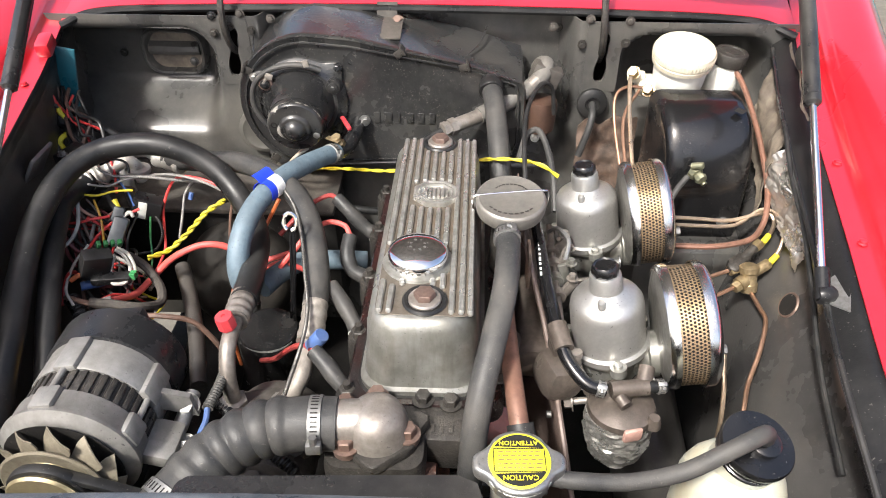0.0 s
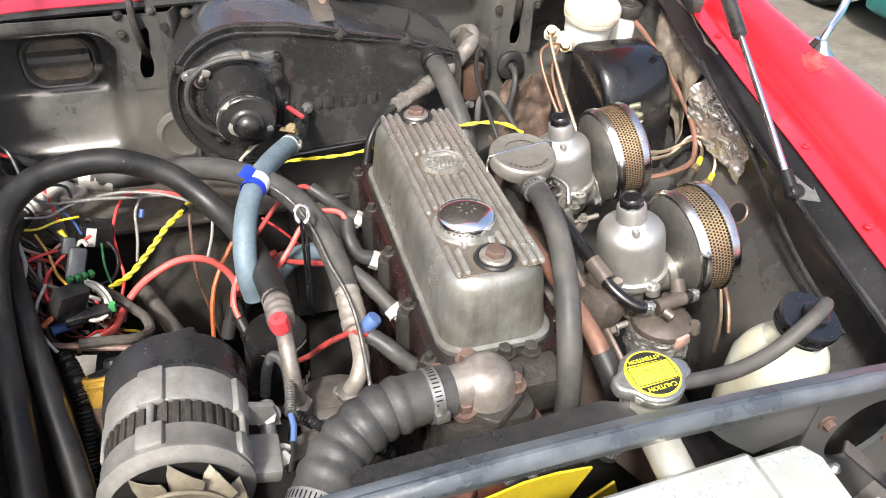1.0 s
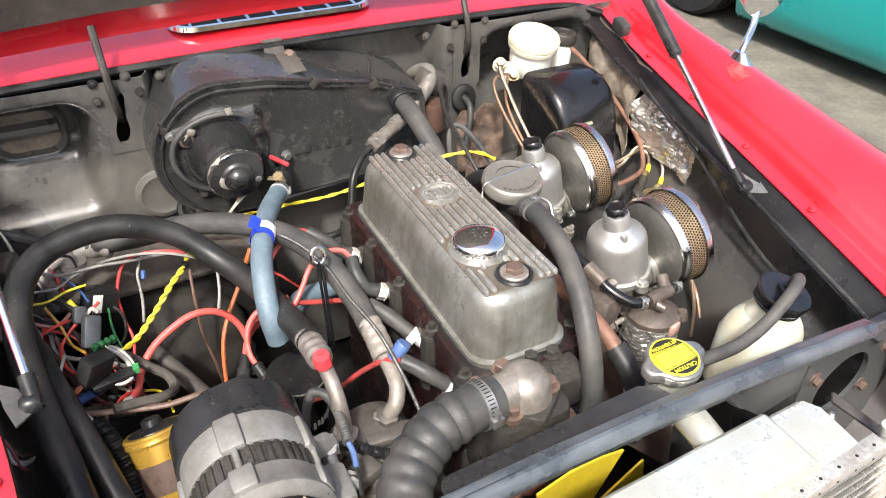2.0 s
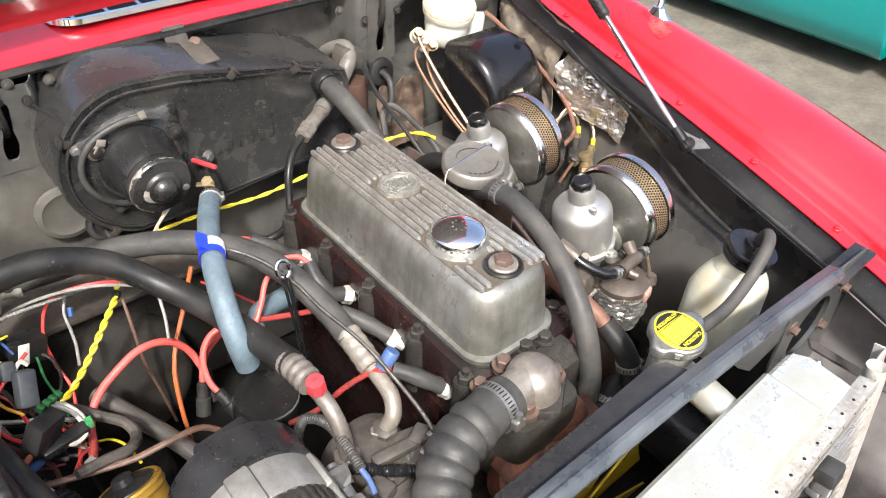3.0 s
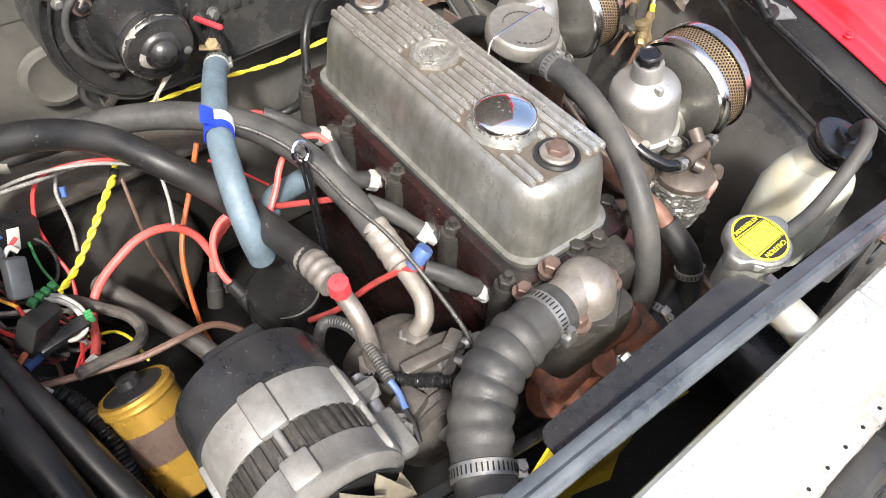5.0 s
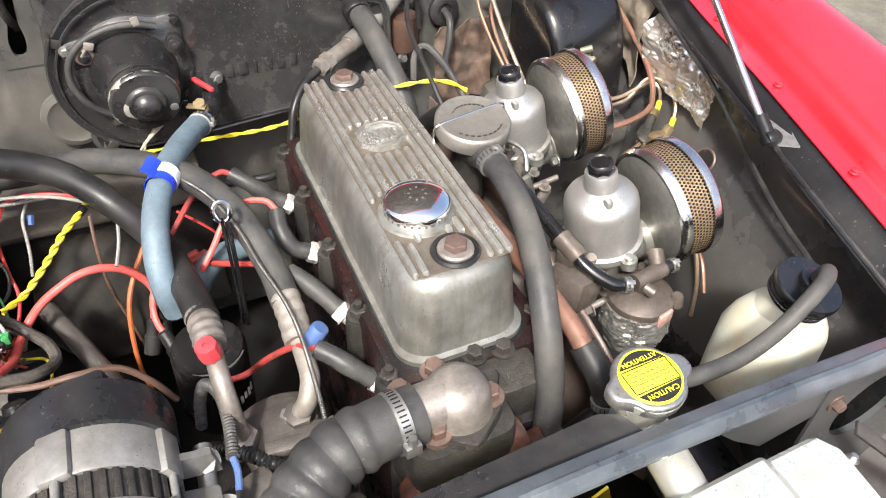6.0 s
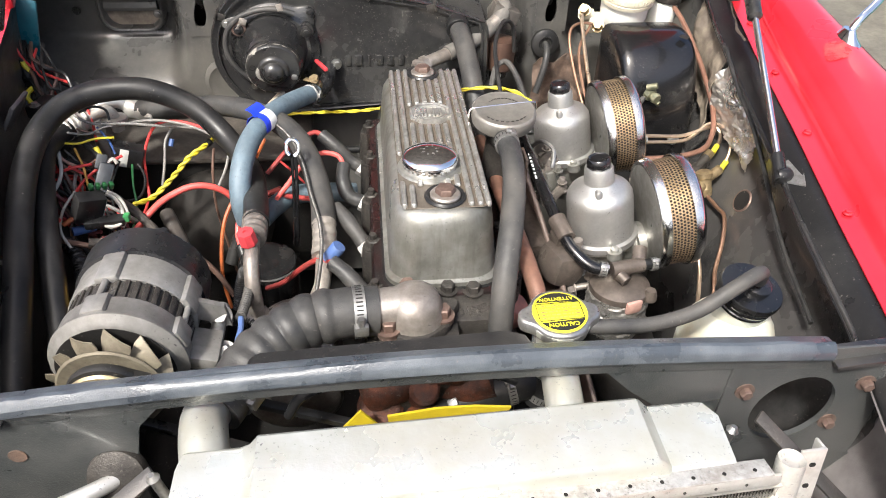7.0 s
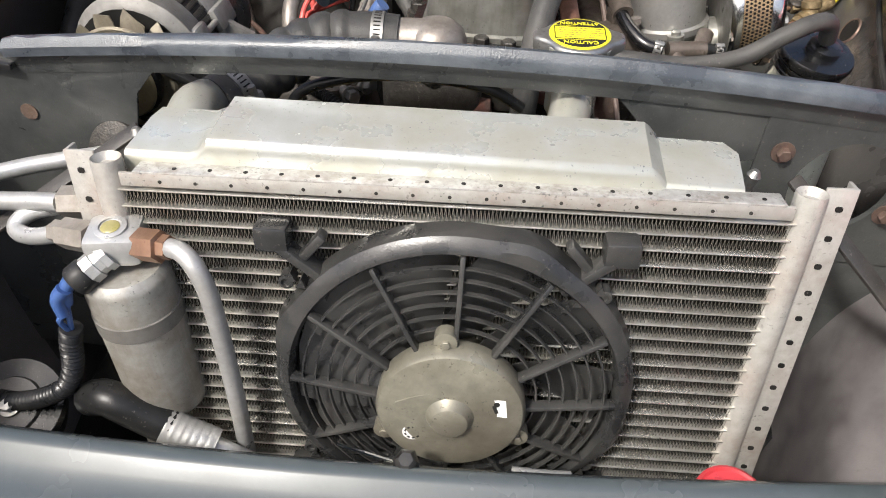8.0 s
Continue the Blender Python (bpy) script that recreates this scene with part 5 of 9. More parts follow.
lathe(b, AC + V(0, -0.066, 0), (0, -1, 0), [(0.024, 0.0), (0.046, 0.0005), (0.0515, 0.002), (0.0525, 0.004), (0.050, 0.0055), (0.044, 0.004), (0.026, 0.005)], 40)
fanp = part("fan_disc", b, TAN, alt, "tan pressed metal fan disc")
b = B()
lathe(b, AC + V(0, -0.046, 0), (0, -1, 0), [(0.03, 0.0), (0.060, 0.0), (0.060, 0.0006), (0.03, 0.0006)], 36)
part("vent_recess", b, DARK, alt, "dark vent opening behind the fan")
for k in range(11):
    a = 2 * math.pi * k / 11 + 0.15
    b = B()
    c0 = AC + V(0, -0.068, 0)
    rings = []
    for r, back, wide in ((0.036, 0.0, 0.9), (0.046, 0.003, 1.0), (0.055, 0.010, 1.05), (0.062, 0.015, 0.9)):
        ring = []
        for u, dy in ((-1, 0), (-0.35, 0), (0.35, 0), (1, 0), (1, 0.0014), (0.35, 0.0014), (-0.35, 0.0014), (-1, 0.0014)):
            q = a + 0.27 * wide * u
            lift = back * (0.5 + 0.5 * u) ** 1.4 + 0.004 * max(0, u) * (r > 0.04)
            ring.append(c0 + V(r * math.cos(q), lift + dy, r * math.sin(q)))
        rings.append(ring)
    loft(b, rings)
    part("fan_blade", b, fanp.data.materials[0], fanp)
b = B()
lathe(b, AC + V(0, -0.066, 0), (0, -1, 0), [(0.028, 0), (0.038, 0.003), (0.030, 0.012), (0.038, 0.021), (0.036, 0.024), (0.016, 0.025)], 36)
part("pulley", b, mat("brassy_pulley", (0.4, 0.34, 0.2), 0.4, 0.7, (0.34, 0.28, 0.17), (0.18, 0.14, 0.09), 0.3, 20), alt, "brass-coloured pulley")
hexhead(b := B(), AC + V(0, -0.091, 0), (0, -1, 0), 0.011, 0.012)
part("pulley_nut", b, ZINC, alt)
b = B()
box(b, AC + V(0.075, -0.0, -0.02), (0.04, 0.05, 0.018), Matrix.Rotation(radians(15), 3, "Y"), 0.004)
loft(b, [[AC + V(x, y, z) for x, y, z in ((0.055, 0.03, 0.03), (0.095, 0.045, 0.0), (0.095, 0.052, 0.0), (0.055, 0.037, 0.03))], [AC + V(x, y, z) for x, y, z in ((0.06, 0.03, 0.0), (0.10, 0.045, -0.03), (0.10, 0.052, -0.03), (0.06, 0.037, 0.0))]])
lug = part("mounting_lug", b, ALT, alt)
b = B()
rod(b, (-0.268, -0.075, 0.665), (-0.266, -0.03, 0.672), 0.0085)
hexhead(b, (-0.266, -0.047, 0.672), (0.1, -0.7, 0.7), 0.0095, 0.014)
hexhead(b, (-0.258, -0.09, 0.655), (0.1, -0.7, 0.7), 0.0095, 0.016)
part("adjuster_bolt", b, ZINC, alt, "bright plated adjuster bolt")
b = B()
loft(b, [[V(-0.415 + x, -0.185 + dy, 0.665 + z) for x, z in ((-0.02, -0.03), (0.03, -0.05), (0.02, -0.02), (-0.005, 0.012), (-0.022, 0.008))] for dy in (0, 0.006)])
part("lower_lug", b, RUSTBOLT, alt)
belt = thing("drive_belt", (-0.18, -0.19, 0.62), "black rubber drive belt", "belt")
b = B()
for z0, z1 in ((0.036, 0.052), (-0.036, -0.052)):
    p0, p1 = AC + V(0.005, -0.078, z0), V(-0.03, -0.156, 0.505 + z1)
    d = p1 - p0
    box(b, (p0 + p1) / 2, (d.length, 0.011, 0.008), facing((0, 0, 0), d, (0, 1, 0)).to_3x3(), 0.0015)
lathe(b, AC + V(0, -0.0725, 0), (0, -1, 0), [(0.031, 0.0), (0.0395, 0.0005), (0.0405, 0.003), (0.0405, 0.008), (0.0395, 0.0105), (0.031, 0.011)], 40)
part("belt_run", b, RUBBER, belt)


# ---- heater on the bulkhead ----
heater = thing("heater_box", (-0.1, 0.58, 0.68), "black steel heater casing with a round blower motor", "heater")
HC, HR = V(-0.225, 0, 0.762), 0.119
arc = [(HC.x + HR * math.cos(radians(a)), HC.z + HR * math.sin(radians(a))) for a in range(82, 262, 10)]
shape = arc + [(-0.20, 0.648), (-0.09, 0.656), (0.09, 0.668), (0.122, 0.676), (0.13, 0.70), (0.128, 0.79), (0.122, 0.808), (0.03, 0.838), (-0.08, 0.860), (-0.15, 0.875)]
cx = sum(p[0] for p in shape) / len(shape)
cz = sum(p[1] for p in shape) / len(shape)


def heater_ring(y, grow, drop=0.0):
    out = []
    for x, z in shape:
        d = V(x - cx, 0, z - cz)
        d = d * (1 + grow / d.length)
        out.append(V(cx + d.x, y, cz + d.z + drop))
    return out


b = B()
loft(b, [heater_ring(0.522, -0.004), heater_ring(0.520, 0.0), heater_ring(0.526, 0.003), heater_ring(0.535, 0.002), heater_ring(0.60, 0.004, 0.003), heater_ring(0.665, 0.004, 0.006)])
casing = part("casing", b, HEATERPAINT, heater, "black heater casing with dusty scuffed paint", 50)
b = B()
loft(b, [[p + V(0, -0.0015, 0) for p in heater_ring(0.5195, -0.0075)], heater_ring(0.5165, -0.0085), heater_ring(0.5165, -0.011), heater_ring(0.5195, -0.012)], False)
part("face_bead", b, HEATERPAINT, casing)
# plain embossed marks on the face
for k, w in enumerate((0.010, 0.013, 0.004, 0.011, 0.011, 0.010)):
    b = B()
    x0 = -0.116 + 0.0185 * k
    box(b, (x0, 0.5200, 0.7425), (w, 0.0016, 0.019), None, 0.0007)
    part("embossed_mark", b, HEATERPAINT, casing)
# casing clips and the strap to the scuttle
for x, z, y0 in ((-0.325, 0.825, 0.53), (0.032, 0.836, 0.53), (-0.072, 0.858, 0.53), (0.09, 0.672, 0.53), (-0.30, 0.66, 0.53)):
    b = B()
    d = V(x - cx, 0, z - cz).normalized()
    box(b, V(x, 0.524, z) + d * 0.004, (0.014, 0.022, 0.004), facing((0, 0, 0), V(d.z, 0, -d.x), (0, 1, 0)).to_3x3(), 0.001)
    box(b, V(x, 0.517, z) - d * 0.004, (0.012, 0.003, 0.014), facing((0, 0, 0), V(d.z, 0, -d.x), (0, 1, 0)).to_3x3(), 0.001)
    part("casing_clip", b, GREASE, casing)
b = B()
box(b, (-0.092, 0.585, 0.872), (0.034, 0.07, 0.003), Matrix.Rotation(radians(8), 3, "X"), 0.001)
box(b, (-0.105, 0.635, 0.878), (0.035, 0.04, 0.003), Matrix.Rotation(radians(60), 3, "X"), 0.001)
part("strap", b, DIRTY, heater, "scuffed tan-grey fixing strap")
hexhead(b := B(), (-0.085, 0.612, 0.875), (0, -0.6, 0.8), 0.007, 0.007)
part("strap_bolt", b, RUSTBOLT, heater)
b = B()
sweep(b, [(0.035, 0.55, 0.844), (0.055, 0.60, 0.847), (0.065, 0.66, 0.85)], 0.0015, 6)
part("casing_seam", b, HEATERPAINT, casing)
b = B()
sweep(b, [(-0.315, 0.54, 0.845), (-0.33, 0.60, 0.85), (-0.335, 0.66, 0.855)], 0.0015, 6)
part("casing_seam", b, HEATERPAINT, casing)
# blower motor
FC = V(-0.237, 0.521, 0.772)
LOBES = ((152, 0.086), (44, 0.086), (238, 0.082), (310, 0.080))


def flange_ring(y, grow):
    out = []
    for i in range(96):
        a = 2 * math.pi * i / 96
        r = 0.073
        for la, lr in LOBES:
            da = (a - radians(la) + math.pi) % (2 * math.pi) - math.pi
            r += (lr + 0.006 - 0.073) * math.exp(-(da / 0.20) ** 2)
        out.append(FC + V((r + grow) * math.cos(a), y, (r + grow) * math.sin(a)))
    return out


b = B()
loft(b, [flange_ring(0.002, 0.002), flange_ring(-0.004, 0.001), flange_ring(-0.0055, -0.002), [FC + V(0.067 * math.cos(2 * math.pi * i / 96), -0.008, 0.067 * math.sin(2 * math.pi * i / 96)) for i in range(96)], [FC + V(0.060 * math.cos(2 * math.pi * i / 96), -0.015, 0.060 * math.sin(2 * math.pi * i / 96)) for i in range(96)]])
motor = part("motor_flange", b, HEATERPAINT, heater, "lobed black motor mounting flange", 45)
MC = V(-0.238, 0.507, 0.772)
MA = V(0.045, -1, -0.115)
MU = MA.normalized()
MX = (V(1, 0, 0) - MU * MU.x).normalized()
MZ = MX.cross(MU) * (1 if MX.cross(MU).z > 0 else -1)


def round_motor(r, a):
    return MX * (r * math.cos(a)) + MZ * (r * math.sin(a))


b = B()
lathe(b, MC, MA, [(0.058, -0.006), (0.0545, 0.004), (0.051, 0.012), (0.049, 0.030), (0.047, 0.050), (0.0455, 0.054)], 52)
can = part("motor_can", b, SATIN, heater, "scuffed black motor body")
b = B()
lathe(b, MC + MU * 0.052, MA, [(0.0442, 0), (0.0442, 0.012), (0.0432, 0.016), (0.041, 0.0185), (0.030, 0.0195), (0.0255, 0.020), (0.0235, 0.0245), (0.021, 0.026), (0.0175, 0.0262), (0.0165, 0.029), (0.0135, 0.034), (0.009, 0.037), (0.004, 0.038)], 52)
endc = part("motor_end", b, SATIN, heater, "black motor end cap with chipped paint")


def flake(a0, a1, seed, wide):
    """One patch of bared primer on the rim of the end cap, with a ragged edge."""
    lines = []
    n = max(4, int((a1 - a0) / 2))
    for i in range(n + 1):
        t = i / n
        a = radians(a0 + (a1 - a0) * t)
        w = math.sin(math.pi * t) ** 0.5 * (0.55 + 0.75 * noise.noise(V(seed, t * (a1 - a0) / 14, 0.3)) + 0.35 * noise.noise(V(seed + 5, t * (a1 - a0) / 4, 0.7)))
        w = max(0.05, w) * wide
        o = 0.3 * noise.noise(V(seed + 9, t * (a1 - a0) / 7, 0.1)) * wide
        line = []
        for u in (0, 0.4, 0.7, 1.0):
            d = u * w * 0.012
            r, h = (0.0445, 0.0125 + o * 0.004 + d) if d < 0.003 else (0.0445 - (d - 0.003) * 1.15, 0.0160 + min(0.0036, (d - 0.003) * 0.8))
            line.append(MC + MU * (0.0522 + h) + round_motor(r, a))
        lines.append(line)
    b = B()
    loft(b, lines, False, False)
    thicken(b, 0.0003)
    part("paint_chip", b, PAINTCHIP, endc)


for a0, a1, seed, wide in ((96, 118, 1, 0.24), (116, 146, 2, 0.55), (144, 172, 3, 0.75), (170, 198, 10, 0.45), (196, 222, 11, 0.6), (220, 248, 4, 0.28), (70, 84, 5, 0.25), (54, 66, 6, 0.2), (16, 44, 7, 0.25), (-42, -20, 8, 0.3), (262, 278, 9, 0.2), (300, 312, 12, 0.2)):
    flake(a0, a1, seed, wide)
lathe(b := B(), MC + MU * 0.0705 + MX * -0.033 + MZ * 0.006, MA, [(0.0052, 0), (0.0052, 0.0012), (0.004, 0.0014), (0.0036, 0.0004), (0.0005, 0.0004)], 14)
part("screw_hole", b, DARK, endc)
lathe(b := B(), MC + MU * 0.0705 + MX * 0.032 + MZ * -0.014, MA, [(0.0055, 0), (0.0055, 0.0015), (0.004, 0.0022), (0.001, 0.0022)], 14)
part("end_screw", b, ZINC, endc)
b = B()
loft(b, [[MC + MU * (0.0525 + h) + round_motor(r, radians(a)) for r, h in ((0.0262 + 0.0035 * math.sin(math.pi * t), 0.0203), (0.0243, 0.0238), (0.0225, 0.0257))] for t, a in ((i / 10, 165 + 6 * i) for i in range(11))], False, False)
thicken(b, 0.0003)
part("paint_chip", b, PAINTCHIP, endc)
for la, lr in LOBES:
    q = FC + V(lr * math.cos(radians(la)), -0.0045, lr * math.sin(radians(la)))
    hexhead(b := B(), q, (0, -1, 0), 0.0055, 0.006)
    part("flange_screw", b, GREASE if la == 238 else ZINC if la == 152 else SATIN, motor)
for a in (30, 146):
    b = B()
    q = MC + V(0.065 * math.cos(radians(a)), -0.002, 0.065 * math.sin(radians(a)))
    lathe(b, q, (0, -1, 0), [(0.0125, -0.008), (0.0125, 0.003), (0.0115, 0.0045), (0.0085, 0.0048)], 20)
    mount = part("rubber_mount", b, RUSTBOLT if a == 146 else SATIN, motor)
    b = B()
    lathe(b, q, (0, -1, 0), [(0.0085, 0.004), (0.008, 0.0075), (0.005, 0.008)], 16)
    hexhead(b, q + V(0, -0.007, 0), (0, -1, 0), 0.0042, 0.005, 0)
    part("mount_screw", b, SATIN, mount)
b = B()
L3 = [V(-0.237 + r * math.cos(radians(t)), 0.504 - 0.004 * math.sin(radians(t)), 0.772 + r * math.sin(radians(t))) for t, r in ((58, 0.072), (75, 0.070), (95, 0.070), (115, 0.072), (135, 0.077), (155, 0.081), (175, 0.081), (195, 0.078), (215, 0.074), (235, 0.070), (252, 0.066))]
sweep(b, L3, 0.0046, 10, 4)
part("motor_cable", b, RUBBERG, heater, "thick black cable looped round the motor")
for a, r in ((82, 0.070), (138, 0.070)):
    b = B()
    q = FC + V(r * math.cos(radians(a)), -0.020, r * math.sin(radians(a)))
    box(b, q, (0.022, 0.010, 0.004), Matrix.Rotation(radians(-(a - 90)), 3, "Y") @ Matrix.Rotation(radians(25), 3, "X"), 0.001)
    box(b, q + V(0.006, -0.004, 0.004), (0.010, 0.003, 0.012), Matrix.Rotation(radians(-(a - 70)), 3, "Y"), 0.001)
    part("cable_clip", b, INSULALLOY, heater, "bent pale metal clip holding the cable")
for k, (x1, z1) in enumerate(((-0.30, 0.645), (-0.285, 0.648))):
    wire(heater, [(-0.232 + 0.008 * k, 0.46, 0.715), (-0.25, 0.45, 0.700), (-0.275 + 0.01 * k, 0.46, 0.675), (x1 - 0.05, 0.50, z1 + 0.01)], 0.0022, mat("beige_wire", (0.5, 0.4, 0.28), 0.5) if k == 0 else WWHITE, "motor_wire")
part("grommet", lathe(B(), (-0.34, 0.603, 0.672), (0, -1, 0), [(0.045, 0), (0.044, 0.008), (0.036, 0.011), (0.030, 0.008), (0.012, 0.008)], 28), BAYDUST, bulkhead)
part("grommet", lathe(B(), (-0.30, 0.575, 0.645), (0, -1, 0.4), [(0.026, 0), (0.024, 0.008), (0.018, 0.009), (0.012, 0.003)], 24), RUBBER, bulkhead)

# heater valve, faded blue hose and its tag
hv = thing("heater_hose", (-0.2, 0.3, 0.66), "faded blue-grey heater hose with a blue tag", "hose")
b = B()
hp = [(-0.172, 0.432, 0.724), (-0.187, 0.405, 0.732), (-0.214, 0.345, 0.746), (-0.236, 0.290, 0.752), (-0.254, 0.235, 0.745), (-0.264, 0.195, 0.722), (-0.266, 0.172, 0.690), (-0.262, 0.168, 0.655)]
sweep(b, hp, 0.0150, 16, 8)
part("hose", b, BLUEHOSE, hv)
b = B()
sweep(b, [(-0.246, 0.190, 0.642), (-0.226, 0.228, 0.642), (-0.200, 0.256, 0.640), (-0.150, 0.272, 0.632), (-0.11, 0.28, 0.625)], 0.0150, 16, 8)
part("lower_hose", b, BLUEHOSE, hv)
clip_band(hv, (-0.178, 0.421, 0.728), (-0.013, -0.03, 0.008), 0.0150, 0.010, (1, 0.2, -0.1))
b = B()
td = V(-0.022, -0.055, 0.006).normalized()
_, tu, tv = basis(td)
TC = V(-0.2395, 0.279, 0.7515)
loft(b, [[TC + td * s + (tu * math.cos(a) + tv * math.sin(a)) * 0.0158 for a in (radians(t) for t in range(0, 361, 20))] for s in (-0.016, 0.016)], False, False)
thicken(b, -0.0006)
tag = part("tag", b, TAGBLUE, hv, "blue and white printed paper tag")
b = B()
up = V(0, 0, 1)
loft(b, [[(TC + V(0, 0, 0.0155)) + td * s + V(-0.013, 0.007, 0.003) * k + up * (0.010 * k * (1.6 - k)) for k in (0, 0.35, 0.7, 1.05)] for s in (-0.017, 0.017)], False, False)
thicken(b, 0.0006)
part("tag_flap", b, TAGBLUE, tag)
b = B()
loft(b, [[TC + td * s + (tu * math.cos(a) + tv * math.sin(a)) * 0.0167 for a in (radians(t) for t in range(150, 290, 14))] for s in (-0.015, 0.003)], False, False)
thicken(b, -0.0004)
part("tag_label", b, CARDWHITE, tag)
valve = thing("heater_valve", (-0.165, 0.46, 0.71), "brass and steel heater tap on the heater casing", "valve")
b = B()
sweep(b, [(-0.172, 0.432, 0.724), (-0.160, 0.458, 0.720), (-0.150, 0.49, 0.728), (-0.148, 0.525, 0.732)], 0.0125, 12)
part("body", b, SATIN, valve)
b = B()
lathe(b, (-0.166, 0.446, 0.728), (-0.3, -0.4, 1), [(0.009, 0), (0.009, 0.010), (0.006, 0.012), (0.006, 0.018), (0.0085, 0.019), (0.0085, 0.024)], 6)
box(b, (-0.176, 0.437, 0.745), (0.026, 0.010, 0.003), Matrix.Rotation(radians(-30), 3, "Z"), 0.001)
part("fitting", b, BRASS, valve)
b = B()
box(b, (-0.16, 0.47, 0.757), (0.007, 0.045, 0.006), Matrix.Rotation(radians(25), 3, "Z"), 0.002)
part("red_wire_sleeve", b, REDCAP, valve)
hexhead(b := B(), (-0.137, 0.515, 0.739), (0.3, -1, 0), 0.007, 0.008)
part("bolt", b, ZINC, valve)

# hoses at the heater's outlet side
ho = thing("heater_outlet_hose", (0.08, 0.4, 0.7), "thick black hose from the heater outlet down behind the engine", "hose")
b = B()
sweep(b, [(0.072, 0.525, 0.808), (0.074, 0.503, 0.806), (0.080, 0.46, 0.790), (0.086, 0.40, 0.758), (0.090, 0.36, 0.72), (0.092, 0.335, 0.66)], 0.0165, 16)
part("hose", b, RUBBERG, ho)
b = B()
lathe(b, (0.0725, 0.516, 0.808), (0.02, -1, -0.15), [(0.0185, 0), (0.0195, 0.006), (0.0195, 0.02), (0.018, 0.022)], 24)
part("collar", b, RUBBER, ho)
pipe = thing("alloy_heater_pipe", (0.05, 0.5, 0.76), "pale alloy heater pipe joined to rubber hoses", "pipe")
b = B()
sweep(b, [(0.150, 0.553, 0.800), (0.118, 0.532, 0.778), (0.07, 0.503, 0.765), (0.012, 0.467, 0.756)], 0.0115, 14)
part("pipe", b, PINKALLOY, pipe)
b = B()
lathe(b, (0.018, 0.470, 0.757), (-0.056, -0.035, -0.009), [(0.0145, 0), (0.0145, 0.011), (0.012, 0.012), (0.012, 0.016), (0.0135, 0.0165), (0.0135, 0.024), (0.009, 0.026)], 6)
part("union", b, PINKALLOY, pipe)
b = B()
sweep(b, [(0.055, 0.494, 0.763), (0.10, 0.523, 0.773), (0.135, 0.545, 0.788), (0.158, 0.562, 0.803), (0.166, 0.585, 0.812), (0.161, 0.610, 0.804), (0.158, 0.64, 0.785)], 0.0138, 14)
part("rubber_end", b, PALEHOSE, pipe)
b = B()
sweep(b, [(-0.004, 0.457, 0.753), (-0.030, 0.44, 0.744), (-0.052, 0.42, 0.722), (-0.063, 0.405, 0.690), (-0.075, 0.39, 0.66), (-0.10, 0.40, 0.635), (-0.16, 0.42, 0.625)], 0.0062, 12)
part("thin_hose", b, RUBBER, pipe)
can2 = thing("bronze_can", (0.157, 0.56, 0.72), "brown bronze-coloured can strapped to the bulkhead", "canister")
b = B()
lathe(b, (0.158, 0.556, 0.708), (0.05, 0, 1), [(0.023, 0), (0.0265, 0.004), (0.0275, 0.048), (0.0255, 0.056), (0.012, 0.059)], 28)
part("body", b, mat("brown_bronze", (0.15, 0.085, 0.06), 0.42, 0.5, (0.12, 0.07, 0.05), (0.06, 0.04, 0.034), 0.4, 24), can2)
b = B()
lathe(b, (0.157, 0.556, 0.690), (0.05, 0, 1), [(0.012, 0), (0.016, 0.004), (0.016, 0.022), (0.018, 0.026)], 20)
part("base", b, GLOSSB, can2)
hexhead(b := B(), (0.152, 0.535, 0.703), (0, -1, 0.2), 0.0055, 0.012)
part("terminal", b, ZINC, can2)
b = B()
box(b, (0.165, 0.575, 0.80), (0.05, 0.03, 0.035), Matrix.Rotation(radians(20), 3, "Y"), 0.004)
part("bracket", b, DIRTY, can2)
vac = thing("vacuum_pipes", (0.13, 0.45, 0.75), "thin black vacuum pipes looping from the bulkhead", "pipe")
b = B()
sweep(b, [(0.125, 0.30, 0.74), (0.122, 0.36, 0.775), (0.128, 0.44, 0.80), (0.150, 0.50, 0.815), (0.172, 0.525, 0.80), (0.180, 0.53, 0.75)], 0.0035, 8)
part("pipe", b, WBLACK, vac)
b = B()
sweep(b, [(0.118, 0.40, 0.74), (0.128, 0.42, 0.768), (0.145, 0.42, 0.778), (0.158, 0.39, 0.765), (0.166, 0.34, 0.74), (0.168, 0.30, 0.71)], 0.0048, 8)
part("pipe", b, RUBBERG, vac)
part("grommet", lathe(B(), (0.254, 0.606, 0.735), (0, -1, 0.1), [(0.027, 0), (0.026, 0.006), (0.021, 0.009), (0.013, 0.010), (0.011, 0.005)], 28), RUBBER, bulkhead)
b = B()
sweep(b, [(0.254, 0.606, 0.735), (0.252, 0.575, 0.730), (0.246, 0.56, 0.705), (0.232, 0.55, 0.66)], 0.0062, 10)
part("cable", b, RUBBERG, vac)

# ---- breather valve and hose on the right of the cover ----
bv = thing("breather_valve", (0.094, 0.161, 0.75), "grey flat-topped breather valve with a wire clip", "valve")
dax = V(0.02, -0.12, 0.99)
dc = V(0.094, 0.163, 0.812)
b = B()
lathe(b, dc, dax, [(0.024, -0.022), (0.034, -0.010), (0.0415, -0.006), (0.043, 0.0), (0.043, 0.010), (0.0415, 0.0125), (0.0395, 0.0135), (0.0375, 0.0128), (0.02, 0.0128), (0.001, 0.0128)], 44)
top = part("diaphragm_cover", b, mat("stamped_grey_plate", (0.24, 0.225, 0.2), 0.5, 0.6, (0.2, 0.19, 0.17), (0.12, 0.11, 0.1), 0.35, 30), bv, "stamped grey metal cover")
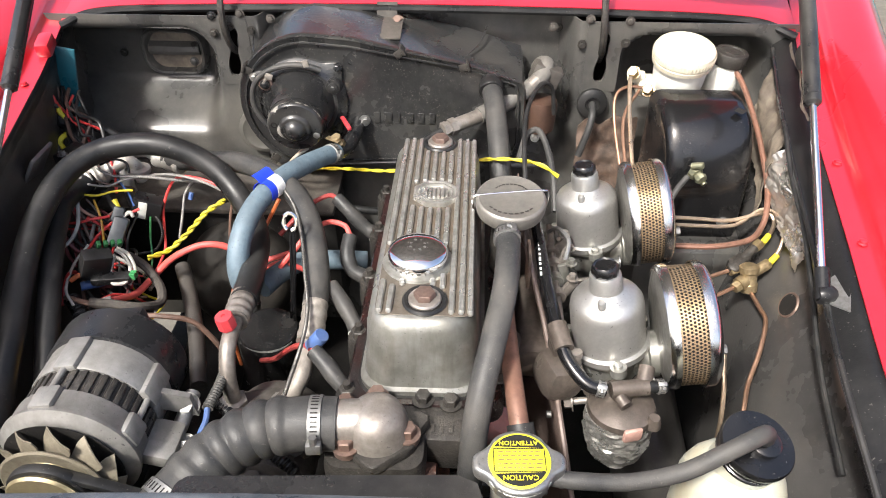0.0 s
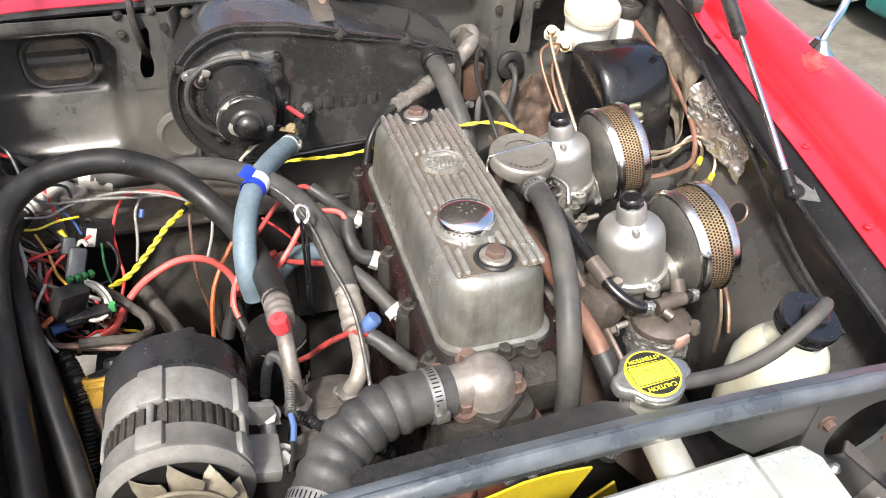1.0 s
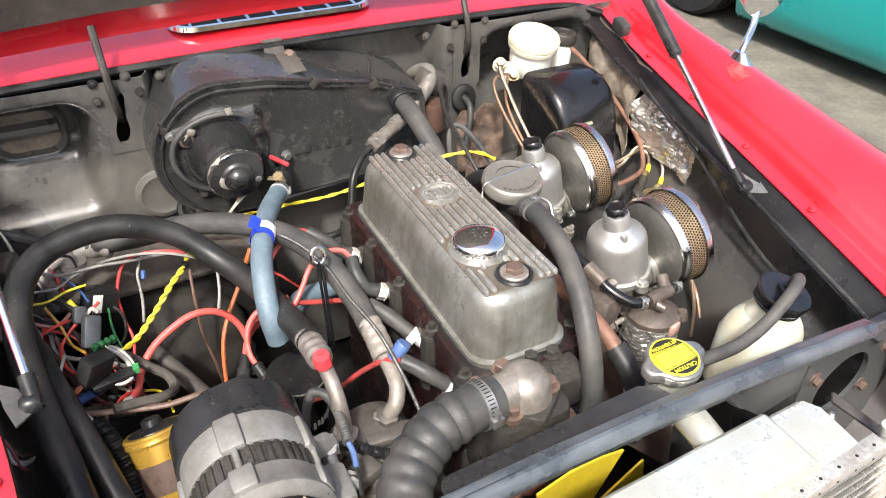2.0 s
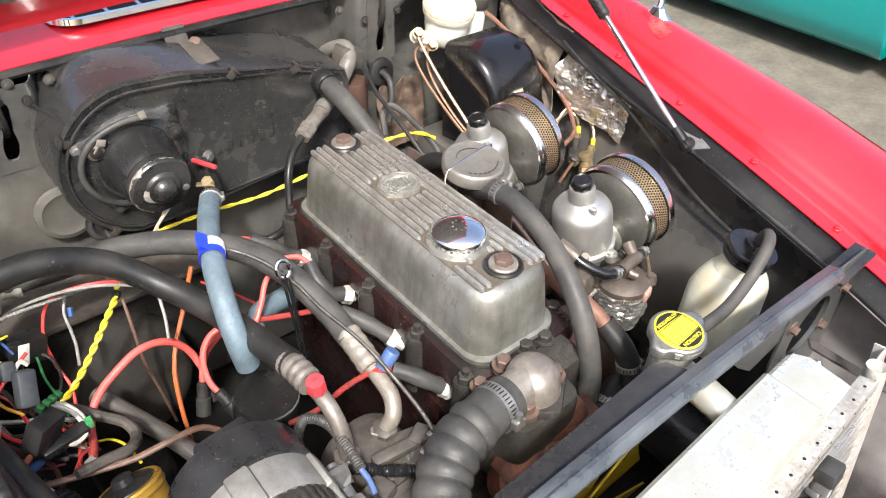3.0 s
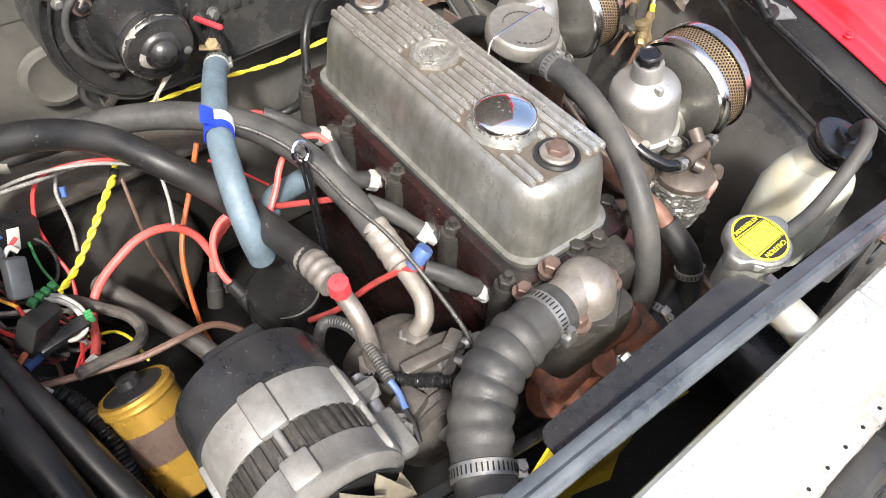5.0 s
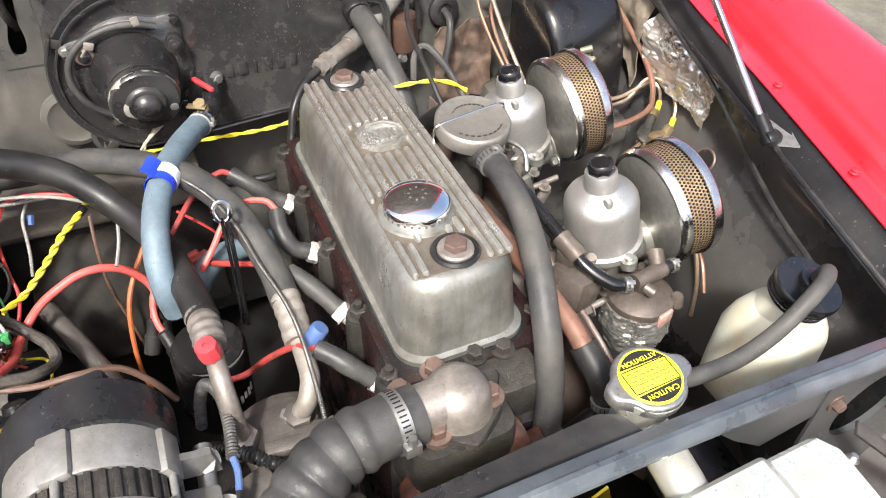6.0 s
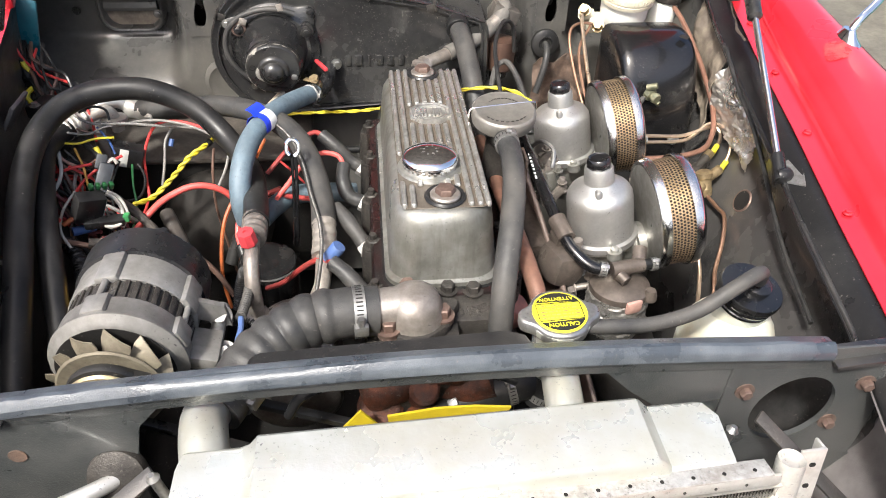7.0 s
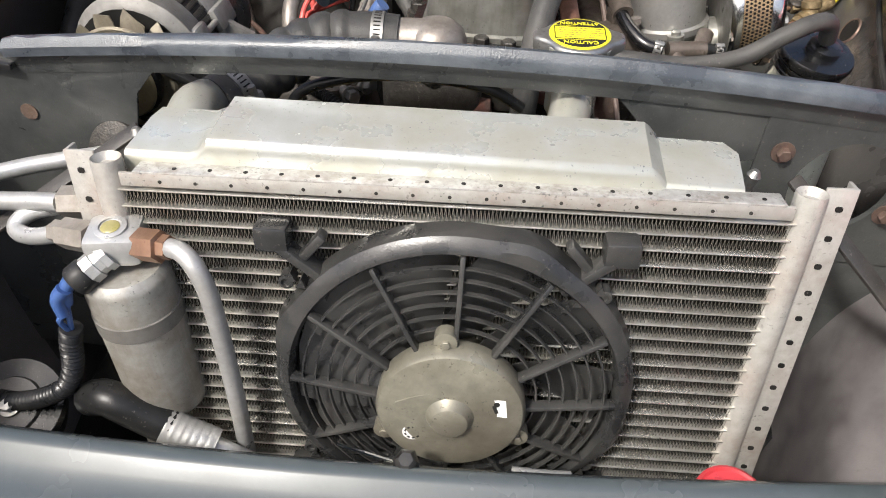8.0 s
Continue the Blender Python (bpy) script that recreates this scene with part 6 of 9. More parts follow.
for rr in (0.024, 0.032):
    for k in range(9):
        a = radians(40 + 12 * k + (180 if rr > 0.03 else 0))
        b = B()
        box(b, dc + dax.normalized() * 0.0136 + V(rr * math.cos(a), rr * math.sin(a), 0.1 * rr * math.sin(a)), (0.0014, 0.004, 0.0008), Matrix.Rotation(a, 3, "Z"))
        part("stamped_mark", b, GREASE, top)
b = B()
sweep(b, [dc + V(-0.045, 0.004, -0.012), dc + V(-0.046, 0.0, 0.008), dc + V(-0.039, -0.002, 0.0145), dc + V(0, 0.006, 0.0145), dc + V(0.039, 0.012, 0.0145), dc + V(0.046, 0.014, 0.008), dc + V(0.045, 0.014, -0.012)], 0.0013, 8)
part("wire_clip", b, CHROME, bv)
b = B()
lathe(b, (0.090, 0.166, 0.72), (0.02, -0.05, 1), [(0.022, 0), (0.020, 0.03), (0.0185, 0.06), (0.024, 0.078)], 20)
rod(b, (0.088, 0.155, 0.785), (0.0885, 0.112, 0.802), 0.013)
part("neck", b, GREASE, bv)
b = B()
sweep(b, [(0.098, 0.19, 0.78), (0.105, 0.225, 0.782), (0.10, 0.26, 0.77), (0.09, 0.29, 0.74)], 0.0125, 12)
part("rear_elbow", b, RUBBER, bv)
clip_band(bv, (0.1005, 0.205, 0.781), (0.01, 0.05, 0.0), 0.0128, 0.008, (0, 0, 1))
bh = thing("breather_hose", (0.06, -0.03, 0.7), "long weathered grey-black breather hose beside the rocker cover", "hose")
b = B()
sweep(b, [(0.0885, 0.118, 0.803), (0.0895, 0.08, 0.806), (0.086, 0.03, 0.797), (0.074, -0.03, 0.776), (0.062, -0.075, 0.745), (0.056, -0.10, 0.710), (0.053, -0.115, 0.665), (0.05, -0.12, 0.62)], 0.0140, 16, 8)
part("hose", b, RUBBERG, bh)
clip_band(bh, (0.089, 0.103, 0.8055), (0, -0.04, 0.001), 0.0148, 0.011, (0.4, 0.2, 1))
hp2 = thing("copper_heater_return", (0.09, 0.0, 0.68), "reddish copper return pipe ending in a clamped rubber hose", "pipe")
b = B()
sweep(b, [(0.088, 0.30, 0.70), (0.088, 0.15, 0.722), (0.092, 0.02, 0.728), (0.098, -0.06, 0.720), (0.104, -0.095, 0.700)], 0.0105, 14)
part("pipe", b, DULLCOPPER, hp2)
b = B()
sweep(b, [(0.103, -0.085, 0.706), (0.110, -0.118, 0.680), (0.112, -0.135, 0.645), (0.095, -0.145, 0.60)], 0.0145, 14)
part("rubber_end", b, RUBBER, hp2)
clip_band(hp2, (0.112, -0.128, 0.660), (0.0, -0.3, -1), 0.0147, 0.009, (1, 0, 0))
clip_band(hp2, (0.100, -0.143, 0.61), (-0.4, -0.2, -1), 0.0147, 0.009, (1, 0.2, 0))

bp = thing("bypass_hose", (0.06, -0.135, 0.6), "short black coolant hose with two steel clamps", "hose")
b = B()
sweep(b, [(-0.02, -0.14, 0.586), (0.010, -0.140, 0.603), (0.045, -0.139, 0.614), (0.075, -0.136, 0.620), (0.11, -0.125, 0.618)], 0.019, 16)
part("hose", b, RUBBER, bp)
clip_band(bp, (0.006, -0.140, 0.601), (0.9, 0, 0.45), 0.0192, 0.010, (0, -0.6, 1))
clip_band(bp, (0.066, -0.137, 0.619), (0.95, 0.1, 0.2), 0.0192, 0.010, (0, -0.3, 1))

# ---- twin carburettors and pancake air filters ----
CA = V(-0.165, 0.045, 0.985).normalized()
CX = V(0.985, 0.0, 0.165).normalized()
CYv = CA.cross(CX)


def carburettor(base, group):
    c = thing("carburettor", base, "satin alloy carburettor with a black damper cap", "carburettor", group)
    o = V(base)
    b = B()
    lathe(b, o, CA, [(0.047, -0.004), (0.047, 0.003), (0.0428, 0.005), (0.0422, 0.054), (0.0410, 0.0615), (0.0375, 0.0675), (0.031, 0.0715), (0.024, 0.0745), (0.0192, 0.0785), (0.0178, 0.097), (0.0165, 0.0995)], 44)
    dash = part("dashpot", b, DASH, c, "satin aluminium dashpot", 30)
    b = B()
    q = o + CA * 0.066 + CYv * -0.026 + CX * -0.008
    box(b, q, (0.009, 0.012, 0.030), facing((0, 0, 0), CX, CYv).to_3x3(), 0.004)
    part("dashpot_rib", b, DASH, dash)
    b = B()
    lathe(b, o + CA * 0.101, CA, [(0.0148, -0.002), (0.0155, 0.0), (0.0150, 0.008), (0.0128, 0.0105), (0.011, 0.009)], 8)
    part("damper_cap", b, GLOSSB, c, "black octagonal damper cap")
    for a in (35, 155, 275):
        d = CX * math.cos(radians(a)) + CYv * math.sin(radians(a))
        b = B()
        lathe(b, o - CA * 0.008 + d * 0.050, CA, [(0.0095, 0), (0.0095, 0.011)], 14)
        lathe(b, o + CA * 0.003 + d * 0.050, CA, [(0.0055, 0), (0.0055, 0.004), (0.004, 0.005)], 12)
        part("screw_lug", b, CAST, dash)
    b = B()
    lathe(b, o - CA * 0.004, -CA, [(0.045, 0), (0.045, 0.004), (0.036, 0.012), (0.033, 0.040), (0.022, 0.048), (0.018, 0.075), (0.010, 0.078)], 28)
    lathe(b, o - CA * 0.028 - CX * 0.062, CX, [(0.030, 0), (0.030, 0.014), (0.024, 0.016), (0.024, 0.105), (0.028, 0.107), (0.028, 0.117)], 24)
    body = part("body", b, CAST, c, "stained cast carburettor body")
    for s, h in ((0.026, -0.02), (-0.026, -0.04)):
        b = B()
        rod(b, o - CX * 0.05 + CYv * (s - 0.03) + CA * h, o + CX * 0.03 + CYv * (s - 0.03) + CA * h, 0.0042)
        hexhead(b, o - CX * 0.05 + CYv * (s - 0.03) + CA * h, -CX, 0.008, 0.01)
        part("spindle", b, PINKALLOY, body)
    b = B()
    box(b, o - CX * 0.045 - CYv * 0.036 + CA * -0.012, (0.020, 0.018, 0.03), facing((0, 0, 0), CX, CYv).to_3x3(), 0.003)
    lathe(b, o - CX * 0.04 - CYv * 0.042 + CA * 0.006, CA, [(0.0045, 0), (0.0045, 0.010), (0.0065, 0.011), (0.0065, 0.018)], 10)
    part("throttle_lever", b, PINKALLOY, c)
    b = B()
    corrugated(b, [o - CX * 0.038 - CYv * 0.05 + CA * 0.002, o - CX * 0.038 - CYv * 0.05 - CA * 0.024], 0.0042, 0.0032, 0.2, 8)
    part("return_spring", b, ZINC, c)
    return c


front_carb = carburettor((0.213, 0.050, 0.700), "twin carburettors")
copy_thing(front_carb, Matrix.Translation((0.213, 0.2625, 0.700)))


def perforated(bm, c, axis, r, width, rows_, cols):
    """A cylinder of thin sheet with rows of staggered six-sided holes."""
    a, u, v = basis(axis)
    dw, da = width / rows_, 2 * math.pi / cols

    def at(s, t):
        return c + a * (s - width / 2) + (u * math.cos(t) + v * math.sin(t)) * r

    for i in range(rows_):
        for j in range(cols):
            s, t = (i + 0.5) * dw, (j + (0.5 if i % 2 else 0)) * da
            cell, hole = [], []
            for k in range(6):
                h = math.pi / 3 * k
                cell.append(bm.verts.new(at(s + dw * 0.62 * math.cos(h), t + da * 0.577 * math.sin(h))))
                hole.append(bm.verts.new(at(s + dw * 0.41 * math.cos(h), t + da * 0.40 * math.sin(h))))
            for k in range(6):
                m_ = (k + 1) % 6
                bm.faces.new((cell[k], cell[m_], hole[m_], hole[k]))


def air_filter(base, group):
    f = thing("air_filter", base, "chrome pancake air filter with gold perforated screen", "air filter", group)
    o = V(base)
    b = B()
    lathe(b, o - CX * 0.026, CX, [(0.0675, -0.001), (0.0695, -0.001), (0.0715, 0.002), (0.0725, 0.005), (0.0725, 0.010), (0.0712, 0.0105), (0.0705, 0.006), (0.064, 0.004)], 56)
    part("back_rim", b, PLATED, f)
    b = B()
    lathe(b, o - CX * 0.026, CX, [(0.018, -0.004), (0.056, -0.004), (0.0680, 0.0), (0.0680, 0.003), (0.018, 0.003)], 48)
    part("back_plate", b, BACKPLATE, f, "dull zinc back plate")
    b = B()
    lathe(b, o + CX * 0.026, -CX, [(0.004, -0.008), (0.030, -0.0075), (0.050, -0.005), (0.066, -0.002), (0.0715, 0.002), (0.0725, 0.005), (0.0725, 0.013), (0.0712, 0.0135), (0.0705, 0.006), (0.062, 0.004), (0.004, 0.003)], 56)
    part("cover", b, PLATED, f, "bright chrome cover plate")
    b = B()
    perforated(b, o, CX, 0.0690, 0.037, 9, 104)
    tagged(part("perforated_screen", b, mat_screen, f, "gold perforated metal screen"), "", "", "", "stuff")
    b = B()
    n_ = 80
    a_, u_, v_ = basis(CX)
    loft(b, [[o + CX * s + (u_ * math.cos(2 * math.pi * i / n_) + v_ * math.sin(2 * math.pi * i / n_)) * (0.0655 if i % 2 else 0.061) for i in range(n_)] for s in (-0.02, 0.02)], False)
    part("element", b, DARK, f, "dark pleated paper element")
    for a in (20, 200):
        d = u_ * math.cos(radians(a)) + v_ * math.sin(radians(a))
        hexhead(b := B(), o + d * 0.035 + CX * 0.033, CX, 0.006, 0.007)
        part("cover_bolt", b, ZINC, f)
    hexhead(b := B(), o - CX * 0.030 - V(0, 0, 0.055) - CYv * 0.035, -CX, 0.006, 0.009)
    part("back_bolt", b, ZINC, f)
    return f


mat_screen = mat("gold_screen", (0.44, 0.335, 0.2), 0.42, 0.75, (0.4, 0.285, 0.15), (0.33, 0.22, 0.16), 0.45, 14.0, 90, 0.05)
filt_f = air_filter((0.294, 0.047, 0.731), "pancake air filters")
copy_thing(filt_f, Matrix.Translation((0.283, 0.252, 0.745)))

# linkage between the carburettors
lk = thing("throttle_linkage", (0.17, 0.15, 0.70), "dirty throttle linkage between the carburettors", "linkage")
b = B()
rod(b, (0.158, 0.06, 0.705), (0.158, 0.27, 0.705), 0.0045)
part("shaft", b, PINKALLOY, lk)
for y, rz in ((0.115, 30), (0.145, -20), (0.175, 10), (0.205, 40)):
    b = B()
    lathe(b, (0.158, y, 0.705), (0, 1, 0), [(0.010, 0), (0.011, 0.003), (0.011, 0.010), (0.009, 0.013)], 16)
    box(b, (0.158 + 0.012 * math.cos(radians(rz)), y + 0.006, 0.715), (0.012, 0.007, 0.034), Matrix.Rotation(radians(rz), 3, "Y"), 0.002)
    hexhead(b, (0.158 + 0.018 * math.cos(radians(rz)), y + 0.006, 0.732), (0, 0, 1), 0.005, 0.008)
    part("lever", b, PINKALLOY if rz > 0 else CAST, lk)
b = B()
sweep(b, [(0.168, 0.155, 0.735), (0.172, 0.175, 0.752), (0.160, 0.20, 0.752), (0.15, 0.215, 0.735)], 0.003, 8)
part("link", b, ZINC, lk)
# inlet manifold, heat shield and fuel hose
mani = thing("inlet_manifold", (0.14, 0.15, 0.66), "brownish cast inlet manifold between head and carburettors", "manifold")
b = B()
sweep(b, [(0.085, 0.06, 0.665), (0.12, 0.055, 0.665), (0.155, 0.05, 0.668)], 0.026, 16)
part("runner", b, BROWNALLOY, mani)
b = B()
sweep(b, [(0.085, 0.27, 0.665), (0.12, 0.268, 0.665), (0.155, 0.263, 0.668)], 0.026, 16)
part("runner", b, BROWNALLOY, mani)
b = B()
sweep(b, [(0.125, 0.03, 0.675), (0.128, 0.15, 0.68), (0.125, 0.30, 0.675)], 0.021, 16)
part("balance_pipe", b, BROWNALLOY, mani)
b = B()
box(b, (0.152, 0.008, 0.684), (0.050, 0.056, 0.050), Matrix.Rotation(radians(20), 3, "Z") @ Matrix.Rotation(radians(12), 3, "Y"), 0.017)
part("banjo_block", b, BROWNALLOY, mani)
b = B()
rod(b, (0.1480, 0.040, 0.7305), (0.1555, 0.010, 0.7205), 0.0118)
box(b, (0.150, 0.022, 0.714), (0.018, 0.024, 0.016), Matrix.Rotation(radians(16), 3, "Z"), 0.003)
part("hose_saddle", b, BROWNALLOY, mani, "brown metal saddle round the fuel hose")
b = B()
loft(b, [[V(x + dx, y, z) for x, y, z in ((0.108, 0.33, 0.60), (0.112, 0.33, 0.755), (0.114, 0.14, 0.765), (0.126, 0.10, 0.735), (0.142, 0.045, 0.690), (0.154, -0.05, 0.650), (0.168, -0.15, 0.59), (0.168, -0.16, 0.52), (0.108, 0.0, 0.50))] for dx in (0, 0.002)])
shield = thing("heat_shield", (0.12, 0.1, 0.5), "brown sheet metal heat shield between engine and carburettors", "heat shield")
part("plate", b, BROWNPLATE, shield)
b = B()
sweep(b, [(0.116, 0.14, 0.766), (0.127, 0.10, 0.736), (0.143, 0.045, 0.691), (0.155, -0.05, 0.651), (0.169, -0.15, 0.591)], 0.0035, 8)
part("rolled_edge", b, BROWNPLATE, shield)
for q in ((0.144, -0.02, 0.645), (0.156, -0.09, 0.61), (0.134, 0.045, 0.672)):
    lathe(b := B(), q, (-1, 0, 0), [(0.004, -0.001), (0.004, 0.004), (0.002, 0.005)], 12)
    part("rivet", b, ZINC, shield)
b = B()
box(b, (0.118, 0.12, 0.755), (0.004, 0.035, 0.05), None, 0.001)
part("bracket", b, RUST, shield)
fh = thing("fuel_hose", (0.13, 0.1, 0.72), "black printed fuel hose running past the heat shield", "hose")
b = B()
sweep(b, [(0.128, 0.30, 0.742), (0.131, 0.22, 0.758), (0.137, 0.13, 0.748), (0.145, 0.06, 0.735), (0.150, 0.03, 0.728), (0.158, 0.0, 0.716), (0.178, -0.024, 0.704), (0.200, -0.030, 0.700)], 0.0078, 12)
part("hose", b, GLOSSB, fh)
b = B()
for k in range(13):
    t = k / 12
    box(b, V(0.1325, 0.205 - 0.10 * t, 0.7655 - 0.012 * t - 0.0008), (0.0026, 0.0035 if k % 3 else 0.006, 0.0006), Matrix.Rotation(radians(6), 3, "X"))
part("print_bar", b, CARDWHITE, fh)
clip_band(fh, (0.194, -0.029, 0.701), (0.03, -0.006, -0.004), 0.0082, 0.009, (0, -0.6, 1))

# float chamber wrapped in foil below the front carburettor
fc = thing("float_chamber", (0.22, -0.025, 0.61), "brown alloy fuel chamber wrapped in grey foil tape", "fuel chamber")
b = B()
lathe(b, (0.222, -0.028, 0.60), (-0.03, 0.02, 1), [(0.018, 0)] + [(0.031 + 0.007 * soft(h / 0.03), h + 0.002) for h in (0.0022 * i for i in range(31))], 90)
for v in b.verts:
    q = v.co * 1.0
    fold = abs(noise.noise(V(q.x * 70, q.y * 70, q.z * 330))) + 0.5 * abs(noise.noise(V(q.x * 190, q.y * 190, q.z * 520) + V(3, 1, 2)))
    out = V(q.x - 0.222, q.y + 0.028, 0).normalized()
    v.co += out * (0.0040 * fold - 0.0012) + V(noise.noise_vector(q * 70)) * 0.0015
part("foil_wrap", b, CRUMPLE, fc, "crinkled grey foil wrapping", 22)
b = B()
lathe(b, (0.221, -0.027, 0.665), (-0.03, 0.02, 1), [(0.037, 0), (0.0385, 0.004), (0.037, 0.010), (0.030, 0.014), (0.020, 0.018), (0.012, 0.019)], 32)
lathe(b, (0.220, -0.027, 0.684), (-0.03, 0.02, 1), [(0.010, 0), (0.010, 0.016), (0.008, 0.018)], 16)
rod(b, (0.205, -0.029, 0.70), (0.246, -0.024, 0.702), 0.0095)
rod(b, (0.214, -0.036, 0.697), (0.220, -0.046, 0.694), 0.007)
rod(b, (0.24, -0.024, 0.70), (0.247, -0.004, 0.712), 0.009)
lid = part("lid", b, BROWNALLOY, fc, "brownish cast lid with hose spigots")
for x, y in ((0.190, -0.004), (0.252, -0.05), (0.244, 0.004)):
    b = B()
    lathe(b, (x, y, 0.668), (0, 0, 1), [(0.009, 0), (0.008, 0.008), (0.006, 0.014)], 14)
    part("lug", b, BROWNALLOY, lid)
b = B()
box(b, (0.228, -0.064, 0.668), (0.022, 0.006, 0.018), Matrix.Rotation(radians(15), 3, "Z"), 0.003)
part("tab", b, mat("pink_primer", (0.5, 0.3, 0.25), 0.6, 0.2), fc)
b = B()
rod(b, (0.244, -0.024, 0.702), (0.266, -0.021, 0.700), 0.0072)
part("stub_hose", b, RUBBER, fc)
clip_band(fc, (0.260, -0.022, 0.7005), (1, 0.1, 0), 0.0073, 0.008, (0, -0.5, 1))


# ---- coolant: top hose, radiator, filler cap, expansion bottle ----
th = thing("radiator_top_hose", (-0.16, -0.13, 0.70), "thick ribbed black rubber radiator hose with steel clamps", "hose")
hpts = [(-0.083, -0.106, 0.722), (-0.118, -0.109, 0.724), (-0.160, -0.116, 0.720), (-0.196, -0.134, 0.708), (-0.220, -0.160, 0.698), (-0.236, -0.186, 0.692), (-0.246, -0.205, 0.690)]
b = B()
sweep(b, ribbed(hpts, 0.010), 0.0275, 24, smooth=False, swell=lambda s: 1 + ((0.15 * abs(math.sin(math.pi * (s - 0.045) / 0.020)) ** 0.6 - 0.05) * soft((s - 0.045) / 0.008) * soft((0.167 - s) / 0.008)))
part("hose", b, RUBBERG, th)
clip_band(th, (-0.103, -0.108, 0.7235), (-0.035, -0.003, 0.001), 0.0277, 0.013, (0, -1, 0.1))
clip_band(th, (-0.234, -0.183, 0.6925), (-0.016, -0.026, -0.006), 0.0285, 0.014, (1, -0.2, 0.2))

rad = thing("radiator", (-0.03, -0.30, 0.36), "bare aluminium radiator with a stepped top tank", "radiator")
b = B()
yb, yf = -0.271, -0.347
YAW = 0.042
prof = [(-0.258, 0.733), (-0.207, 0.733), (-0.198, 0.737), (-0.190, 0.7475), (0.149, 0.7475), (0.154, 0.744), (0.163, 0.734), (0.226, 0.733)]


def tank_ring(y, dz, inset, left=0.0, right=0.0):
    top = [(x + (inset if i == 0 else -inset if i == len(prof) - 1 else 0), z - dz) for i, (x, z) in enumerate(prof)]
    top[0], top[-1] = (top[0][0] + left, top[0][1]), (top[-1][0] - right, top[-1][1])
    return [V(x, y + YAW * x, z) for x, z in top] + [V(x, y + YAW * x, 0.66) for x in (top[-1][0], top[0][0])]


loft(b, [tank_ring(yb, 0.012, 0.006, 0.006, 0.014), tank_ring(yb - 0.002, 0.003, 0.003, 0.004, 0.013), tank_ring(yb - 0.006, 0.0, 0, 0.003, 0.010), tank_ring(yb - 0.022, 0.0, 0, 0, 0), tank_ring(yf + 0.006, 0.0, 0, 0, 0.004), tank_ring(yf + 0.004, 0.0008, 0.0, 0, 0.004), tank_ring(yf + 0.001, 0.0042, 0.0, 0, 0.004), tank_ring(yf, 0.008, 0, 0, 0.004), tank_ring(yf, 0.018, 0.002, 0, 0.004)])
part("top_tank", b, ALU, rad, "pale stained aluminium top tank", 30)
b = B()
box(b, (-0.03, -0.30, 0.52), (0.50, 0.055, 0.30), None, 0.003)
part("core", b, FIN, rad, "dark finned core")
b = B()
sweep(b, [(-0.250, -0.200, 0.690), (-0.252, -0.222, 0.699), (-0.246, -0.255, 0.709), (-0.238, -0.290, 0.708)], 0.0225, 20)
part("inlet_pipe", b, ALU, rad)
b = B()
sweep(b, [(0.088, -0.272, 0.722), (0.090, -0.245, 0.726), (0.093, -0.215, 0.726), (0.094, -0.190, 0.728)], 0.0185, 20)
part("filler_pipe", b, ALU, rad)
nb_ = B()
lathe(nb_, (0.094, -0.184, 0.700), (0, -0.02, 1), [(0.020, 0), (0.0235, 0.006), (0.0235, 0.06), (0.030, 0.066), (0.031, 0.074), (0.028, 0.076)], 32)
neck = part("filler_neck", nb_, ALU, rad)
for q in ((-0.283, -0.29, 0.70), (0.240, -0.290, 0.712)):
    lathe(b := B(), q, (0.2 if q[0] > 0 else -0.2, 0, 1), [(0.0048, -0.02), (0.0048, 0.004), (0.0062, 0.006), (0.003, 0.011)], 12)
    part("drain_stub", b, ZINC, rad)

ro = V(0.094, -0.184, 0.776)
b = B()
ring0 = []
for i in range(72):
    a = 2 * math.pi * i / 72
    r = 0.0322 + 0.0085 * math.exp(-((math.cos(a) ** 2 - 1) / 0.10) ** 2) * (abs(math.cos(a)) > 0.5) - 0.0012 * math.exp(-((abs(math.cos(a)) - 0.80) / 0.07) ** 2)
    ring0.append((r * math.cos(a), r * math.sin(a)))
Mx = facing((0, 0, 0), (0.995, 0.04, 0.01), (-0.04, 1, 0.06)).to_3x3()
loft(b, [[ro + Mx @ V(x * k, y * k, h) for x, y in ring0] for k, h in ((0.9, -0.011), (0.985, -0.010), (1.0, -0.006), (1.0, 0.0), (0.97, 0.0025), (0.90, 0.0035), (0.88, 0.0035))])
rc = part("radiator_cap", b, ZINC, rad, "silver radiator cap with yellow and black warning label", 45)
b = B()
lathe(b, ro + Mx @ V(0, 0, 0.0032), Mx @ V(0, 0, 1), [(0.0272, -0.001), (0.0272, 0.0012), (0.0264, 0.0017)], 48)
part("label_ring", b, LABELY, rc)
for s in (1, -1):
    lab = B()
    pts = [(0.0252 * math.cos(t), s * 0.0252 * math.sin(t)) for t in (radians(x) for x in range(28, 153, 6))]
    loft(lab, [[ro + Mx @ V(x, y, h) for x, y in pts] for h in (0.0046, 0.0051)])
    part("label_field", lab, LABELB, rc, "black printed label fields")
lab = B()
for s in (1, -1):
    box(lab, ro + Mx @ V(0, s * 0.0112, 0.0050), (0.044, 0.0009, 0.0006), Mx)
for s in (1, -1):
    box(lab, ro + Mx @ V(s * 0.0222, 0, 0.0050), (0.0009, 0.0215, 0.0006), Mx)
part("label_line", lab, LABELB, rc)
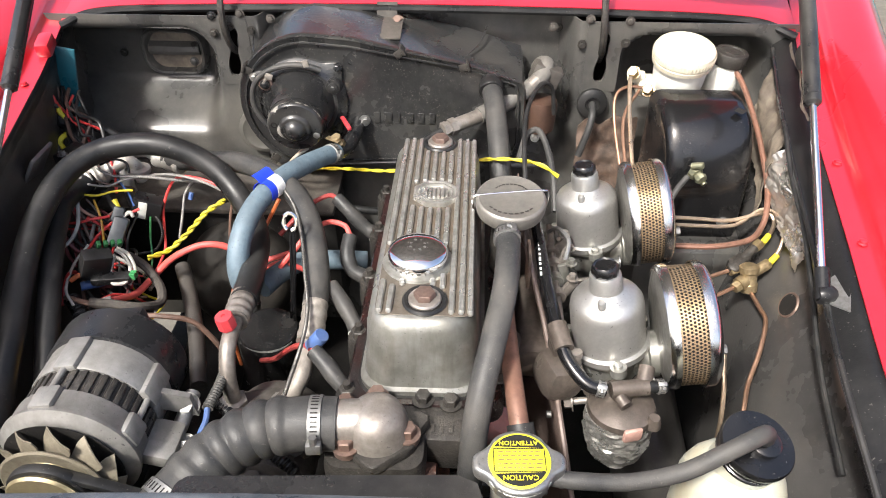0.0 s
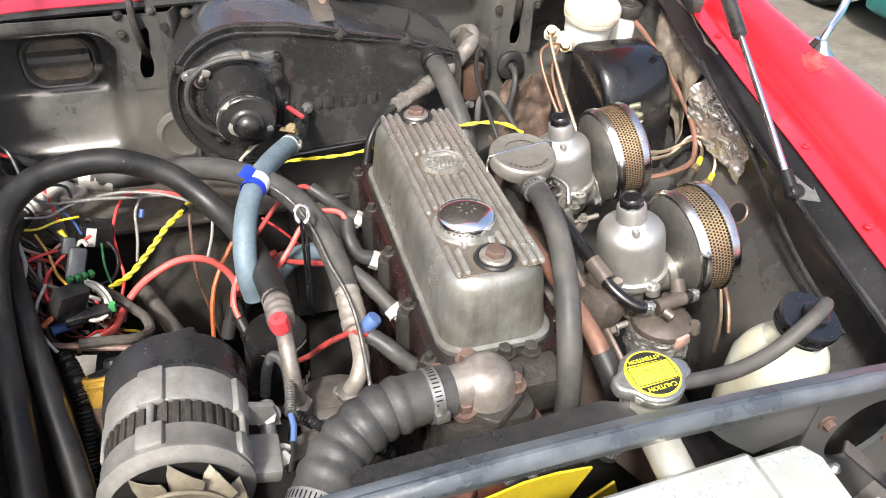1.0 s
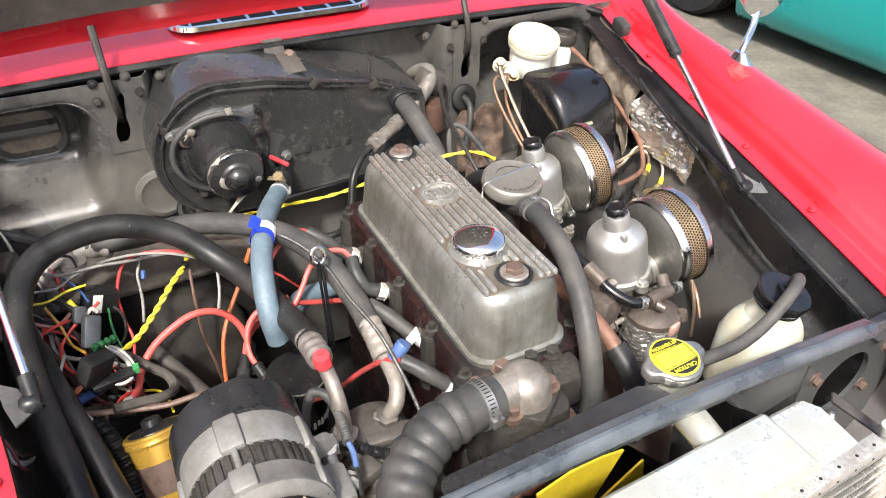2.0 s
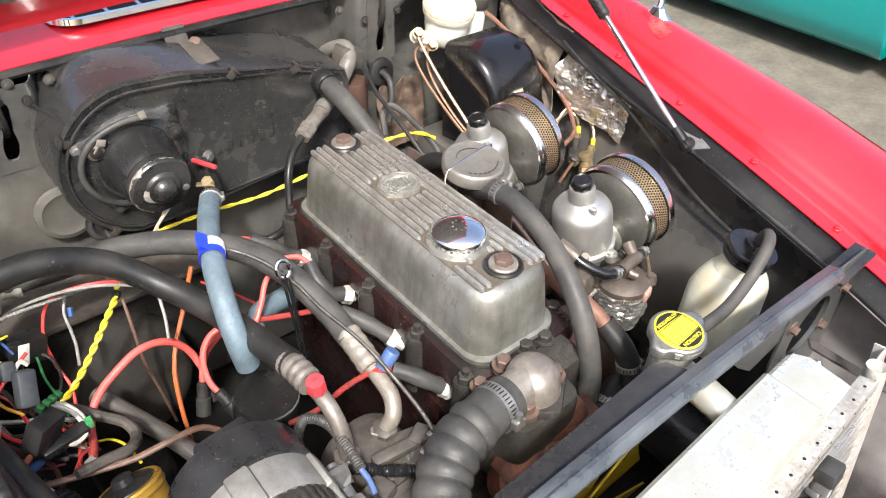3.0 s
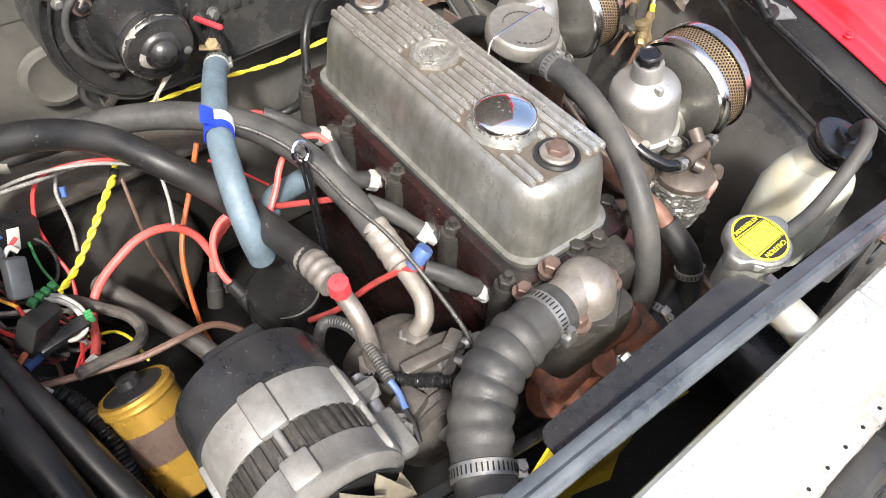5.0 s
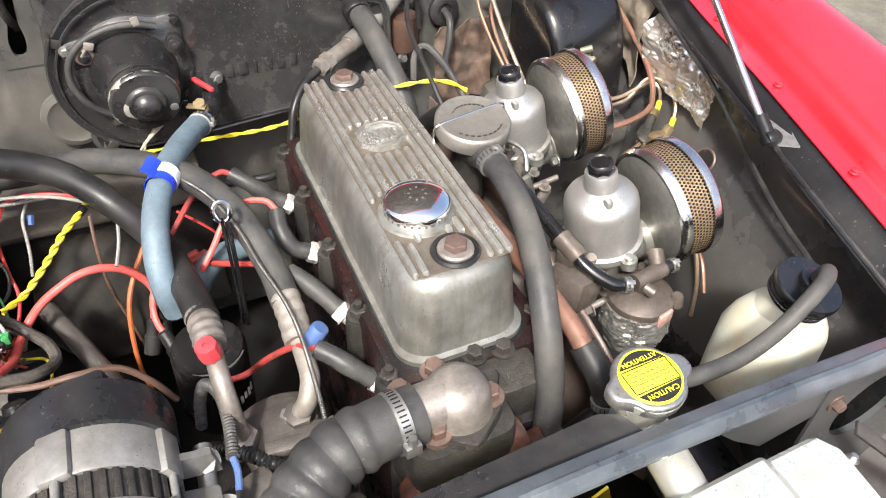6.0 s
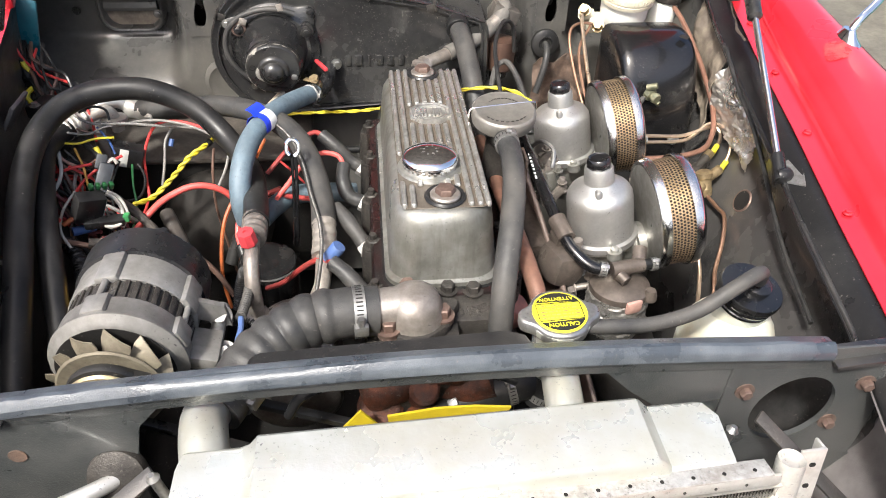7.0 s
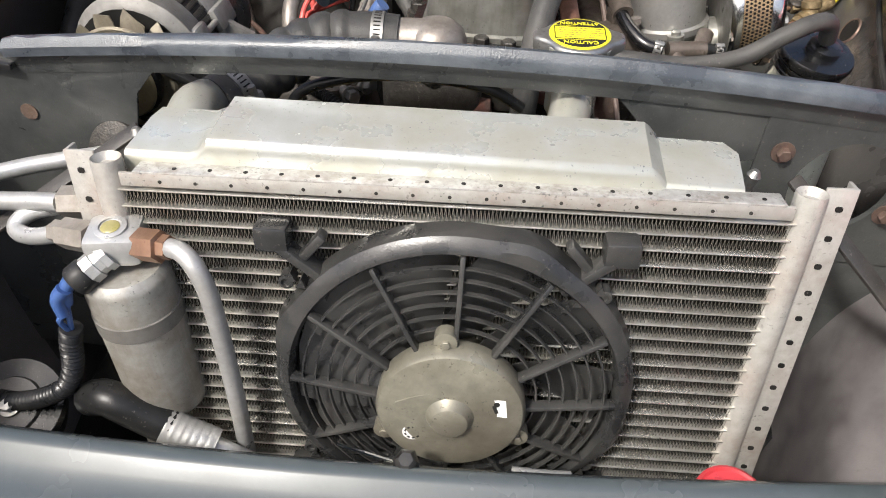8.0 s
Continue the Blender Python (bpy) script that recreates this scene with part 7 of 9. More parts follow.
for i, y in enumerate((0.0080, 0.0041, 0.0002, -0.0038, -0.0078)):
    b = B()
    x = -0.0185
    rr = random.Random(i)
    while x < 0.0165:
        w = rr.uniform(0.002, 0.006)
        box(b, ro + Mx @ V(x + w / 2, y, 0.0049), (w, 0.0012, 0.0004), Mx)
        x += w + 0.0013
    part("small_print", b, BRASS, rc)
mt = Matrix.Translation(ro) @ Mx.to_4x4()
writing("caution_word", "CAUTION", 0.0068, mt @ pose(0, -0.0172, 0.0052, 0, 0, 180), LABELY, rc)
writing("attention_word", "ATTENTION", 0.0062, mt @ pose(0, 0.0168, 0.0052, 0, 0, 180), LABELY, rc)

oh = thing("overflow_hose", (0.2, -0.18, 0.76), "thin grey rubber overflow hose from radiator cap to bottle", "hose")
b = B()
sweep(b, [(0.118, -0.187, 0.762), (0.145, -0.190, 0.762), (0.19, -0.188, 0.760), (0.235, -0.182, 0.768), (0.268, -0.176, 0.788), (0.292, -0.168, 0.798), (0.309, -0.157, 0.794), (0.316, -0.148, 0.776)], 0.0078, 14)
part("hose", b, RUBBERG, oh)

wb = thing("expansion_bottle", (0.31, -0.09, 0.53), "milky plastic coolant bottle with a black screw cap", "bottle")
NA = V(0.12, -0.22, 0.97).normalized()
b = B()
rings = []
for z, w, l, r in ((0.585, 0.082, 0.080, 0.025), (0.592, 0.094, 0.092, 0.03), (0.62, 0.097, 0.095, 0.034), (0.68, 0.096, 0.094, 0.036), (0.698, 0.092, 0.090, 0.038), (0.711, 0.083, 0.081, 0.037), (0.721, 0.070, 0.068, 0.033), (0.727, 0.060, 0.058, 0.028)):
    k = max(0, (z - 0.68) / 0.055)
    rings.append([V(0.311 + 0.002 * k + x, -0.132 - 0.008 * k + y, z) for x, y in rrect(w, l, r, 6)])
loft(b, rings)
lathe(b, V(0.309, -0.136, 0.716), NA, [(0.031, 0), (0.029, 0.012), (0.0285, 0.034)], 28)
part("bottle", b, BOTTLE, wb, "milky stained plastic body")
b = B()
co_ = V(0.3115, -0.140, 0.744)
lathe(b, co_, NA, [(0.030, -0.002), (0.0315, -0.001), (0.0315, 0.002), (0.0300, 0.003), (0.0300, 0.005), (0.0322, 0.006), (0.0322, 0.009), (0.0308, 0.010), (0.0335, 0.0115), (0.0342, 0.0145), (0.0342, 0.0185), (0.0330, 0.0205), (0.0101, 0.021)], 44)
lathe(b, co_ + NA * 0.019 + V(0.004, 0.0, 0), NA, [(0.0155, 0), (0.0150, 0.007), (0.012, 0.009)], 20)
part("cap", b, GLOSSB, wb, "black ridged screw cap")

# ---- condenser with electric fan, receiver drier ----
TILT8 = radians(8)
CX = V(1, 0.050, 0.013).normalized()
CD = V(0, -math.sin(TILT8), -math.cos(TILT8))
CD = (CD - CX * CD.dot(CX)).normalized()
CN = CX.cross(CD * -1)
C0 = V(0, -0.353, 0.734)


def cp(x, s, h=0.0):
    """A place on the condenser: x across, s down its face, h in front of it."""
    return C0 + CX * x + CD * s + CN * h


CM = Matrix((CX, CD * -1, CN)).transposed()
cond = thing("condenser", (0, -0.40, 0.36), "corroded aluminium air-conditioning condenser with white tubes and fins", "condenser")
for sgn in (1, -1):
    b = B()
    lathe(b, cp(0.268 * sgn, -0.010), CD, [(0.007, 0.014), (0.009, 0.011), (0.0115, 0.008), (0.0122, 0.012), (0.0122, 0.39)], 24)
    part("header", b, CORROD, cond, "pale corroded header tube")
    b = B()
    box(b, cp(0.291 * sgn, 0.19, -0.004), (0.024, 0.39, 0.003), CM, 0.0008)
    box(b, cp(0.301 * sgn, 0.19, -0.010), (0.003, 0.39, 0.014), CM, 0.0008)
    fl = part("side_flange", b, CORROD, cond, "drilled side flange")
    for k in range(15):
        b = B()
        q = cp(0.292 * sgn, 0.012 + 0.026 * k, -0.0028)
        loft(b, [[q + V(x, 0, 0) - CD * y + CN * h for x, y in rrect(0.0056, 0.0048, 0.0018, 3)] for h in (0.0004, 0.0011)])
        part("slot", b, DARK, fl)
b = B()
box(b, cp(0, 0.0118, 0.008), (0.512, 0.0115, 0.003), CM, 0.0008)
rail = part("top_rail", b, CORROD, cond, "pale drilled top rail")
for k in range(17):
    b = B()
    lathe(b, cp(-0.224 + 0.028 * k, 0.0125, 0.0093), CN, [(0.0015, 0), (0.0015, 0.0007)], 8)
    part("small_hole", b, GREASE, rail)
b = B()
box(b, cp(0.002, 0.0055, 0.0), (0.494, 0.002, 0.019), CM, 0.0006)
ledge_ = part("rail_web", b, SALT, cond, "pale drilled ledge above the top rail")
for k in range(17):
    b = B()
    lathe(b, cp(-0.214 + 0.028 * k, 0.0046, 0.002), CD * -1, [(0.0018, 0), (0.0018, 0.0007)], 10)
    part("hole", b, DARK, ledge_)
PITCH, ROWS_N = 0.01465, 26
finb, finc = B(), B()
for k in range(ROWS_N):
    s = 0.0215 + PITCH * k
    b = B()
    box(b, cp(0, s, 0.0), (0.522, 0.0020, 0.018), CM, 0.0009)
    part("tube", b, TUBE, cond)
    s2, n2 = s + PITCH / 2, 340
    if k == ROWS_N - 1:
        continue
    for i in range(n2):
        x0, x1 = -0.257 + 0.514 * i / n2, -0.257 + 0.514 * (i + 1) / n2
        h = (PITCH - 0.003) / 2
        sa, sb = (-h, h) if i % 2 == 0 else (h, -h)
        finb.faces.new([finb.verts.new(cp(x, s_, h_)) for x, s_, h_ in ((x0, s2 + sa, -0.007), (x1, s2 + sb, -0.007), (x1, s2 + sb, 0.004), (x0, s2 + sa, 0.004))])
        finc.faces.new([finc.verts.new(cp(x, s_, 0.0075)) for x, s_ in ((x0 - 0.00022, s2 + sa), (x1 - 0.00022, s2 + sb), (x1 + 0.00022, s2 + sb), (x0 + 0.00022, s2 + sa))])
# shade between the tubes is put into the fin colour, light into its edges
tagged(part("fin_mesh", finb, FINDARK, cond, "zigzag fin strip, coloured dark for the shade between tubes"), "", "", "", "stuff")
tagged(part("fin_edge", finc, FINEDGE, cond, "zigzag fin edge, coloured bright as the lit front"), "", "", "", "stuff")

ef = thing("electric_fan", (0.008, -0.40, 0.42), "black plastic electric cooling fan with a round grey motor", "fan")
FX, FS, FR = 0.008, 0.187, 0.143


def fp(r, a, h):
    return cp(FX + r * math.cos(a), FS - r * math.sin(a), h)


b = B()
N = 88
sec = [(FR + 0.010, 0.008), (FR + 0.012, 0.012), (FR + 0.010, 0.030), (FR + 0.004, 0.036), (FR - 0.002, 0.037), (FR - 0.005, 0.033), (FR - 0.005, 0.010)]
loft(b, [[fp(r * (1.0 + (0.035 * max(0, math.cos(4 * (a - radians(68)))) ** 6 if r > FR else 0)), a, h) for a in (2 * math.pi * i / N for i in range(N))] for r, h in sec], False)
part("shroud_ring", b, FANPLAST, ef, "black plastic shroud ring")
for r in (0.0715, 0.0830, 0.0945, 0.1060, 0.1175, 0.1285):
    b = B()
    L4 = [fp(r, 2 * math.pi * i / 60, 0.040 - 0.05 * (r - 0.07)) for i in range(61)]
    rings = []
    for i, p in enumerate(L4):
        d = (p - cp(FX, FS, 0.036)).normalized()
        rings.append([p + d * u + CN * w for u, w in ((-0.0010, -0.0028), (0.0010, -0.0028), (0.0007, 0.0012), (-0.0007, 0.0012))])
    loft(b, rings)
    part("guard_ring", b, FANPLAST, ef)
for k in range(12):
    a = radians(88 + 30 * k)
    b = B()
    d = (fp(1, a, 0) - fp(0, a, 0)).normalized()
    p0, p1 = fp(0.060, a, 0.046), fp(FR - 0.004, a, 0.034)
    ax = p1 - p0
    box(b, (p0 + p1) / 2, (ax.length, 0.0042, 0.010), facing((0, 0, 0), ax, CN.cross(ax)).to_3x3(), 0.001)
    part("spoke", b, FANPLAST, ef)
for k in range(10):
    a0 = 2 * math.pi * k / 10 + 0.2
    b = B()
    rings = []
    for i in range(6):
        r = 0.045 + 0.092 * i / 5
        a = a0 - 0.30 * (i / 5) ** 1.2
        wa = 0.34 - 0.06 * i / 5
        rings.append([fp(r, a + wa * u, 0.018 + 0.010 * u + dh) for u, dh in ((-1, 0), (-0.3, 0.0015), (0.4, 0.001), (1, 0), (1, -0.0015), (0.4, -0.001), (-0.3, -0.0005), (-1, -0.0015))])
    loft(b, rings)
    part("blade", b, FANPLAST, ef)
b = B()
lathe(b, cp(FX, FS, 0.012), CN, [(0.044, 0), (0.045, 0.024), (0.060, 0.026), (0.0625, 0.030), (0.0625, 0.046), (0.060, 0.050), (0.055, 0.0515), (0.040, 0.053), (0.020, 0.054), (0.017, 0.058), (0.015, 0.062), (0.0125, 0.063)], 56)
mot = part("motor", b, MOTORCAN, ef, "dusty grey round fan motor")
for a in (95, 212, 330):
    b = B()
    lathe(b, fp(0.067, radians(a), 0.040), CN, [(0.0095, 0), (0.0095, 0.012), (0.005, 0.013)], 16)
    hexhead(b, fp(0.067, radians(a), 0.052), CN, 0.004, 0.005, 0)
    part("motor_lug", b, MOTORCAN, mot)
b = B()
rings = []
for i in range(9):
    t = i / 8
    q = cp(FX - 0.045 + 0.055 * t, FS - 0.006 - 0.012 * math.sin(2.6 * t), 0.0635)
    rings.append([q - CD * (0.011 * (1.1 - t)) * 0.6 + CN * -0.004, q - CD * 0.006 + CN * 0.0022, q + CD * 0.006 + CN * 0.0022, q + CD * 0.010 + CN * -0.004])
loft(b, rings)
part("pressed_ridge", b, MOTORCAN, mot)
b = B()
plate(b, [(-0.007, -0.009), (0.009, -0.009), (0.007, 0.009), (-0.009, 0.009)], cp(FX + 0.038, FS - 0.012, 0.0644), (1, 0, 0), CD * -1, 0.0006)
stk = part("sticker", b, CARDWHITE, mot, "small white printed sticker")
b = B()
box(b, cp(FX + 0.037, FS - 0.011, 0.0652), (0.0085, 0.003, 0.0004), CM @ Matrix.Rotation(radians(-70), 3, "Z"))
lathe(b, cp(FX + 0.038, FS - 0.0165, 0.065), CN, [(0.0026, 0), (0.0026, 0.0004)], 12)
part("print_bar", b, LABELB, stk)
b = B()
lathe(b, cp(FX - 0.031, FS + 0.022, 0.0635), CN, [(0.0085, 0), (0.0085, 0.0014)], 24)
stk2 = part("sticker", b, CARDWHITE, mot, "round white printed sticker")
for k in range(9):
    b = B()
    a = 2 * math.pi * k / 9
    box(b, cp(FX - 0.031 + 0.0062 * math.cos(a), FS + 0.022 - 0.0062 * math.sin(a), 0.0651), (0.0024, 0.0016, 0.0004), CM @ Matrix.Rotation(a + 1.57, 3, "Z"))
    part("print_bar", b, LABELB, stk2)
for x, s, rz in ((-0.130, 0.055, 40), (0.126, 0.052, -40), (-0.125, 0.31, -40), (0.135, 0.31, 40)):
    b = B()
    e, up = (1 if x < 0 else -1), (1 if s < 0.2 else -1)
    box(b, cp(x - 0.007 * e, s - 0.006 * up, 0.018), (0.027, 0.022, 0.022), CM, 0.003)
    box(b, cp(x + 0.016 * e, s + 0.016 * up, 0.020), (0.05, 0.008, 0.018), CM @ Matrix.Rotation(radians(-rz), 3, "Z"), 0.002)
    box(b, cp(x + 0.022 * e, s + 0.004 * up, 0.018), (0.008, 0.034, 0.014), CM @ Matrix.Rotation(radians(-rz), 3, "Z"), 0.002)
    for j in range(4):
        q = cp(x + (0.006 + 0.008 * j) * e, s + (0.026 + 0.006 * j) * up, 0.024)
        loft(b, [[q + CX * (u * 0.0042) - CD * (v * 0.0042) + CN * h for u, v in ((-1, -1), (1, -1), (0.2, 1.1))] for h in (-0.006, 0.006)])
    ear = part("mounting_ear", b, FANPLAST, ef, "toothed black plastic mounting ear")
    lathe(b := B(), cp(x + 0.002 * e, s + 0.032 * up, 0.026), CN, [(0.0062, -0.01), (0.0062, 0.003), (0.004, 0.0035), (0.0036, 0.001), (0.0005, 0.001)], 14)
    part("screw_boss", b, FANPLAST, ear)

dr = thing("receiver_drier", (-0.27, -0.40, 0.46), "dull aluminium receiver drier canister with pipe unions", "canister")
DA = V(0.04, -0.04, -1).normalized()
D0 = V(-0.261, -0.398, 0.652)
b = B()
lathe(b, D0, DA, [(0.012, 0.0), (0.030, 0.003), (0.0345, 0.008), (0.0358, 0.012), (0.0352, 0.016), (0.0357, 0.020), (0.0357, 0.154), (0.034, 0.160), (0.026, 0.164)], 44)
part("canister", b, DRIER, dr, "dull aluminium canister")
b = B()
lathe(b, D0 + DA * 0.042, DA, [(0.0357, 0), (0.0369, 0.001), (0.0369, 0.016), (0.0357, 0.017)], 44)
part("strap", b, PALEHOSE, dr, "grey-brown strap")
b = B()
box(b, V(-0.262, -0.394, 0.672), (0.044, 0.04, 0.028), Matrix.Rotation(radians(12), 3, "Z"), 0.007)
lathe(b, (-0.262, -0.396, 0.684), (0, -0.1, 1), [(0.0125, 0), (0.0125, 0.004), (0.009, 0.005), (0.009, 0.0035), (0.001, 0.0035)], 20)
blk = part("union_block", b, ALUPIPE, dr)
lathe(b := B(), (-0.262, -0.3965, 0.688), (0, -0.1, 1), [(0.0075, 0), (0.006, 0.0012), (0.001, 0.0015)], 18)
part("sight_glass", b, SIGHT, blk)
for p0, p1, m_ in (((-0.284, -0.392, 0.670), (-0.325, -0.380, 0.662), INSULALLOY), ((-0.242, -0.398, 0.674), (-0.212, -0.404, 0.679), COPPER)):
    b = B()
    d = V(p1) - V(p0)
    lathe(b, p0, d, [(0.0125, 0), (0.0135, 0.002), (0.0135, d.length * 0.72), (0.010, d.length * 0.76), (0.010, d.length)], 6)
    part("union_nut", b, m_, dr)
b = B()
SD = V(-0.62, -0.55, -0.42).normalized()
S0 = V(-0.262, -0.408, 0.670)
lathe(b, S0, SD, [(0.0125, 0), (0.0125, 0.006), (0.0105, 0.007), (0.0105, 0.012), (0.0122, 0.0125), (0.0122, 0.022), (0.009, 0.023)], 8)
part("pressure_switch", b, ALUPIPE, dr)
b = B()
lathe(b, S0 + SD * 0.021, SD, [(0.0125, 0), (0.0132, 0.001), (0.0132, 0.012), (0.0115, 0.0145), (0.004, 0.015)], 24)
part("switch_body", b, PLASTB, dr)
b = B()
sweep(b, [(-0.214, -0.404, 0.679), (-0.200, -0.410, 0.681), (-0.188, -0.417, 0.672), (-0.181, -0.420, 0.645), (-0.179, -0.422, 0.59), (-0.178, -0.425, 0.52), (-0.18, -0.427, 0.44)], 0.0078, 14)
part("liquid_pipe", b, ALUPIPE, dr)
b = B()
sweep(b, [(-0.320, -0.381, 0.661), (-0.347, -0.378, 0.652), (-0.366, -0.372, 0.648), (-0.373, -0.364, 0.650), (-0.366, -0.355, 0.656), (-0.348, -0.349, 0.660), (-0.318, -0.345, 0.664), (-0.285, -0.345, 0.662)], 0.0076, 14)
part("suction_pipe", b, ALUPIPE, dr)
pp = thing("condenser_pipe", (-0.38, -0.34, 0.69), "bare aluminium refrigerant pipe bent beside the condenser", "pipe")
b = B()
lathe(b, (-0.276, -0.350, 0.676), (-1, -0.1, -0.05), [(0.0115, 0), (0.0115, 0.026), (0.0140, 0.027), (0.0140, 0.052), (0.010, 0.054)], 6)
part("union_nut", b, INSULALLOY, pp)
b = B()
sweep(b, [(-0.330, -0.356, 0.673), (-0.36, -0.352, 0.668), (-0.392, -0.348, 0.662), (-0.425, -0.342, 0.659), (-0.441, -0.331, 0.658), (-0.436, -0.314, 0.657), (-0.405, -0.292, 0.658), (-0.375, -0.276, 0.658), (-0.350, -0.262, 0.657), (-0.335, -0.25, 0.655)], 0.0082, 14)
part("pipe", b, ALUPIPE, pp)
lathe(b := B(), (-0.336, -0.247, 0.655), (-0.1, -1, 0.5), [(0.028, -0.006), (0.03, 0), (0.028, 0.006), (0.014, 0.010)], 24)
part("grommet", b, GREASE, pp)
sw = thing("fan_switch_cable", (-0.33, -0.44, 0.58), "blue crimped terminals on a ribbed black conduit", "cable")
for k in range(2):
    b = B()
    o = V(-0.284 - 0.006 * k, -0.430 - 0.006 * k, 0.661 - 0.007 * k)
    sweep(b, [o, o + V(-0.007, -0.003, -0.010), o + V(-0.011 + 0.004 * k, -0.004, -0.026)], 0.0062, 10, 6, swell=lambda s: 1 - 8 * s)
    part("terminal", b, WBLUE, sw, "blue crimp terminal")
    wire(sw, [o + V(-0.011 + 0.004 * k, -0.004, -0.025), o + V(-0.012, -0.005, -0.034), (-0.302, -0.434, 0.600)], 0.0024, WBLUE)
b = B()
corrugated(b, [(-0.301, -0.434, 0.606), (-0.308, -0.434, 0.585), (-0.316, -0.434, 0.555), (-0.332, -0.434, 0.525), (-0.361, -0.434, 0.503), (-0.395, -0.432, 0.488), (-0.43, -0.428, 0.484)], 0.0085, 0.0050, 0.13, 14)
part("conduit", b, PLASTB, sw)
horn = thing("horn", (-0.40, -0.44, 0.46), "dirty black disc horn below the conduit", "horn")
b = B()
lathe(b, (-0.405, -0.43, 0.47), (0.1, -0.35, 0.9), [(0.03, -0.05), (0.042, -0.02), (0.048, 0), (0.05, 0.004), (0.048, 0.010), (0.030, 0.011), (0.028, 0.014), (0.010, 0.014)], 36)
part("disc", b, SATIN, horn)
hexhead(b := B(), (-0.401, -0.436, 0.484), (0.1, -0.35, 0.9), 0.007, 0.008)
part("bolt", b, ZINC, horn)
lp_ = thing("lower_hose", (-0.2, -0.43, 0.46), "dark refrigerant hose with a crimped alloy end", "hose")
b = B()
sweep(b, [(-0.335, -0.40, 0.46), (-0.315, -0.43, 0.505), (-0.290, -0.44, 0.522), (-0.262, -0.442, 0.506), (-0.236, -0.443, 0.490)], 0.0165, 16)
part("hose", b, RUBBER, lp_)
b = B()
sweep(b, ribbed([(-0.244, -0.443, 0.494), (-0.222, -0.444, 0.483), (-0.200, -0.445, 0.473)], 0.01), 0.0172, 16, smooth=False, swell=lambda s: 1 + 0.03 * math.sin(s * 900))
part("crimp", b, ALUPIPE, lp_)
b = B()
sweep(b, [(-0.20, -0.445, 0.473), (-0.16, -0.448, 0.455), (-0.10, -0.45, 0.43)], 0.010, 14)
part("pipe", b, ALUPIPE, lp_)
rcap = thing("red_round_cap", (0.235, -0.465, 0.53), "round bright red plastic cap behind the slam panel", "cap")
b = B()
lathe(b, (0.250, -0.462, 0.512), (0, -0.1, 1), [(0.030, -0.02), (0.031, 0), (0.030, 0.006), (0.027, 0.008), (0.025, 0.006), (0.021, 0.006), (0.020, 0.009), (0.016, 0.009), (0.015, 0.007), (0.004, 0.008)], 32)
part("disc", b, REDCAP, rcap)
latch = thing("bonnet_latch_cable", (0.0, -0.48, 0.56), "bare latch cable and clamp on the slam panel", "cable")
b = B()
sweep(b, [(-0.075, -0.470, 0.541), (-0.03, -0.473, 0.530), (0.01, -0.475, 0.522), (0.06, -0.475, 0.518)], 0.0016, 6)
part("cable", b, CHROME, latch)
b = B()
lathe(b, (-0.015, -0.480, 0.538), (0, -0.3, 1), [(0.010, 0), (0.011, 0.010), (0.008, 0.014), (0.006, 0.016)], 6)
part("clamp", b, SATIN, latch)
b = B()
sweep(b, [(0.070, -0.470, 0.524), (0.095, -0.471, 0.526), (0.118, -0.470, 0.527)], 0.0085, 14)
part("sleeve", b, ALUPIPE, latch, "pale printed cable sleeve")
duct = thing("cowl_rim", (-0.02, -0.255, 0.73), "thin black hoop behind the radiator tank", "hoop")
b = B()
sweep(b, [(-0.175, -0.212, 0.685), (-0.158, -0.214, 0.715), (-0.119, -0.215, 0.733), (-0.066, -0.215, 0.742), (-0.015, -0.215, 0.741), (0.021, -0.215, 0.735), (0.05, -0.214, 0.718)], 0.0052, 10)
part("rim", b, PLASTB, duct)

# ---- brake side: reservoirs, black cover, pipes ----
mc = thing("brake_reservoir", (0.385, 0.58, 0.77), "white brake fluid reservoir with a cream screw cap", "reservoir")
b = B()
lathe(b, (0.384, 0.574, 0.775), (0, -0.12, 1), [(0.032, 0), (0.039, 0.008), (0.042, 0.03), (0.0435, 0.055), (0.042, 0.06)], 36)
part("tank", b, WHITEP, mc)
b = B()
lathe(b, (0.384, 0.567, 0.830), (0, -0.22, 1), [(0.045, 0), (0.0485, 0.002), (0.0495, 0.009), (0.0480, 0.0105), (0.0495, 0.012), (0.0495, 0.022), (0.0475, 0.0265), (0.043, 0.0285), (0.040, 0.0275), (0.001, 0.0282)], 48)
rcap_ = part("cap", b, CREAM, mc, "large cream plastic cap with a ribbed rim")
b = B()
ra_, ru_, rv_ = basis(V(0, -0.22, 1))
for k in range(54):
    a = 2 * math.pi * k / 54
    d = ru_ * math.cos(a) + rv_ * math.sin(a)
    box(b, V(0.384, 0.567, 0.830) + ra_ * 0.017 + d * 0.0496, (0.0022, 0.0095, 0.0016), facing((0, 0, 0), d.cross(ra_), ra_).to_3x3(), 0.0004)
part("grip_ribs", b, CREAM, rcap_)
b = B()
box(b, (0.352, 0.575, 0.785), (0.07, 0.035, 0.032), None, 0.008)
rod(b, (0.325, 0.572, 0.80), (0.305, 0.568, 0.805), 0.011)
part("cylinder", b, CREAM, mc)
for q in ((0.308, 0.560, 0.812), (0.335, 0.552, 0.785)):
    hexhead(b := B(), q, (-0.3, -0.6, 0.5), 0.009, 0.014, 1.2)
    part("brass_union", b, BRASS, mc)
cl = thing("clutch_reservoir", (0.465, 0.58, 0.76), "small white clutch reservoir with a ribbed dark cap", "reservoir")
b = B()
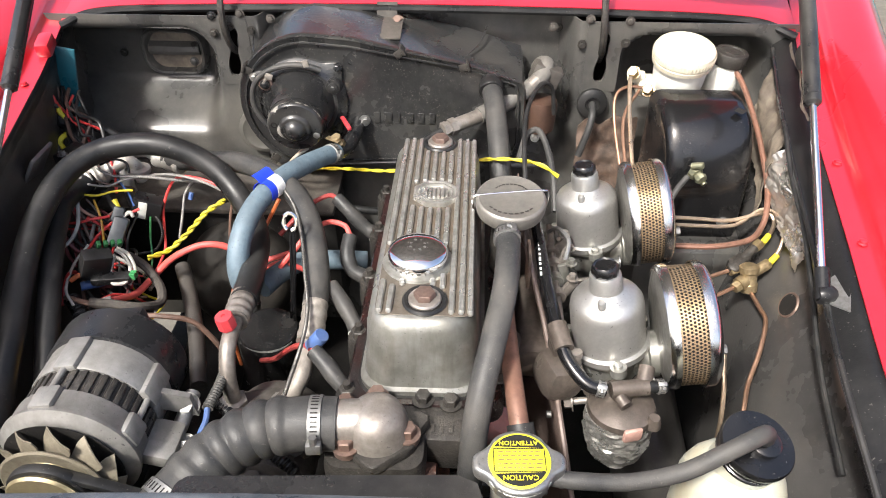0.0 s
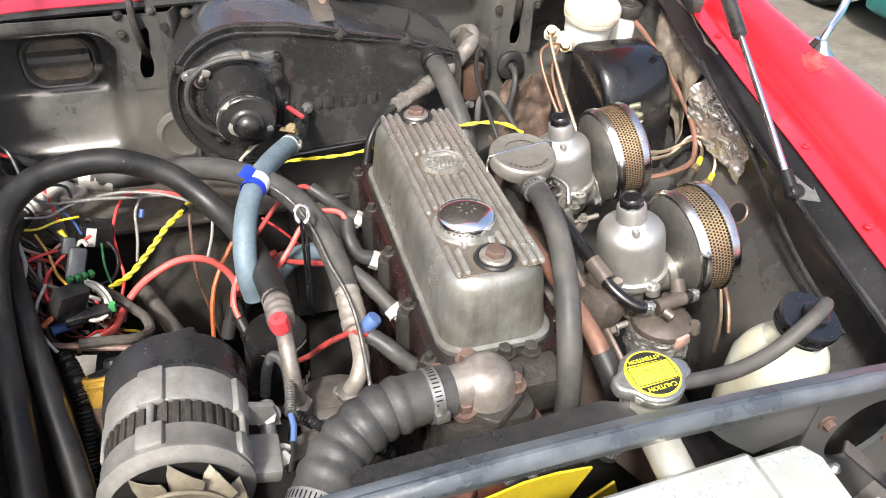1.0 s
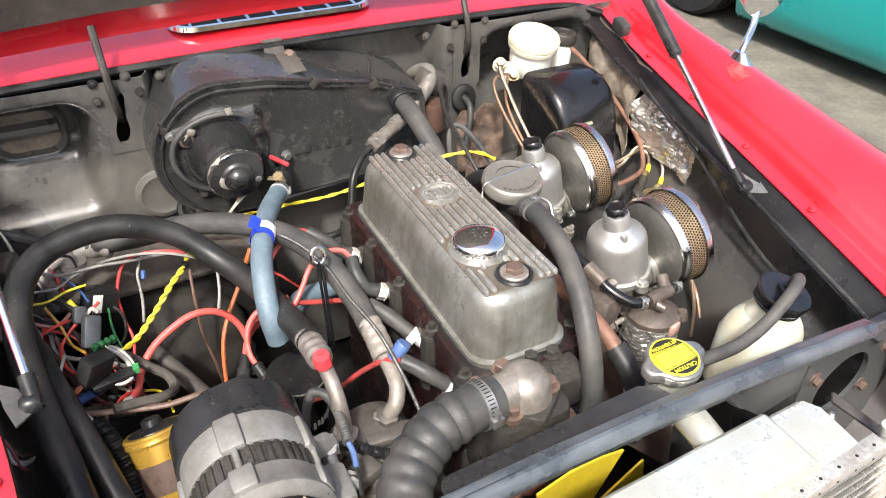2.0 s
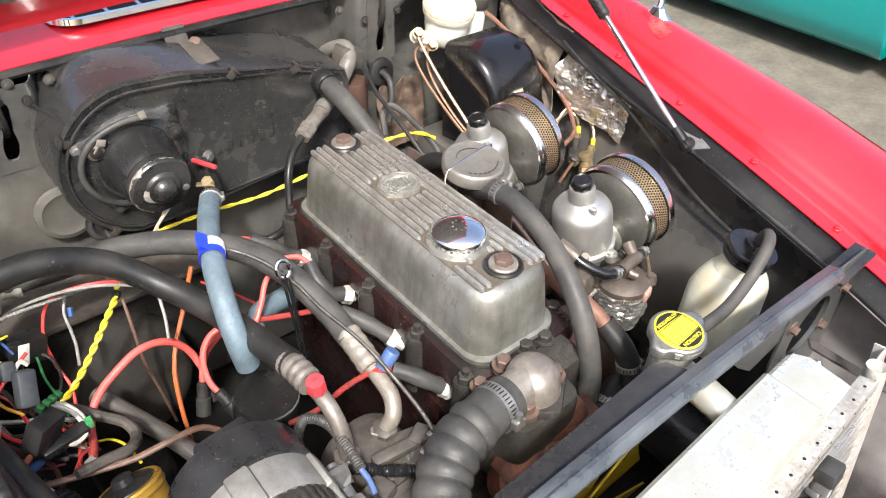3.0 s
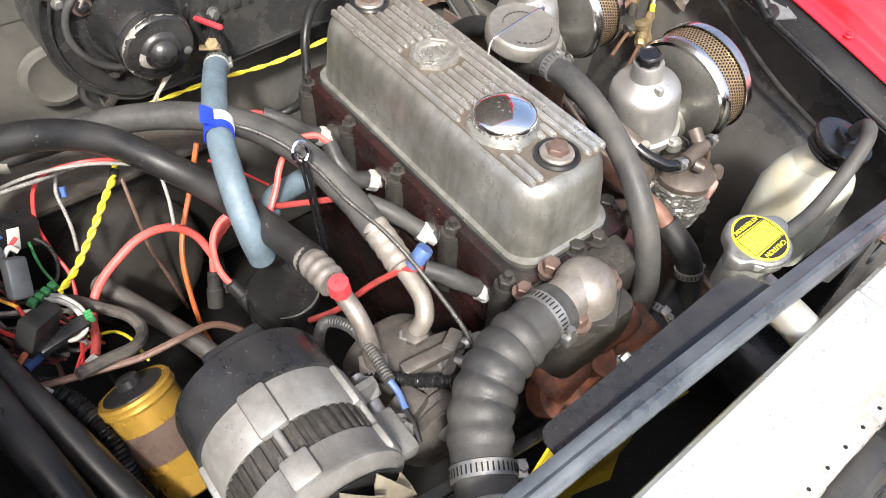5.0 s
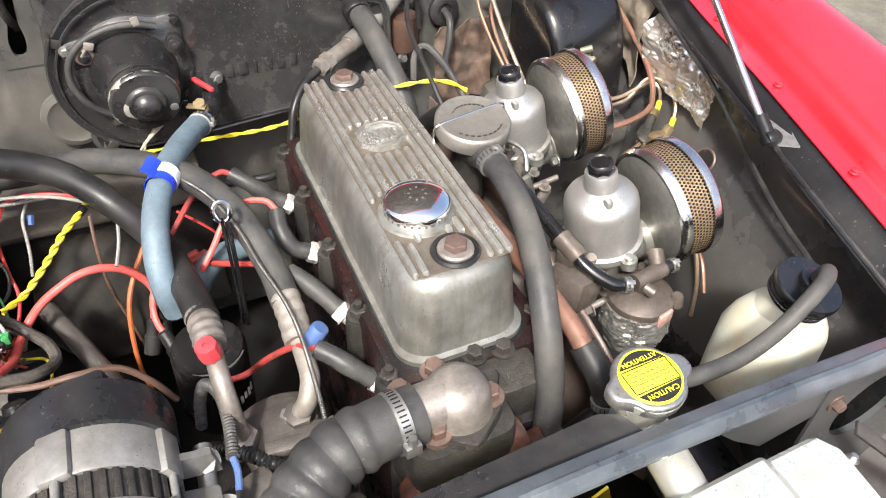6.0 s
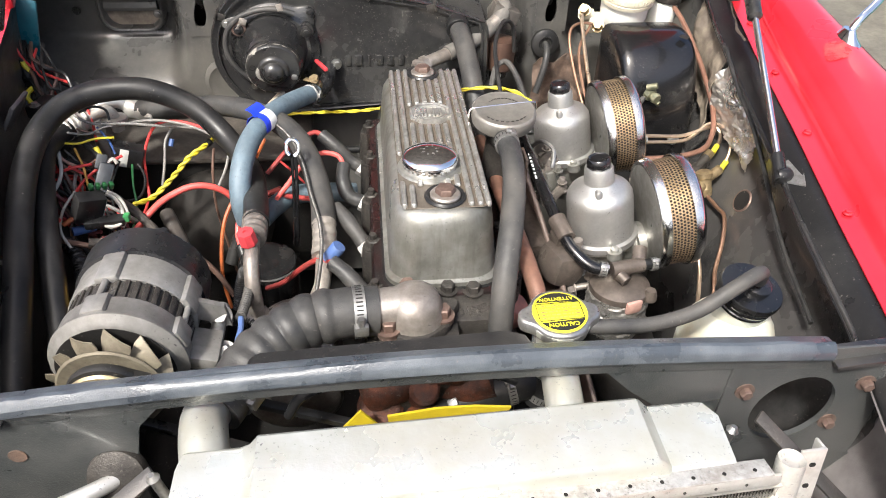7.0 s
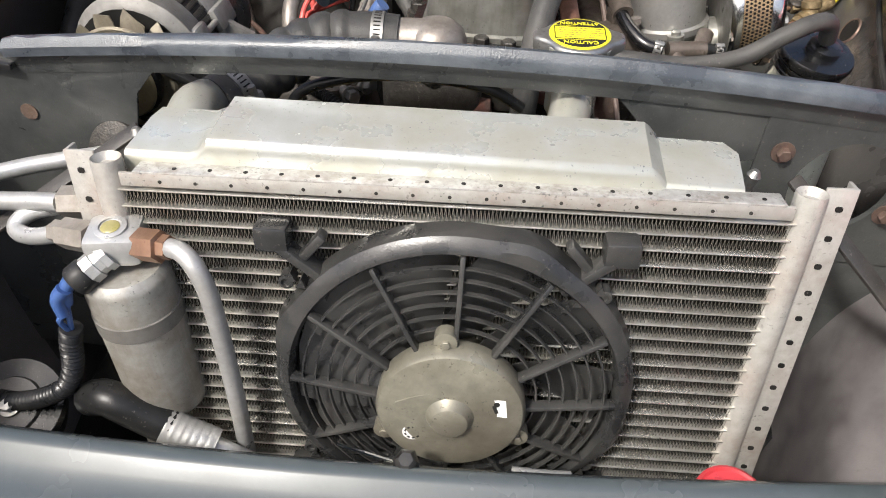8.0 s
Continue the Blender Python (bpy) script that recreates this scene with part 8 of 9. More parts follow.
lathe(b, (0.458, 0.588, 0.765), (0.1, -0.05, 1), [(0.026, 0), (0.026, 0.05), (0.022, 0.056)], 28)
part("tank", b, WHITEP, cl)
b = B()
lathe(b, (0.465, 0.585, 0.822), (0.1, -0.05, 1), [(0.0265, 0), (0.0275, 0.002), (0.0275, 0.018), (0.026, 0.021), (0.020, 0.0215), (0.019, 0.019), (0.012, 0.019), (0.0115, 0.021), (0.002, 0.021)], 40)
part("cap", b, GREASE, cl, "dark ribbed cap")
cov = thing("servo_cover", (0.40, 0.43, 0.65), "glossy black rounded metal cover over the pedal linkage", "cover")
prof = [(0.510, 0.812), (0.47, 0.815), (0.436, 0.809), (0.410, 0.794), (0.393, 0.771), (0.381, 0.738), (0.375, 0.70), (0.372, 0.615), (0.38, 0.61), (0.510, 0.61)]
prof = [(y, z - 0.004) for y, z in prof]
P2 = smooth_line([(0, y, z) for y, z in prof], 4)
b = B()
loft(b, [[V(x + 0.10 * (p.y - 0.372) * (-1 if x < 0.4 else 0), 0.46 + (p.y - 0.46) * k, 0.70 + (p.z - 0.70) * k) for p in P2] for x, k in ((0.340, 0.84), (0.341, 0.91), (0.345, 0.96), (0.351, 0.988), (0.360, 1.0), (0.448, 1.0), (0.457, 0.988), (0.463, 0.96), (0.466, 0.91), (0.467, 0.84))])
part("shell", b, GLOSSB, cov, "", 40)
lathe(b := B(), (0.445, 0.43, 0.812), (0, -0.1, 1), [(0.010, 0), (0.007, 0.0008), (0.005, 0.0012)], 4)
part("hole_plate", b, DARK, cov)
hexhead(b := B(), (0.440, 0.373, 0.652), (0, -1, 0.3), 0.007, 0.008)
part("bolt", b, ZINC, cov)
b = B()
box(b, (0.378, 0.368, 0.742), (0.014, 0.014, 0.024), Matrix.Rotation(radians(20), 3, "Y"), 0.004)
lathe(b, (0.378, 0.366, 0.742), (0.4, -0.85, -0.2), [(0.010, -0.004), (0.010, 0.006), (0.007, 0.007), (0.007, 0.012), (0.0095, 0.0125), (0.008, 0.018)], 8)
rod(b, (0.370, 0.364, 0.754), (0.384, 0.356, 0.760), 0.005)
rod(b, (0.386, 0.364, 0.733), (0.392, 0.354, 0.728), 0.0045)
part("switch_fitting", b, mat("tarnished_green_brass", (0.26, 0.25, 0.16), 0.5, 0.6, (0.17, 0.175, 0.12), (0.12, 0.13, 0.09), 0.35, 60), cov, "tarnished greenish brass fitting")
b = B()
sweep(b, [(0.366, 0.360, 0.738), (0.35, 0.345, 0.725), (0.338, 0.33, 0.712), (0.325, 0.315, 0.70)], 0.0045, 8)
part("cable", b, RUBBERG, cov)
pipes = thing("brake_pipes", (0.4, 0.3, 0.62), "thin copper brake pipes with brass unions", "brake pipe")


def bpipe(pts, m_, r=0.0027):
    b = B()
    sweep(b, pts, r, 8)
    return part("pipe", b, m_, pipes)


bpipe([(0.304, 0.555, 0.815), (0.300, 0.540, 0.80), (0.298, 0.48, 0.755), (0.300, 0.41, 0.705), (0.31, 0.37, 0.665)], PALEPIPE, 0.0034)
bpipe([(0.332, 0.548, 0.790), (0.300, 0.545, 0.795), (0.278, 0.53, 0.785), (0.275, 0.49, 0.752), (0.284, 0.42, 0.70), (0.30, 0.37, 0.66)], COPPER)
bpipe([(0.318, 0.545, 0.79), (0.290, 0.50, 0.76), (0.292, 0.43, 0.705), (0.31, 0.36, 0.655)], COPPER)
bpipe([(0.33, 0.332, 0.684), (0.385, 0.335, 0.680), (0.433, 0.331, 0.681), (0.466, 0.328, 0.694), (0.486, 0.330, 0.697), (0.493, 0.320, 0.690), (0.488, 0.306, 0.684), (0.479, 0.295, 0.677)], PALEPIPE, 0.0031)
bpipe([(0.33, 0.325, 0.676), (0.385, 0.328, 0.672), (0.44, 0.326, 0.676), (0.474, 0.330, 0.702), (0.494, 0.318, 0.702), (0.497, 0.293, 0.697), (0.490, 0.270, 0.684), (0.482, 0.260, 0.667)], PALEPIPE, 0.0031)
bpipe([(0.470, 0.580, 0.822), (0.482, 0.535, 0.802), (0.488, 0.465, 0.772), (0.489, 0.410, 0.747), (0.487, 0.360, 0.723), (0.480, 0.325, 0.705), (0.470, 0.303, 0.691), (0.449, 0.282, 0.682), (0.40, 0.272, 0.676), (0.34, 0.276, 0.672)], DULLCOPPER, 0.0044)
bpipe([(0.424, 0.226, 0.640), (0.40, 0.214, 0.636), (0.36, 0.196, 0.630), (0.33, 0.185, 0.625)], COPPER, 0.003)
bpipe([(0.424, 0.250, 0.652), (0.395, 0.240, 0.648), (0.36, 0.226, 0.643)], COPPER, 0.003)
bpipe([(0.446, 0.229, 0.632), (0.449, 0.190, 0.632), (0.446, 0.158, 0.637), (0.430, 0.117, 0.622), (0.413, 0.085, 0.593), (0.402, 0.054, 0.580), (0.395, 0.03, 0.55)], COPPER, 0.0032)
bpipe([(0.362, 0.072, 0.668), (0.360, 0.052, 0.650), (0.360, 0.036, 0.632), (0.360, 0.018, 0.591), (0.360, 0.01, 0.54)], PALEPIPE, 0.003)
b = B()
lathe(b, (0.4455, 0.231, 0.626), (-0.1, 0.3, 1), [(0.008, 0), (0.0125, 0.003), (0.013, 0.014), (0.0115, 0.016), (0.0115, 0.030), (0.0135, 0.032), (0.0135, 0.040), (0.009, 0.043)], 20)
rod(b, (0.443, 0.238, 0.646), (0.428, 0.228, 0.641), 0.0105)
rod(b, (0.443, 0.240, 0.650), (0.468, 0.251, 0.660), 0.0080)
part("brass_tee", b, BRASS, pipes, "tarnished brass tee")
b = B()
box(b, (0.434, 0.262, 0.655), (0.034, 0.020, 0.018), Matrix.Rotation(radians(38), 3, "Z"), 0.005)
rod(b, (0.440, 0.266, 0.658), (0.466, 0.286, 0.672), 0.0068)
lathe(b, (0.424, 0.250, 0.656), (0, -0.3, 1), [(0.009, -0.01), (0.009, 0.004), (0.006, 0.006)], 14)
part("switch_block", b, GREASE, pipes, "dark oily pressure switch block")
for q, d in (((0.431, 0.230, 0.642), (-0.75, -0.55, -0.25)), ((0.462, 0.2485, 0.6575), (0.85, 0.4, 0.35)), ((0.459, 0.281, 0.668), (0.75, 0.6, 0.4)), ((0.429, 0.2515, 0.653), (-0.9, -0.4, -0.1))):
    hexhead(b := B(), q, d, 0.0085, 0.015, 0)
    part("union", b, BRASS, pipes)
for p0, p1 in (((0.471, 0.287, 0.673), (0.4815, 0.2975, 0.6795)), ((0.474, 0.2535, 0.6625), (0.485, 0.2625, 0.670))):
    b = B()
    rod(b, p0, p1, 0.0045)
    part("yellow_sleeve", b, WYEL, pipes)

foil = thing("foil_sheet", (0.475, 0.26, 0.66), "crumpled aluminium heat foil against the inner wing", "foil")
b = B()
rows = []
fc = (V(0.496, 0.200, 0.682), V(0.502, 0.196, 0.767), V(0.498, 0.352, 0.708), V(0.510, 0.362, 0.799))
for j in range(71):
    row = []
    for i in range(111):
        s, t = i / 110, j / 70
        p = fc[0].lerp(fc[2], s).lerp(fc[1].lerp(fc[3], s), t)
        p += V(0, 0.022 * s * math.sin(math.pi * t) + 0.006 * math.sin(9 * s + 1) * (1 - t), 0.006 * math.sin(7 * s) * (1 - t))
        d = noise.noise(p * 18) * 0.010 + abs(noise.noise(p * 38)) * 0.009 + abs(noise.noise(V(p.x * 100, p.y * 60 + p.z * 70, p.z * 100 - p.y * 40))) * 0.005 + 0.004
        row.append(b.verts.new(p + V(-0.004 - d * 0.9, 0.25 * d, 0.35 * d)))
    rows.append(row)
for j in range(70):
    for i in range(110):
        b.faces.new((rows[j][i], rows[j][i + 1], rows[j + 1][i + 1], rows[j + 1][i]))
thicken(b, 0.0006)
part("sheet", b, FOIL, foil, "", 16)
drain = thing("thin_black_cable", (0.46, 0.2, 0.74), "thin black cable pinned along the inner wing over the foil", "cable")
wire(drain, [(0.490, 0.37, 0.818), (0.481, 0.318, 0.803), (0.472, 0.25, 0.786), (0.470, 0.20, 0.770), (0.466, 0.13, 0.735), (0.452, 0.02, 0.690), (0.44, -0.10, 0.66)], 0.0034, WBLACK, "cable")
pad = thing("insulation_pad", (0.47, 0.40, 0.70), "torn brown-grey insulation sheet on the inner wing", "insulation")
b = B()
rows = []
for j in range(41):
    row = []
    for i in range(49):
        t, u = j / 40, i / 48
        y = 0.378 + 0.209 * u
        x, z = lip_at(y)
        # draped from the gutter down over the inner wing, its lower edge torn
        low = 0.150 - 0.03 * u + 0.022 * noise.noise(V(u * 7, 1.5, 0))
        p = V(x - 0.004 - 0.036 * t - 0.012 * math.sin(math.pi * min(1, t * 1.2)), y, z - 0.003 - low * t)
        fold = 0.006 * math.sin(9 * u + 3 * t) + 0.010 * noise.noise(p * 22) + 0.005 * abs(noise.noise(p * 60))
        row.append(b.verts.new(p + V(-fold * min(1, 3 * t + 0.3), 0.006 * noise.noise(p * 35 + V(4, 0, 0)), 0)))
    rows.append(row)
for j in range(40):
    for i in range(48):
        b.faces.new((rows[j][i], rows[j][i + 1], rows[j + 1][i + 1], rows[j + 1][i]))
thicken(b, 0.002)
part("sheet", b, INSUL, pad, "", 25)
# round hole rim in the right inner wing
b = B()
hx = lip_at(0.173)[0] - 0.0165
lathe(b, (hx - 0.001, 0.173, 0.654), (-0.9, 0, 0.42), [(0.016, -0.001), (0.0155, 0.0022), (0.001, 0.0024)], 24)
hole_ = part("access_hole", b, DARK, car, "round access hole in the inner wing")
b = B()
lathe(b, (hx - 0.001, 0.173, 0.654), (-0.9, 0, 0.42), [(0.0158, 0.0), (0.0182, 0.0004), (0.0186, 0.0014), (0.0172, 0.0030), (0.0154, 0.0028)], 28, False)
part("hole_rim", b, RUSTBOLT, hole_, "rusty rim of the hole")

# ---- bonnet stays ----
def gas_strut(side):
    s = thing("gas_strut", (mirrored(side, 0.443), 0.06, 0.77), "bonnet gas strut with chrome rod and black body", "gas strut", "bonnet struts")
    q = lambda x, y, z: (mirrored(side, x), y, z)
    b = B()
    rod(b, q(0.4445, 0.075, 0.783), q(0.468, 0.280, 0.908), 0.0046, None, 14)
    part("rod", b, CHROME, s)
    b = B()
    rod(b, q(0.468, 0.280, 0.908), q(0.505, 0.60, 1.103), 0.0105, None, 18)
    lathe(b, q(0.4665, 0.268, 0.9005), V(q(0.468, 0.280, 0.908)) - V(q(0.4665, 0.268, 0.9005)), [(0.0065, 0), (0.0105, 0.004), (0.0105, 0.014)], 18)
    part("body", b, SATIN, s)
    b = B()
    rod(b, q(0.4418, 0.052, 0.769), q(0.4455, 0.084, 0.7885), 0.0085, None, 14)
    lathe(b, q(0.436, 0.058, 0.772), V(q(1, 0, 0)) - V(q(0, 0, 0)), [(0.009, 0), (0.011, 0.004), (0.011, 0.016), (0.008, 0.02)], 16)
    part("ball_socket", b, PLASTB, s)
    b = B()
    loft(b, [[V(q(x, y, z + 0.002 * k)) for x, y, z in ((0.446, 0.050, 0.766), (0.459, 0.026, 0.775), (0.468, 0.052, 0.779), (0.476, 0.092, 0.781), (0.456, 0.080, 0.776))] for k in (0, 1)])
    part("bracket", b, ZINC, s)


gas_strut(1)
gas_strut(-1)

# ---- air-conditioning hoses on the left ----
ha = thing("suction_hose", (-0.45, 0.2, 0.6), "thick black air-conditioning hose arching over the wiring", "hose")
b = B()
sweep(b, [(-0.495, -0.16, 0.54), (-0.510, -0.07, 0.60), (-0.531, 0.058, 0.664), (-0.546, 0.14, 0.700), (-0.556, 0.22, 0.728), (-0.550, 0.285, 0.750), (-0.526, 0.332, 0.764), (-0.480, 0.356, 0.772), (-0.415, 0.364, 0.768), (-0.350, 0.358, 0.738), (-0.298, 0.322, 0.698), (-0.262, 0.255, 0.682), (-0.244, 0.16, 0.692), (-0.236, 0.095, 0.703)], 0.0172, 18, 10)
part("hose", b, RUBBER, ha)
b = B()
sweep(b, ribbed([(-0.238, 0.104, 0.702), (-0.236, 0.080, 0.705), (-0.235, 0.055, 0.706)], 0.014), 0.0160, 18, smooth=False, swell=lambda s: 1 + 0.06 * math.sin(s * 2 * math.pi / 0.0125))
part("crimp", b, PINKALLOY, ha, "crimped brownish alloy ferrule")
b = B()
sweep(b, [(-0.235, 0.060, 0.706), (-0.2345, 0.035, 0.705), (-0.234, 0.012, 0.697), (-0.233, -0.004, 0.672), (-0.232, -0.008, 0.64), (-0.232, -0.008, 0.615)], 0.0095, 14)
part("pipe", b, PINKALLOY, ha)
b = B()
lathe(b, (-0.236, 0.038, 0.706), (-0.12, -0.1, 1), [(0.0065, 0), (0.0065, 0.008), (0.0112, 0.0085), (0.0118, 0.012), (0.0112, 0.0135), (0.0112, 0.0240), (0.0103, 0.0265), (0.003, 0.027), (0.0026, 0.025)], 8)
part("red_cap", b, REDCAP, ha, "red plastic service port cap")
b = B()
lathe(b, (-0.232, -0.008, 0.615), (0, 0, 1), [(0.017, 0), (0.017, 0.022), (0.0125, 0.024)], 6)
part("union_nut", b, PINKALLOY, ha)

hb = thing("discharge_hose", (-0.3, 0.3, 0.65), "black air-conditioning hose crossing behind the engine", "hose")
b = B()
sweep(b, [(-0.470, 0.462, 0.687), (-0.40, 0.438, 0.698), (-0.33, 0.40, 0.722), (-0.262, 0.350, 0.735), (-0.205, 0.285, 0.738), (-0.172, 0.22, 0.726), (-0.154, 0.155, 0.700), (-0.150, 0.105, 0.684)], 0.0165, 18, 10)
part("hose", b, RUBBERG, hb)
b = B()
sweep(b, ribbed([(-0.150, 0.112, 0.687), (-0.149, 0.085, 0.678), (-0.150, 0.058, 0.670)], 0.014), 0.0162, 18, smooth=False, swell=lambda s: 1 + 0.035 * math.sin(s * 2 * math.pi / 0.0145))
part("crimp", b, INSULALLOY, hb, "pale crimped alloy ferrule")
b = B()
sweep(b, [(-0.150, 0.062, 0.671), (-0.150, 0.035, 0.664), (-0.152, 0.016, 0.657), (-0.160, 0.002, 0.645), (-0.169, 0.003, 0.625), (-0.172, 0.004, 0.60)], 0.0105, 14)
part("pipe", b, INSULALLOY, hb)
b = B()
lathe(b, (-0.147, 0.046, 0.672), (0.55, -0.05, 0.75), [(0.006, 0), (0.006, 0.006), (0.0095, 0.0065), (0.0098, 0.030), (0.0088, 0.0325), (0.002, 0.0325)], 12)
part("blue_cap", b, BLUECAP, hb, "blue plastic service port cap")
b = B()
lathe(b, (-0.172, 0.004, 0.600), (0, 0, 1), [(0.020, 0), (0.020, 0.010), (0.017, 0.011), (0.017, 0.028), (0.0125, 0.031)], 6)
part("union_nut", b, COMPR, hb)
b = B()
sweep(b, ribbed([(-0.438, 0.452, 0.684), (-0.462, 0.460, 0.686), (-0.487, 0.466, 0.690)], 0.014), 0.0175, 18, smooth=False, swell=lambda s: 1 + 0.05 * math.sin(s * 2 * math.pi / 0.02))
part("rear_crimp", b, CORROD, hb)
b = B()
sweep(b, [(-0.484, 0.465, 0.690), (-0.500, 0.460, 0.703), (-0.518, 0.448, 0.706), (-0.530, 0.44, 0.695), (-0.536, 0.44, 0.66), (-0.54, 0.45, 0.60)], 0.0105, 14)
part("rear_pipe", b, ALUPIPE, hb)

hc = thing("liquid_hose", (-0.51, 0.15, 0.6), "second black hose inside the arch with an alloy end", "hose")
b = B()
sweep(b, [(-0.455, -0.15, 0.50), (-0.475, -0.03, 0.57), (-0.500, 0.065, 0.625), (-0.522, 0.14, 0.662), (-0.545, 0.22, 0.690), (-0.560, 0.285, 0.704), (-0.560, 0.33, 0.706), (-0.548, 0.362, 0.707)], 0.0155, 16, 10)
part("hose", b, RUBBER, hc)
b = B()
sweep(b, ribbed([(-0.560, 0.345, 0.706), (-0.546, 0.366, 0.708), (-0.526, 0.382, 0.712)], 0.012), 0.0165, 16, smooth=False, swell=lambda s: 1 + 0.08 * math.sin(s * 2 * math.pi / 0.0125))
part("crimp", b, CORROD, hc)
b = B()
sweep(b, [(-0.530, 0.379, 0.711), (-0.515, 0.392, 0.716), (-0.503, 0.400, 0.718), (-0.494, 0.404, 0.708), (-0.490, 0.406, 0.68)], 0.0098, 12)
lathe(b, (-0.492, 0.405, 0.700), (0.1, 0.05, 1), [(0.019, -0.004), (0.020, 0.0), (0.019, 0.004), (0.012, 0.005)], 18)
part("pipe", b, CORROD, hc)

# ---- wiring on the left of the bay ----
def twisted(parent, pts, r, turn, material, name="wire"):
    """Two insulated wires laid round one another along a line."""
    line = smooth_line(pts, 14)
    for ph in (0.0, math.pi):
        run = []
        s = 0.0
        for i, p in enumerate(line):
            if i:
                s += (p - line[i - 1]).length
            t = (line[min(i + 1, len(line) - 1)] - line[max(i - 1, 0)]).normalized()
            _, u, v = basis(t)
            a = ph + 2 * math.pi * s / turn
            run.append(p + (u * math.cos(a) + v * math.sin(a)) * r * 0.95)
        b = B()
        sweep(b, run, r, 7, smooth=False)
        part(name, b, material, parent)


def spiral(parent, pts, r, pitch, material, name, label=""):
    """Close-wound sleeve: a swept line with fine rings."""
    b = B()
    sweep(b, ribbed(pts, pitch), r, 9, smooth=False, swell=lambda s: 1 + 0.15 * math.sin(s * 2 * math.pi / pitch))
    return part(name, b, material, parent, label)


loom = thing("wiring_loom", (-0.48, 0.27, 0.52), "tangled multicoloured wires hanging loose beside the inner wing", "wiring")
wire(loom, [(-0.296, 0.345, 0.688), (-0.340, 0.350, 0.708), (-0.382, 0.360, 0.716), (-0.423, 0.378, 0.700), (-0.445, 0.365, 0.660), (-0.446, 0.345, 0.622), (-0.442, 0.318, 0.600), (-0.455, 0.268, 0.580), (-0.472, 0.190, 0.604)], 0.0023, WRED, "red_wire")
wire(loom, [(-0.521, 0.386, 0.728), (-0.515, 0.374, 0.706), (-0.508, 0.350, 0.690)], 0.0022, WRED, "red_wire")
wire(loom, [(-0.470, 0.335, 0.672), (-0.500, 0.315, 0.664), (-0.516, 0.305, 0.655), (-0.529, 0.290, 0.645), (-0.525, 0.250, 0.645), (-0.505, 0.222, 0.640)], 0.0024, WRED, "red_wire")
wire(loom, [(-0.580, 0.300, 0.665), (-0.552, 0.300, 0.668), (-0.530, 0.305, 0.672), (-0.512, 0.318, 0.668)], 0.0022, WRED, "red_wire")
wire(loom, [(-0.542, 0.250, 0.60), (-0.537, 0.225, 0.632), (-0.533, 0.200, 0.640), (-0.530, 0.165, 0.62)], 0.003, WRED, "red_wire")
wire(loom, [(-0.480, 0.380, 0.700), (-0.452, 0.378, 0.708), (-0.410, 0.365, 0.716), (-0.363, 0.352, 0.712), (-0.320, 0.342, 0.694), (-0.306, 0.335, 0.683), (-0.309, 0.310, 0.662), (-0.319, 0.280, 0.645)], 0.0022, WGREY, "grey_wire")
wire(loom, [(-0.340, 0.380, 0.656), (-0.343, 0.362, 0.628), (-0.345, 0.350, 0.595), (-0.345, 0.345, 0.555), (-0.337, 0.34, 0.49), (-0.33, 0.34, 0.42)], 0.0024, WBROWN, "brown_wire")
wire(loom, [(-0.250, 0.345, 0.690), (-0.279, 0.328, 0.640), (-0.305, 0.310, 0.604), (-0.322, 0.290, 0.575), (-0.331, 0.270, 0.535), (-0.335, 0.255, 0.48), (-0.33, 0.25, 0.42)], 0.0032, WORANGE, "orange_wire")
wire(loom, [(-0.523, 0.193, 0.643), (-0.508, 0.200, 0.649), (-0.490, 0.210, 0.642)], 0.0035, WORANGE, "orange_wire")
wire(loom, [(-0.474, 0.244, 0.661), (-0.462, 0.240, 0.654), (-0.452, 0.230, 0.640), (-0.452, 0.210, 0.630), (-0.470, 0.205, 0.630), (-0.478, 0.222, 0.640), (-0.474, 0.238, 0.655)], 0.0027, WWHITE, "white_wire")
wire(loom, [(-0.472, 0.246, 0.664), (-0.458, 0.246, 0.652), (-0.447, 0.232, 0.634), (-0.452, 0.214, 0.620)], 0.0027, WWHITE, "white_wire")
wire(loom, [(-0.556, 0.325, 0.702), (-0.551, 0.306, 0.682), (-0.546, 0.285, 0.672), (-0.552, 0.266, 0.659), (-0.563, 0.242, 0.655)], 0.0028, WWHITE, "white_wire")
wire(loom, [(-0.524, 0.262, 0.655), (-0.534, 0.235, 0.645), (-0.532, 0.205, 0.640), (-0.517, 0.168, 0.645), (-0.505, 0.155, 0.63)], 0.0021, WWHITE, "white_wire")
wire(loom, [(-0.566, 0.328, 0.686), (-0.550, 0.315, 0.664), (-0.528, 0.316, 0.656), (-0.505, 0.325, 0.665)], 0.0024, WBROWN, "brown_wire")
wire(loom, [(-0.562, 0.322, 0.690), (-0.548, 0.320, 0.672), (-0.526, 0.322, 0.662), (-0.503, 0.333, 0.672)], 0.0024, mat("faded_pink_wire", (0.45, 0.26, 0.2), 0.5, 0, (0.36, 0.2, 0.16)), "pink_wire")
wire(loom, [(-0.560, 0.330, 0.702), (-0.530, 0.330, 0.698), (-0.505, 0.340, 0.700), (-0.480, 0.350, 0.696)], 0.0018, WYEL, "yellow_wire")
wire(loom, [(-0.535, 0.330, 0.690), (-0.523, 0.312, 0.668), (-0.515, 0.290, 0.648), (-0.500, 0.262, 0.650)], 0.0019, mat("amber_wire", (0.5, 0.27, 0.03), 0.5, 0, (0.4, 0.2, 0.03)), "amber_wire")
